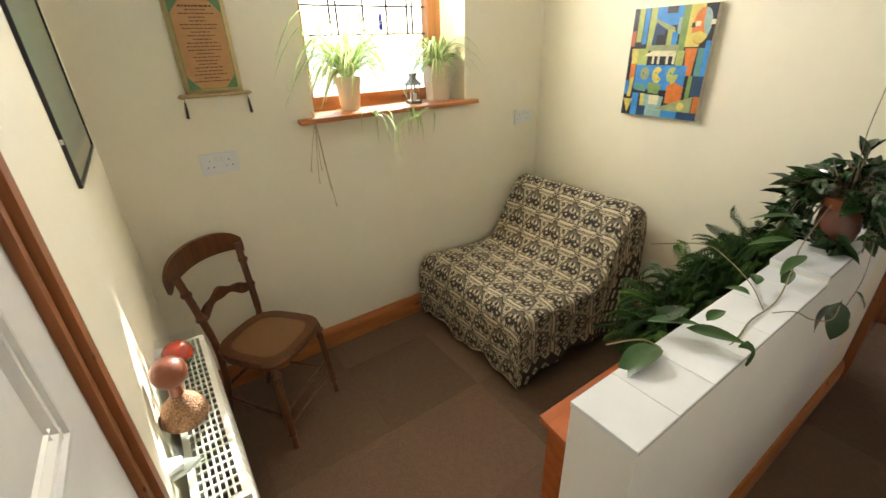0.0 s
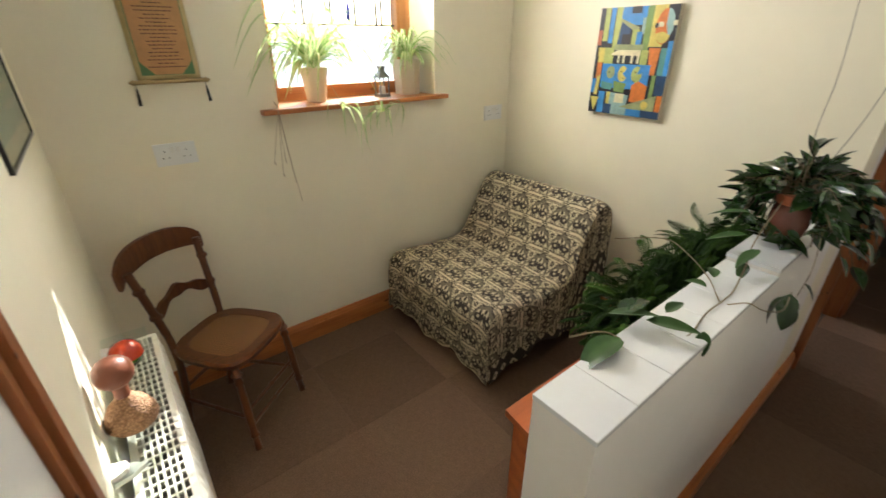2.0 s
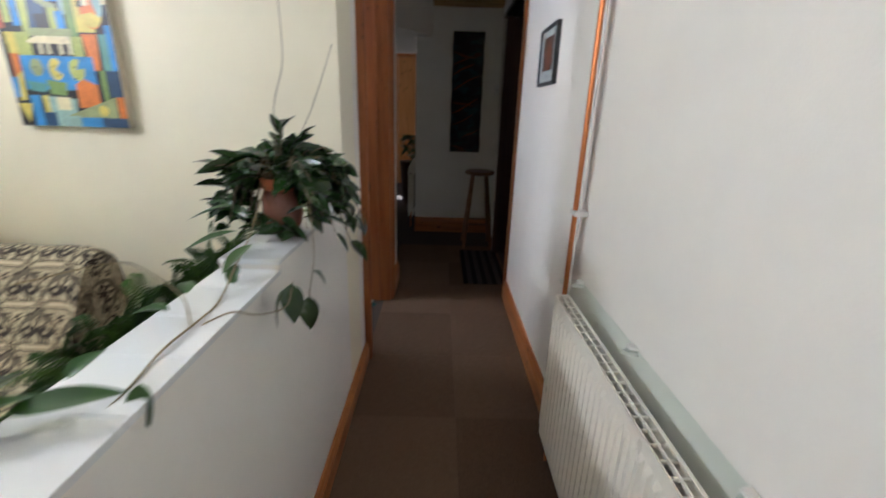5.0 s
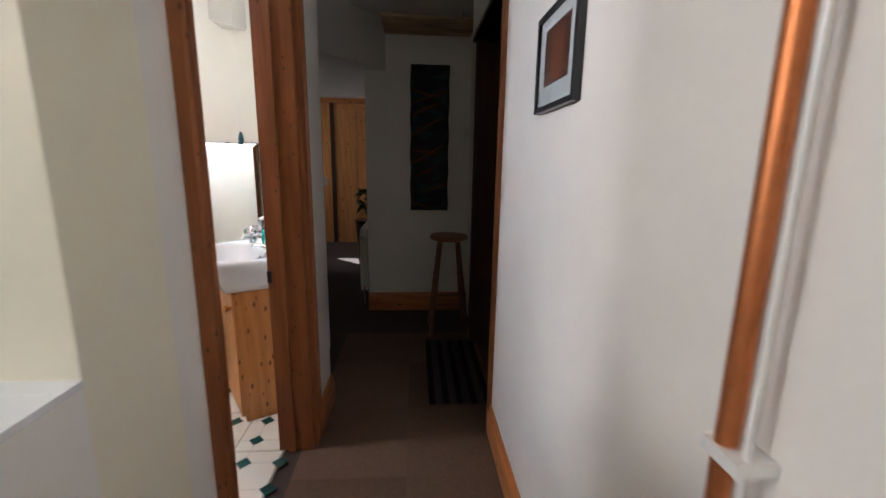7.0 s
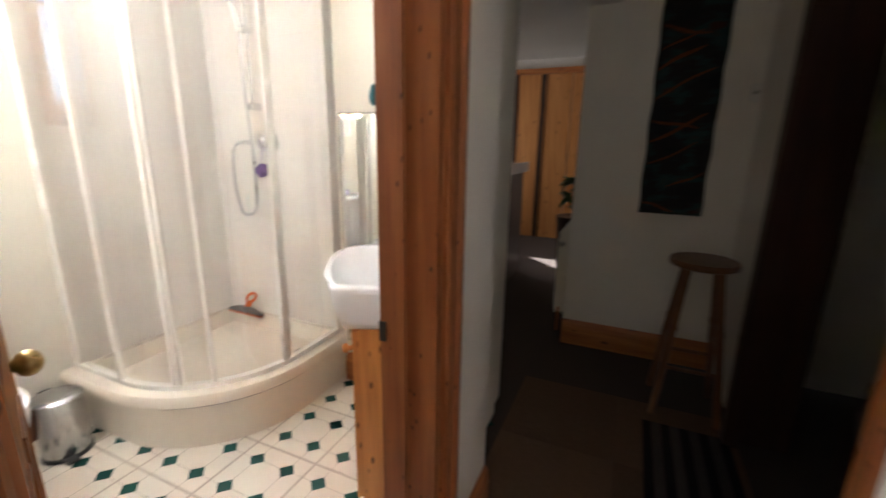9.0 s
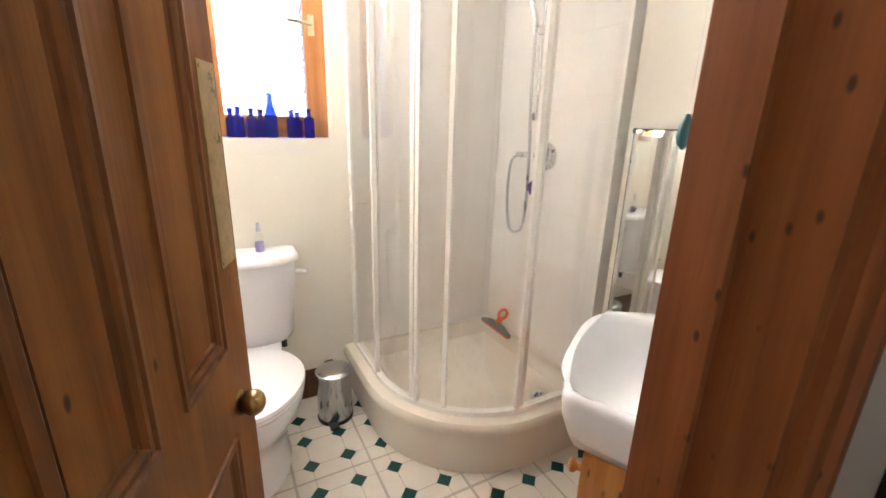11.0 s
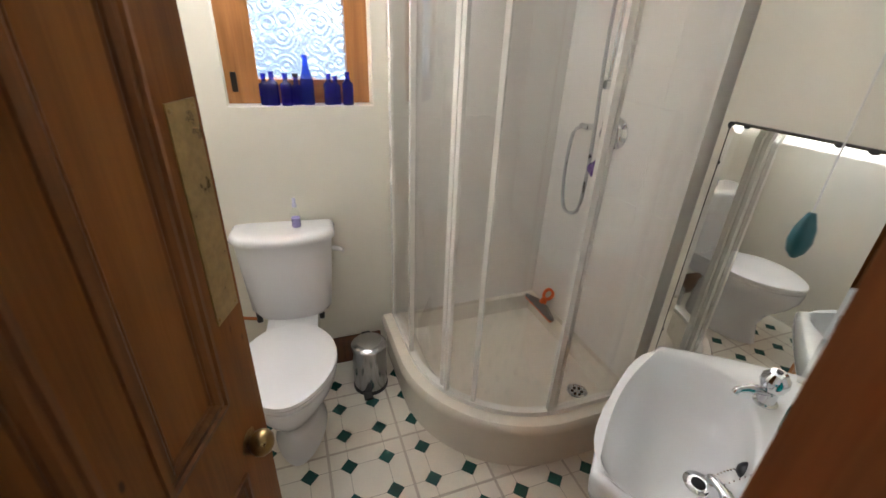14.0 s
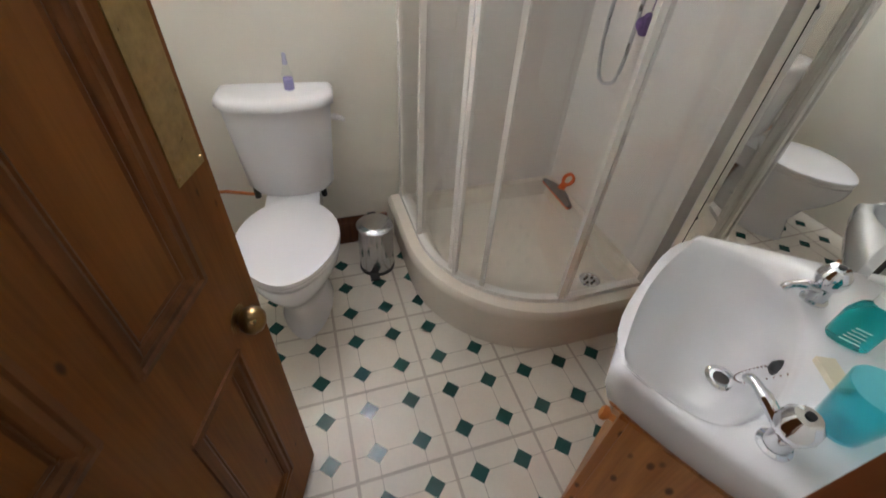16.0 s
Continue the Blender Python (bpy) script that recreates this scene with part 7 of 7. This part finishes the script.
def basin_unit():
    F1, F2 = Vector((-1.24, 1.245)), Vector((-1.5, 1.665))      # front edge of the corner basin
    corner = Vector((-0.955, 1.965))
    along_f = (F2 - F1).normalized()
    out = Vector((-along_f.y, along_f.x))                       # away from the corner
    if out.dot(corner - F1) > 0:
        out = -out

    def outline(d):
        """Outer plan: side, bowed front, side, then the two walls."""
        pts = []
        a, b = Vector((-0.955, 1.385)), Vector((-1.26, 1.965))
        for k in range(9):
            t = k / 8
            pts.append(a.lerp(F1, t) + out * -0.0 + (F1 - F2).normalized() * 0.012 * math.sin(math.pi * t))
        for k in range(1, 16):
            t = k / 16
            pts.append(F1.lerp(F2, t) + out * 0.035 * math.sin(math.pi * t))
        for k in range(9):
            t = k / 8
            pts.append(F2.lerp(b, t) + (F2 - F1).normalized() * 0.012 * math.sin(math.pi * t))
        pts += [b.lerp(corner, k / 8) for k in range(1, 9)] + [corner.lerp(a, k / 8) for k in range(1, 8)]
        c = Vector((-1.2, 1.6))
        return [(p + (c - p).normalized() * d) for p in pts]
    s = thing("corner_basin", "white ceramic corner basin set on a pine cabinet", "basin")
    bm = bmesh.new()
    outer = outline(0)
    n = len(outer)
    # bowl: a rounded shape in front of the taps
    bc = Vector((-1.265, 1.515))

    def bowl(k):
        res = []
        for p in outer:
            d = p - bc
            u, v = d.dot(along_f), d.dot(out)
            a = math.atan2(v, u)
            e = 0.62 if math.sin(a) > 0 else 0.85
            cu, cv = math.cos(a), math.sin(a)
            x = 0.236 * abs(cu) ** e * (1 if cu > 0 else -1)
            y = (0.15 if cv > 0 else 0.125) * abs(cv) ** e * (1 if cv > 0 else -1)
            res.append(bc + Vector((0.05, 0.036)) * max(0.0, 1 - k) + along_f * x * k + out * y * k)
        return res
    levels = [(outline(0.05), 0.664), (outline(0.03), 0.70), (outline(0.006), 0.76), (outer, 0.795), (outer, 0.808), (outline(0.004), 0.817), (outline(0.014), 0.822), (bowl(1.06), 0.821), (bowl(1.02), 0.816), (bowl(0.985), 0.80), (bowl(0.93), 0.77), (bowl(0.82), 0.725), (bowl(0.66), 0.697), (bowl(0.4), 0.682), (bowl(0.1), 0.674)]
    rings = [[bm.verts.new((p.x, p.y, z)) for p in o] for o, z in levels]
    for a, b in zip(rings, rings[1:]):
        for i in range(n):
            bm.faces.new((a[i], a[(i + 1) % n], b[(i + 1) % n], b[i]))
    bm.faces.new(rings[0])
    bm.faces.new(rings[-1])
    part("bowl", bm, CERAMIC, s, smooth=True).data.set_sharp_from_angle(angle=radians(100))
    bm = bmesh.new()
    lathe(bm, [(0.03, 0.0), (0.032, 0.004), (0.024, 0.006), (0.022, 0.003), (0, 0.003)], 28, (-1.217, 1.549, 0.674))
    part("waste", bm, CHROME, s, "chrome plug hole", smooth=True)
    bm = bmesh.new()
    lathe(bm, [(0.015, 0.0), (0.015, 0.0045), (0, 0.0045)], 20, (-1.217, 1.549, 0.674))
    part("waste_grid", bm, BLACK, s)
    bm = bmesh.new()
    lathe(bm, [(0.02, 0.0), (0.022, 0.01), (0.016, 0.02), (0.006, 0.026), (0, 0.027)], 20, (-1.165, 1.60, 0.752), Matrix.Rotation(radians(-35), 4, "Y"))
    part("plug", bm, BLACK, s, "black rubber plug", smooth=True)
    bm = bmesh.new()
    pts = curve_pts([(-1.17, 1.60, 0.775), (-1.195, 1.585, 0.735), (-1.20, 1.545, 0.715), (-1.175, 1.53, 0.735), (-1.145, 1.555, 0.80)], 7)
    for p in pts:
        lathe(bm, [(0, -0.003), (0.003, 0), (0, 0.003)], 6, p)
    part("plug_chain", bm, CHROME, s, "ball chain")
    for px, py, turn in ((-1.26, 1.742, -103), (-1.052, 1.398, 170)):
        tp = thing("basin_tap", "chrome basin tap with a ball top and lever", "tap", (px, py, 0.82), turn, group="basin taps")
        bm = bmesh.new()
        lathe(bm, [(0.025, 0), (0.025, 0.005), (0.019, 0.008), (0.017, 0.04)], 24)
        lathe(bm, [(0.017, 0.036), (0.024, 0.045), (0.029, 0.06), (0.027, 0.075), (0.018, 0.088), (0, 0.092)], 24)
        part("tap_body", bm, CHROME, tp, smooth=True)
        bm = bmesh.new()
        tube(bm, curve_pts([(0.005, 0, 0.032), (0.045, 0, 0.045), (0.082, 0, 0.047), (0.09, 0, 0.038)], 4), [0.011] * 6 + [0.008] * 7, 12)
        part("spout", bm, CHROME, tp, smooth=True)
        bm = bmesh.new()
        lathe(bm, [(0.007, 0), (0.007, 0.001), (0, 0.001)], 12, (0.0, 0, 0.092))
        part("tap_disc", bm, BLACK, tp)
    # pine cabinet under it
    c = thing("basin_cabinet", "knotty pine corner cabinet under the basin", "cabinet")
    body = [Vector((-0.955, 1.43)), F1 + Vector((0.05, 0.06)), F2 + Vector((0.07, 0.02)), Vector((-1.26, 1.965)), corner]
    bm = bmesh.new()
    prism(bm, [tuple(p) for p in body], 0.0, 0.664)
    part("carcass", bm, CAB_PINE, c, bevel=0.003)
    a, b = body[1], body[2]
    mid = (a + b) / 2
    d = (b - a).normalized()
    nn = Vector((-d.y, d.x))
    if nn.dot(mid - corner) < 0:
        nn = -nn
    bm = bmesh.new()
    prism(bm, [tuple(a + d * 0.006 + nn * 0.0), tuple(b - d * 0.006), tuple(b - d * 0.006 + nn * 0.02), tuple(a + d * 0.006 + nn * 0.02)], 0.03, 0.655)
    dr = part("cabinet_door", bm, CAB_PINE, c, bevel=0.003)
    bm = bmesh.new()
    k = a + d * 0.05 + nn * 0.02
    ang = math.atan2(nn.y, nn.x)
    lathe(bm, [(0.008, 0), (0.008, 0.012), (0.016, 0.02), (0.017, 0.028), (0.01, 0.034), (0, 0.035)], 18, (k.x, k.y, 0.58), Matrix.Rotation(ang, 4, "Z") @ Matrix.Rotation(radians(90), 4, "Y"))
    part("knob", bm, CAB_PINE, dr, "turned pine knob", smooth=True)
    # things on the basin
    Z = 0.8225
    o = thing("soap_dispenser", "teal liquid soap bottle with a white pump", "soap bottle", (-1.165, 1.705, Z), 30)
    teal, nt, bb = base("teal_soap")
    bb.inputs["Base Color"].default_value = (0.03, 0.55, 0.55, 1)
    bb.inputs["Roughness"].default_value = 0.1
    bb.inputs["Transmission Weight"].default_value = 0.92
    bb.inputs["IOR"].default_value = 1.35
    bm = bmesh.new()
    rings = []
    for w, dd, z in ((0.032, 0.021, 0.0), (0.035, 0.024, 0.004), (0.035, 0.024, 0.06), (0.027, 0.02, 0.082), (0.014, 0.014, 0.093), (0.013, 0.013, 0.10)):
        rings.append([bm.verts.new((w * math.copysign(abs(math.cos(q)) ** 0.7, math.cos(q)), dd * math.copysign(abs(math.sin(q)) ** 0.7, math.sin(q)), z)) for q in [2 * math.pi * k / 28 for k in range(28)]])
    for r0, r1 in zip(rings, rings[1:]):
        for i in range(28):
            bm.faces.new((r0[i], r0[(i + 1) % 28], r1[(i + 1) % 28], r1[i]))
    bm.faces.new(rings[0])
    bm.faces.new(rings[-1])
    part("bottle", bm, teal, o, smooth=True)
    bm = bmesh.new()
    for i in range(5):
        box(bm, -0.018 + 0.002 * i, 0.014 - 0.003 * (i % 2), -0.0252, -0.0246, 0.016 + i * 0.008, 0.018 + i * 0.008)
    part("label_print", bm, WHITE_GLOSS, o)
    bm = bmesh.new()
    lathe(bm, [(0.016, 0.098), (0.016, 0.115), (0.006, 0.117), (0.006, 0.135), (0, 0.135)], 20)
    tube(bm, [(0.012, 0, 0.14), (-0.012, 0, 0.141), (-0.045, 0, 0.136)], [0.011, 0.011, 0.006])
    part("pump", bm, WHITE_GLOSS, o, "white pump head", smooth=True)
    g = thing("tumbler", "turquoise translucent plastic tumbler", "cup", (-1.045, 1.52, Z))
    turq = clear_glass("turquoise_plastic", (0.50, 0.90, 0.94), 1.6)
    bm = bmesh.new()
    lathe(bm, [(0.0, 0.0), (0.031, 0.0), (0.034, 0.004), (0.044, 0.105), (0.042, 0.105), (0.032, 0.007), (0.0, 0.007)], 36)
    part("cup", bm, turq, g, smooth=True)
    k = thing("soap_bar", "worn cream bar of soap on the basin", "soap", (-1.115, 1.60, Z), -25)
    bm = bmesh.new()
    box(bm, -0.03, 0.03, -0.016, 0.016, 0, 0.012)
    part("bar", bm, plain("cream_soap", (0.75, 0.68, 0.5), 0.4, 0.05), k, bevel=0.005, smooth=True)


def mirror_wall():
    m, nt, b = base("mirror_silver")
    b.inputs["Base Color"].default_value = (0.86, 0.88, 0.86, 1)
    b.inputs["Metallic"].default_value = 1.0
    b.inputs["Roughness"].default_value = 0.015
    t = thing("wall_mirror", "tall mirror with tarnished edges standing behind the basin", "mirror", (-1.712, 1.97, 0.24))
    W, H = 0.43, 1.12
    bm = bmesh.new()
    o = [(0, 0), (W, 0), (W, H), (0, H)]
    i = [(0.02, 0.02), (W - 0.02, 0.02), (W - 0.02, H - 0.02), (0.02, H - 0.02)]
    vo = [bm.verts.new((x, -0.022, z)) for x, z in o]
    vi = [bm.verts.new((x, -0.026, z)) for x, z in i]
    for k in range(4):
        bm.faces.new((vo[k], vo[(k + 1) % 4], vi[(k + 1) % 4], vi[k]))
    bm.faces.new(vi)
    part("mirror_glass", bm, m, t)
    bm = bmesh.new()
    box(bm, -0.004, W + 0.004, -0.0215, 0, -0.004, H + 0.004)
    part("backing", bm, plain("mirror_edge", (0.05, 0.04, 0.03), 0.6), t)
    rnd = random.Random(5)
    for k in range(7):
        x, z = rnd.choice(((rnd.uniform(0, W), H - 0.004), (0.004, rnd.uniform(0.3, H))))
        bm = bmesh.new()
        lathe(bm, [(rnd.uniform(0.005, 0.012), 0), (0.003, 0.0006), (0, 0.0008)], 9, (x, -0.0225, z), Matrix.Rotation(radians(90), 4, "X"))
        part("desilvered_spot", bm, BLACK, t)
    p = thing("light_pull", "teal painted wooden light pull on a cord", "light pull", (-1.118, 1.313, 1.33))
    p.scale = (0.64, 0.64, 0.8)
    bm = bmesh.new()
    lathe(bm, [(0, 0), (0.005, 0.002), (0.015, 0.012), (0.019, 0.028), (0.016, 0.048), (0.009, 0.064), (0.006, 0.07), (0, 0.071)], 24)
    part("acorn", bm, plain("teal_paint", (0.02, 0.10, 0.11), 0.3, 0.1), p, smooth=True)
    bm = bmesh.new()
    tube(bm, [(0, 0, 0.068), (0, 0, (CEIL_Z - 1.33) / 0.8)], 0.0014, 6)
    part("cord", bm, WHITE_GLOSS, p)
    boxed("ceiling_switch", -0.03, 0.03, -0.03, 0.03, (CEIL_Z - 1.33) / 0.8 - 0.025, (CEIL_Z - 1.33) / 0.8, WHITE_GLOSS, p)
    q = thing("splash_tile_panel", "white splashback tiles with small pink flowers", "tiles", (-0.95, 1.40, 0.83))
    for k in range(4):
        for j in range(2):
            boxed("tile", -0.008, 0.0, 0.005 + 0.14 * k, 0.143 + 0.14 * k, 0.14 * j, 0.138 + 0.14 * j, TILE_WHITE, q, bevel=0.0015)
    pink = plain("pink_flower_print", (0.5, 0.2, 0.2), 0.3)
    rnd = random.Random(3)
    for k in range(26):
        bm = bmesh.new()
        y, z = rnd.uniform(0.02, 0.55), rnd.uniform(0.01, 0.27)
        lathe(bm, [(0.006, 0), (0.005, 0.0006), (0, 0.0007)], 6, (-0.0082, y, z), Matrix.Rotation(radians(-90), 4, "Y"))
        part("flower_print", bm, pink, q)


bathroom_floor()
shower()
toilet()
blue_bottles()
basin_unit()
mirror_wall()
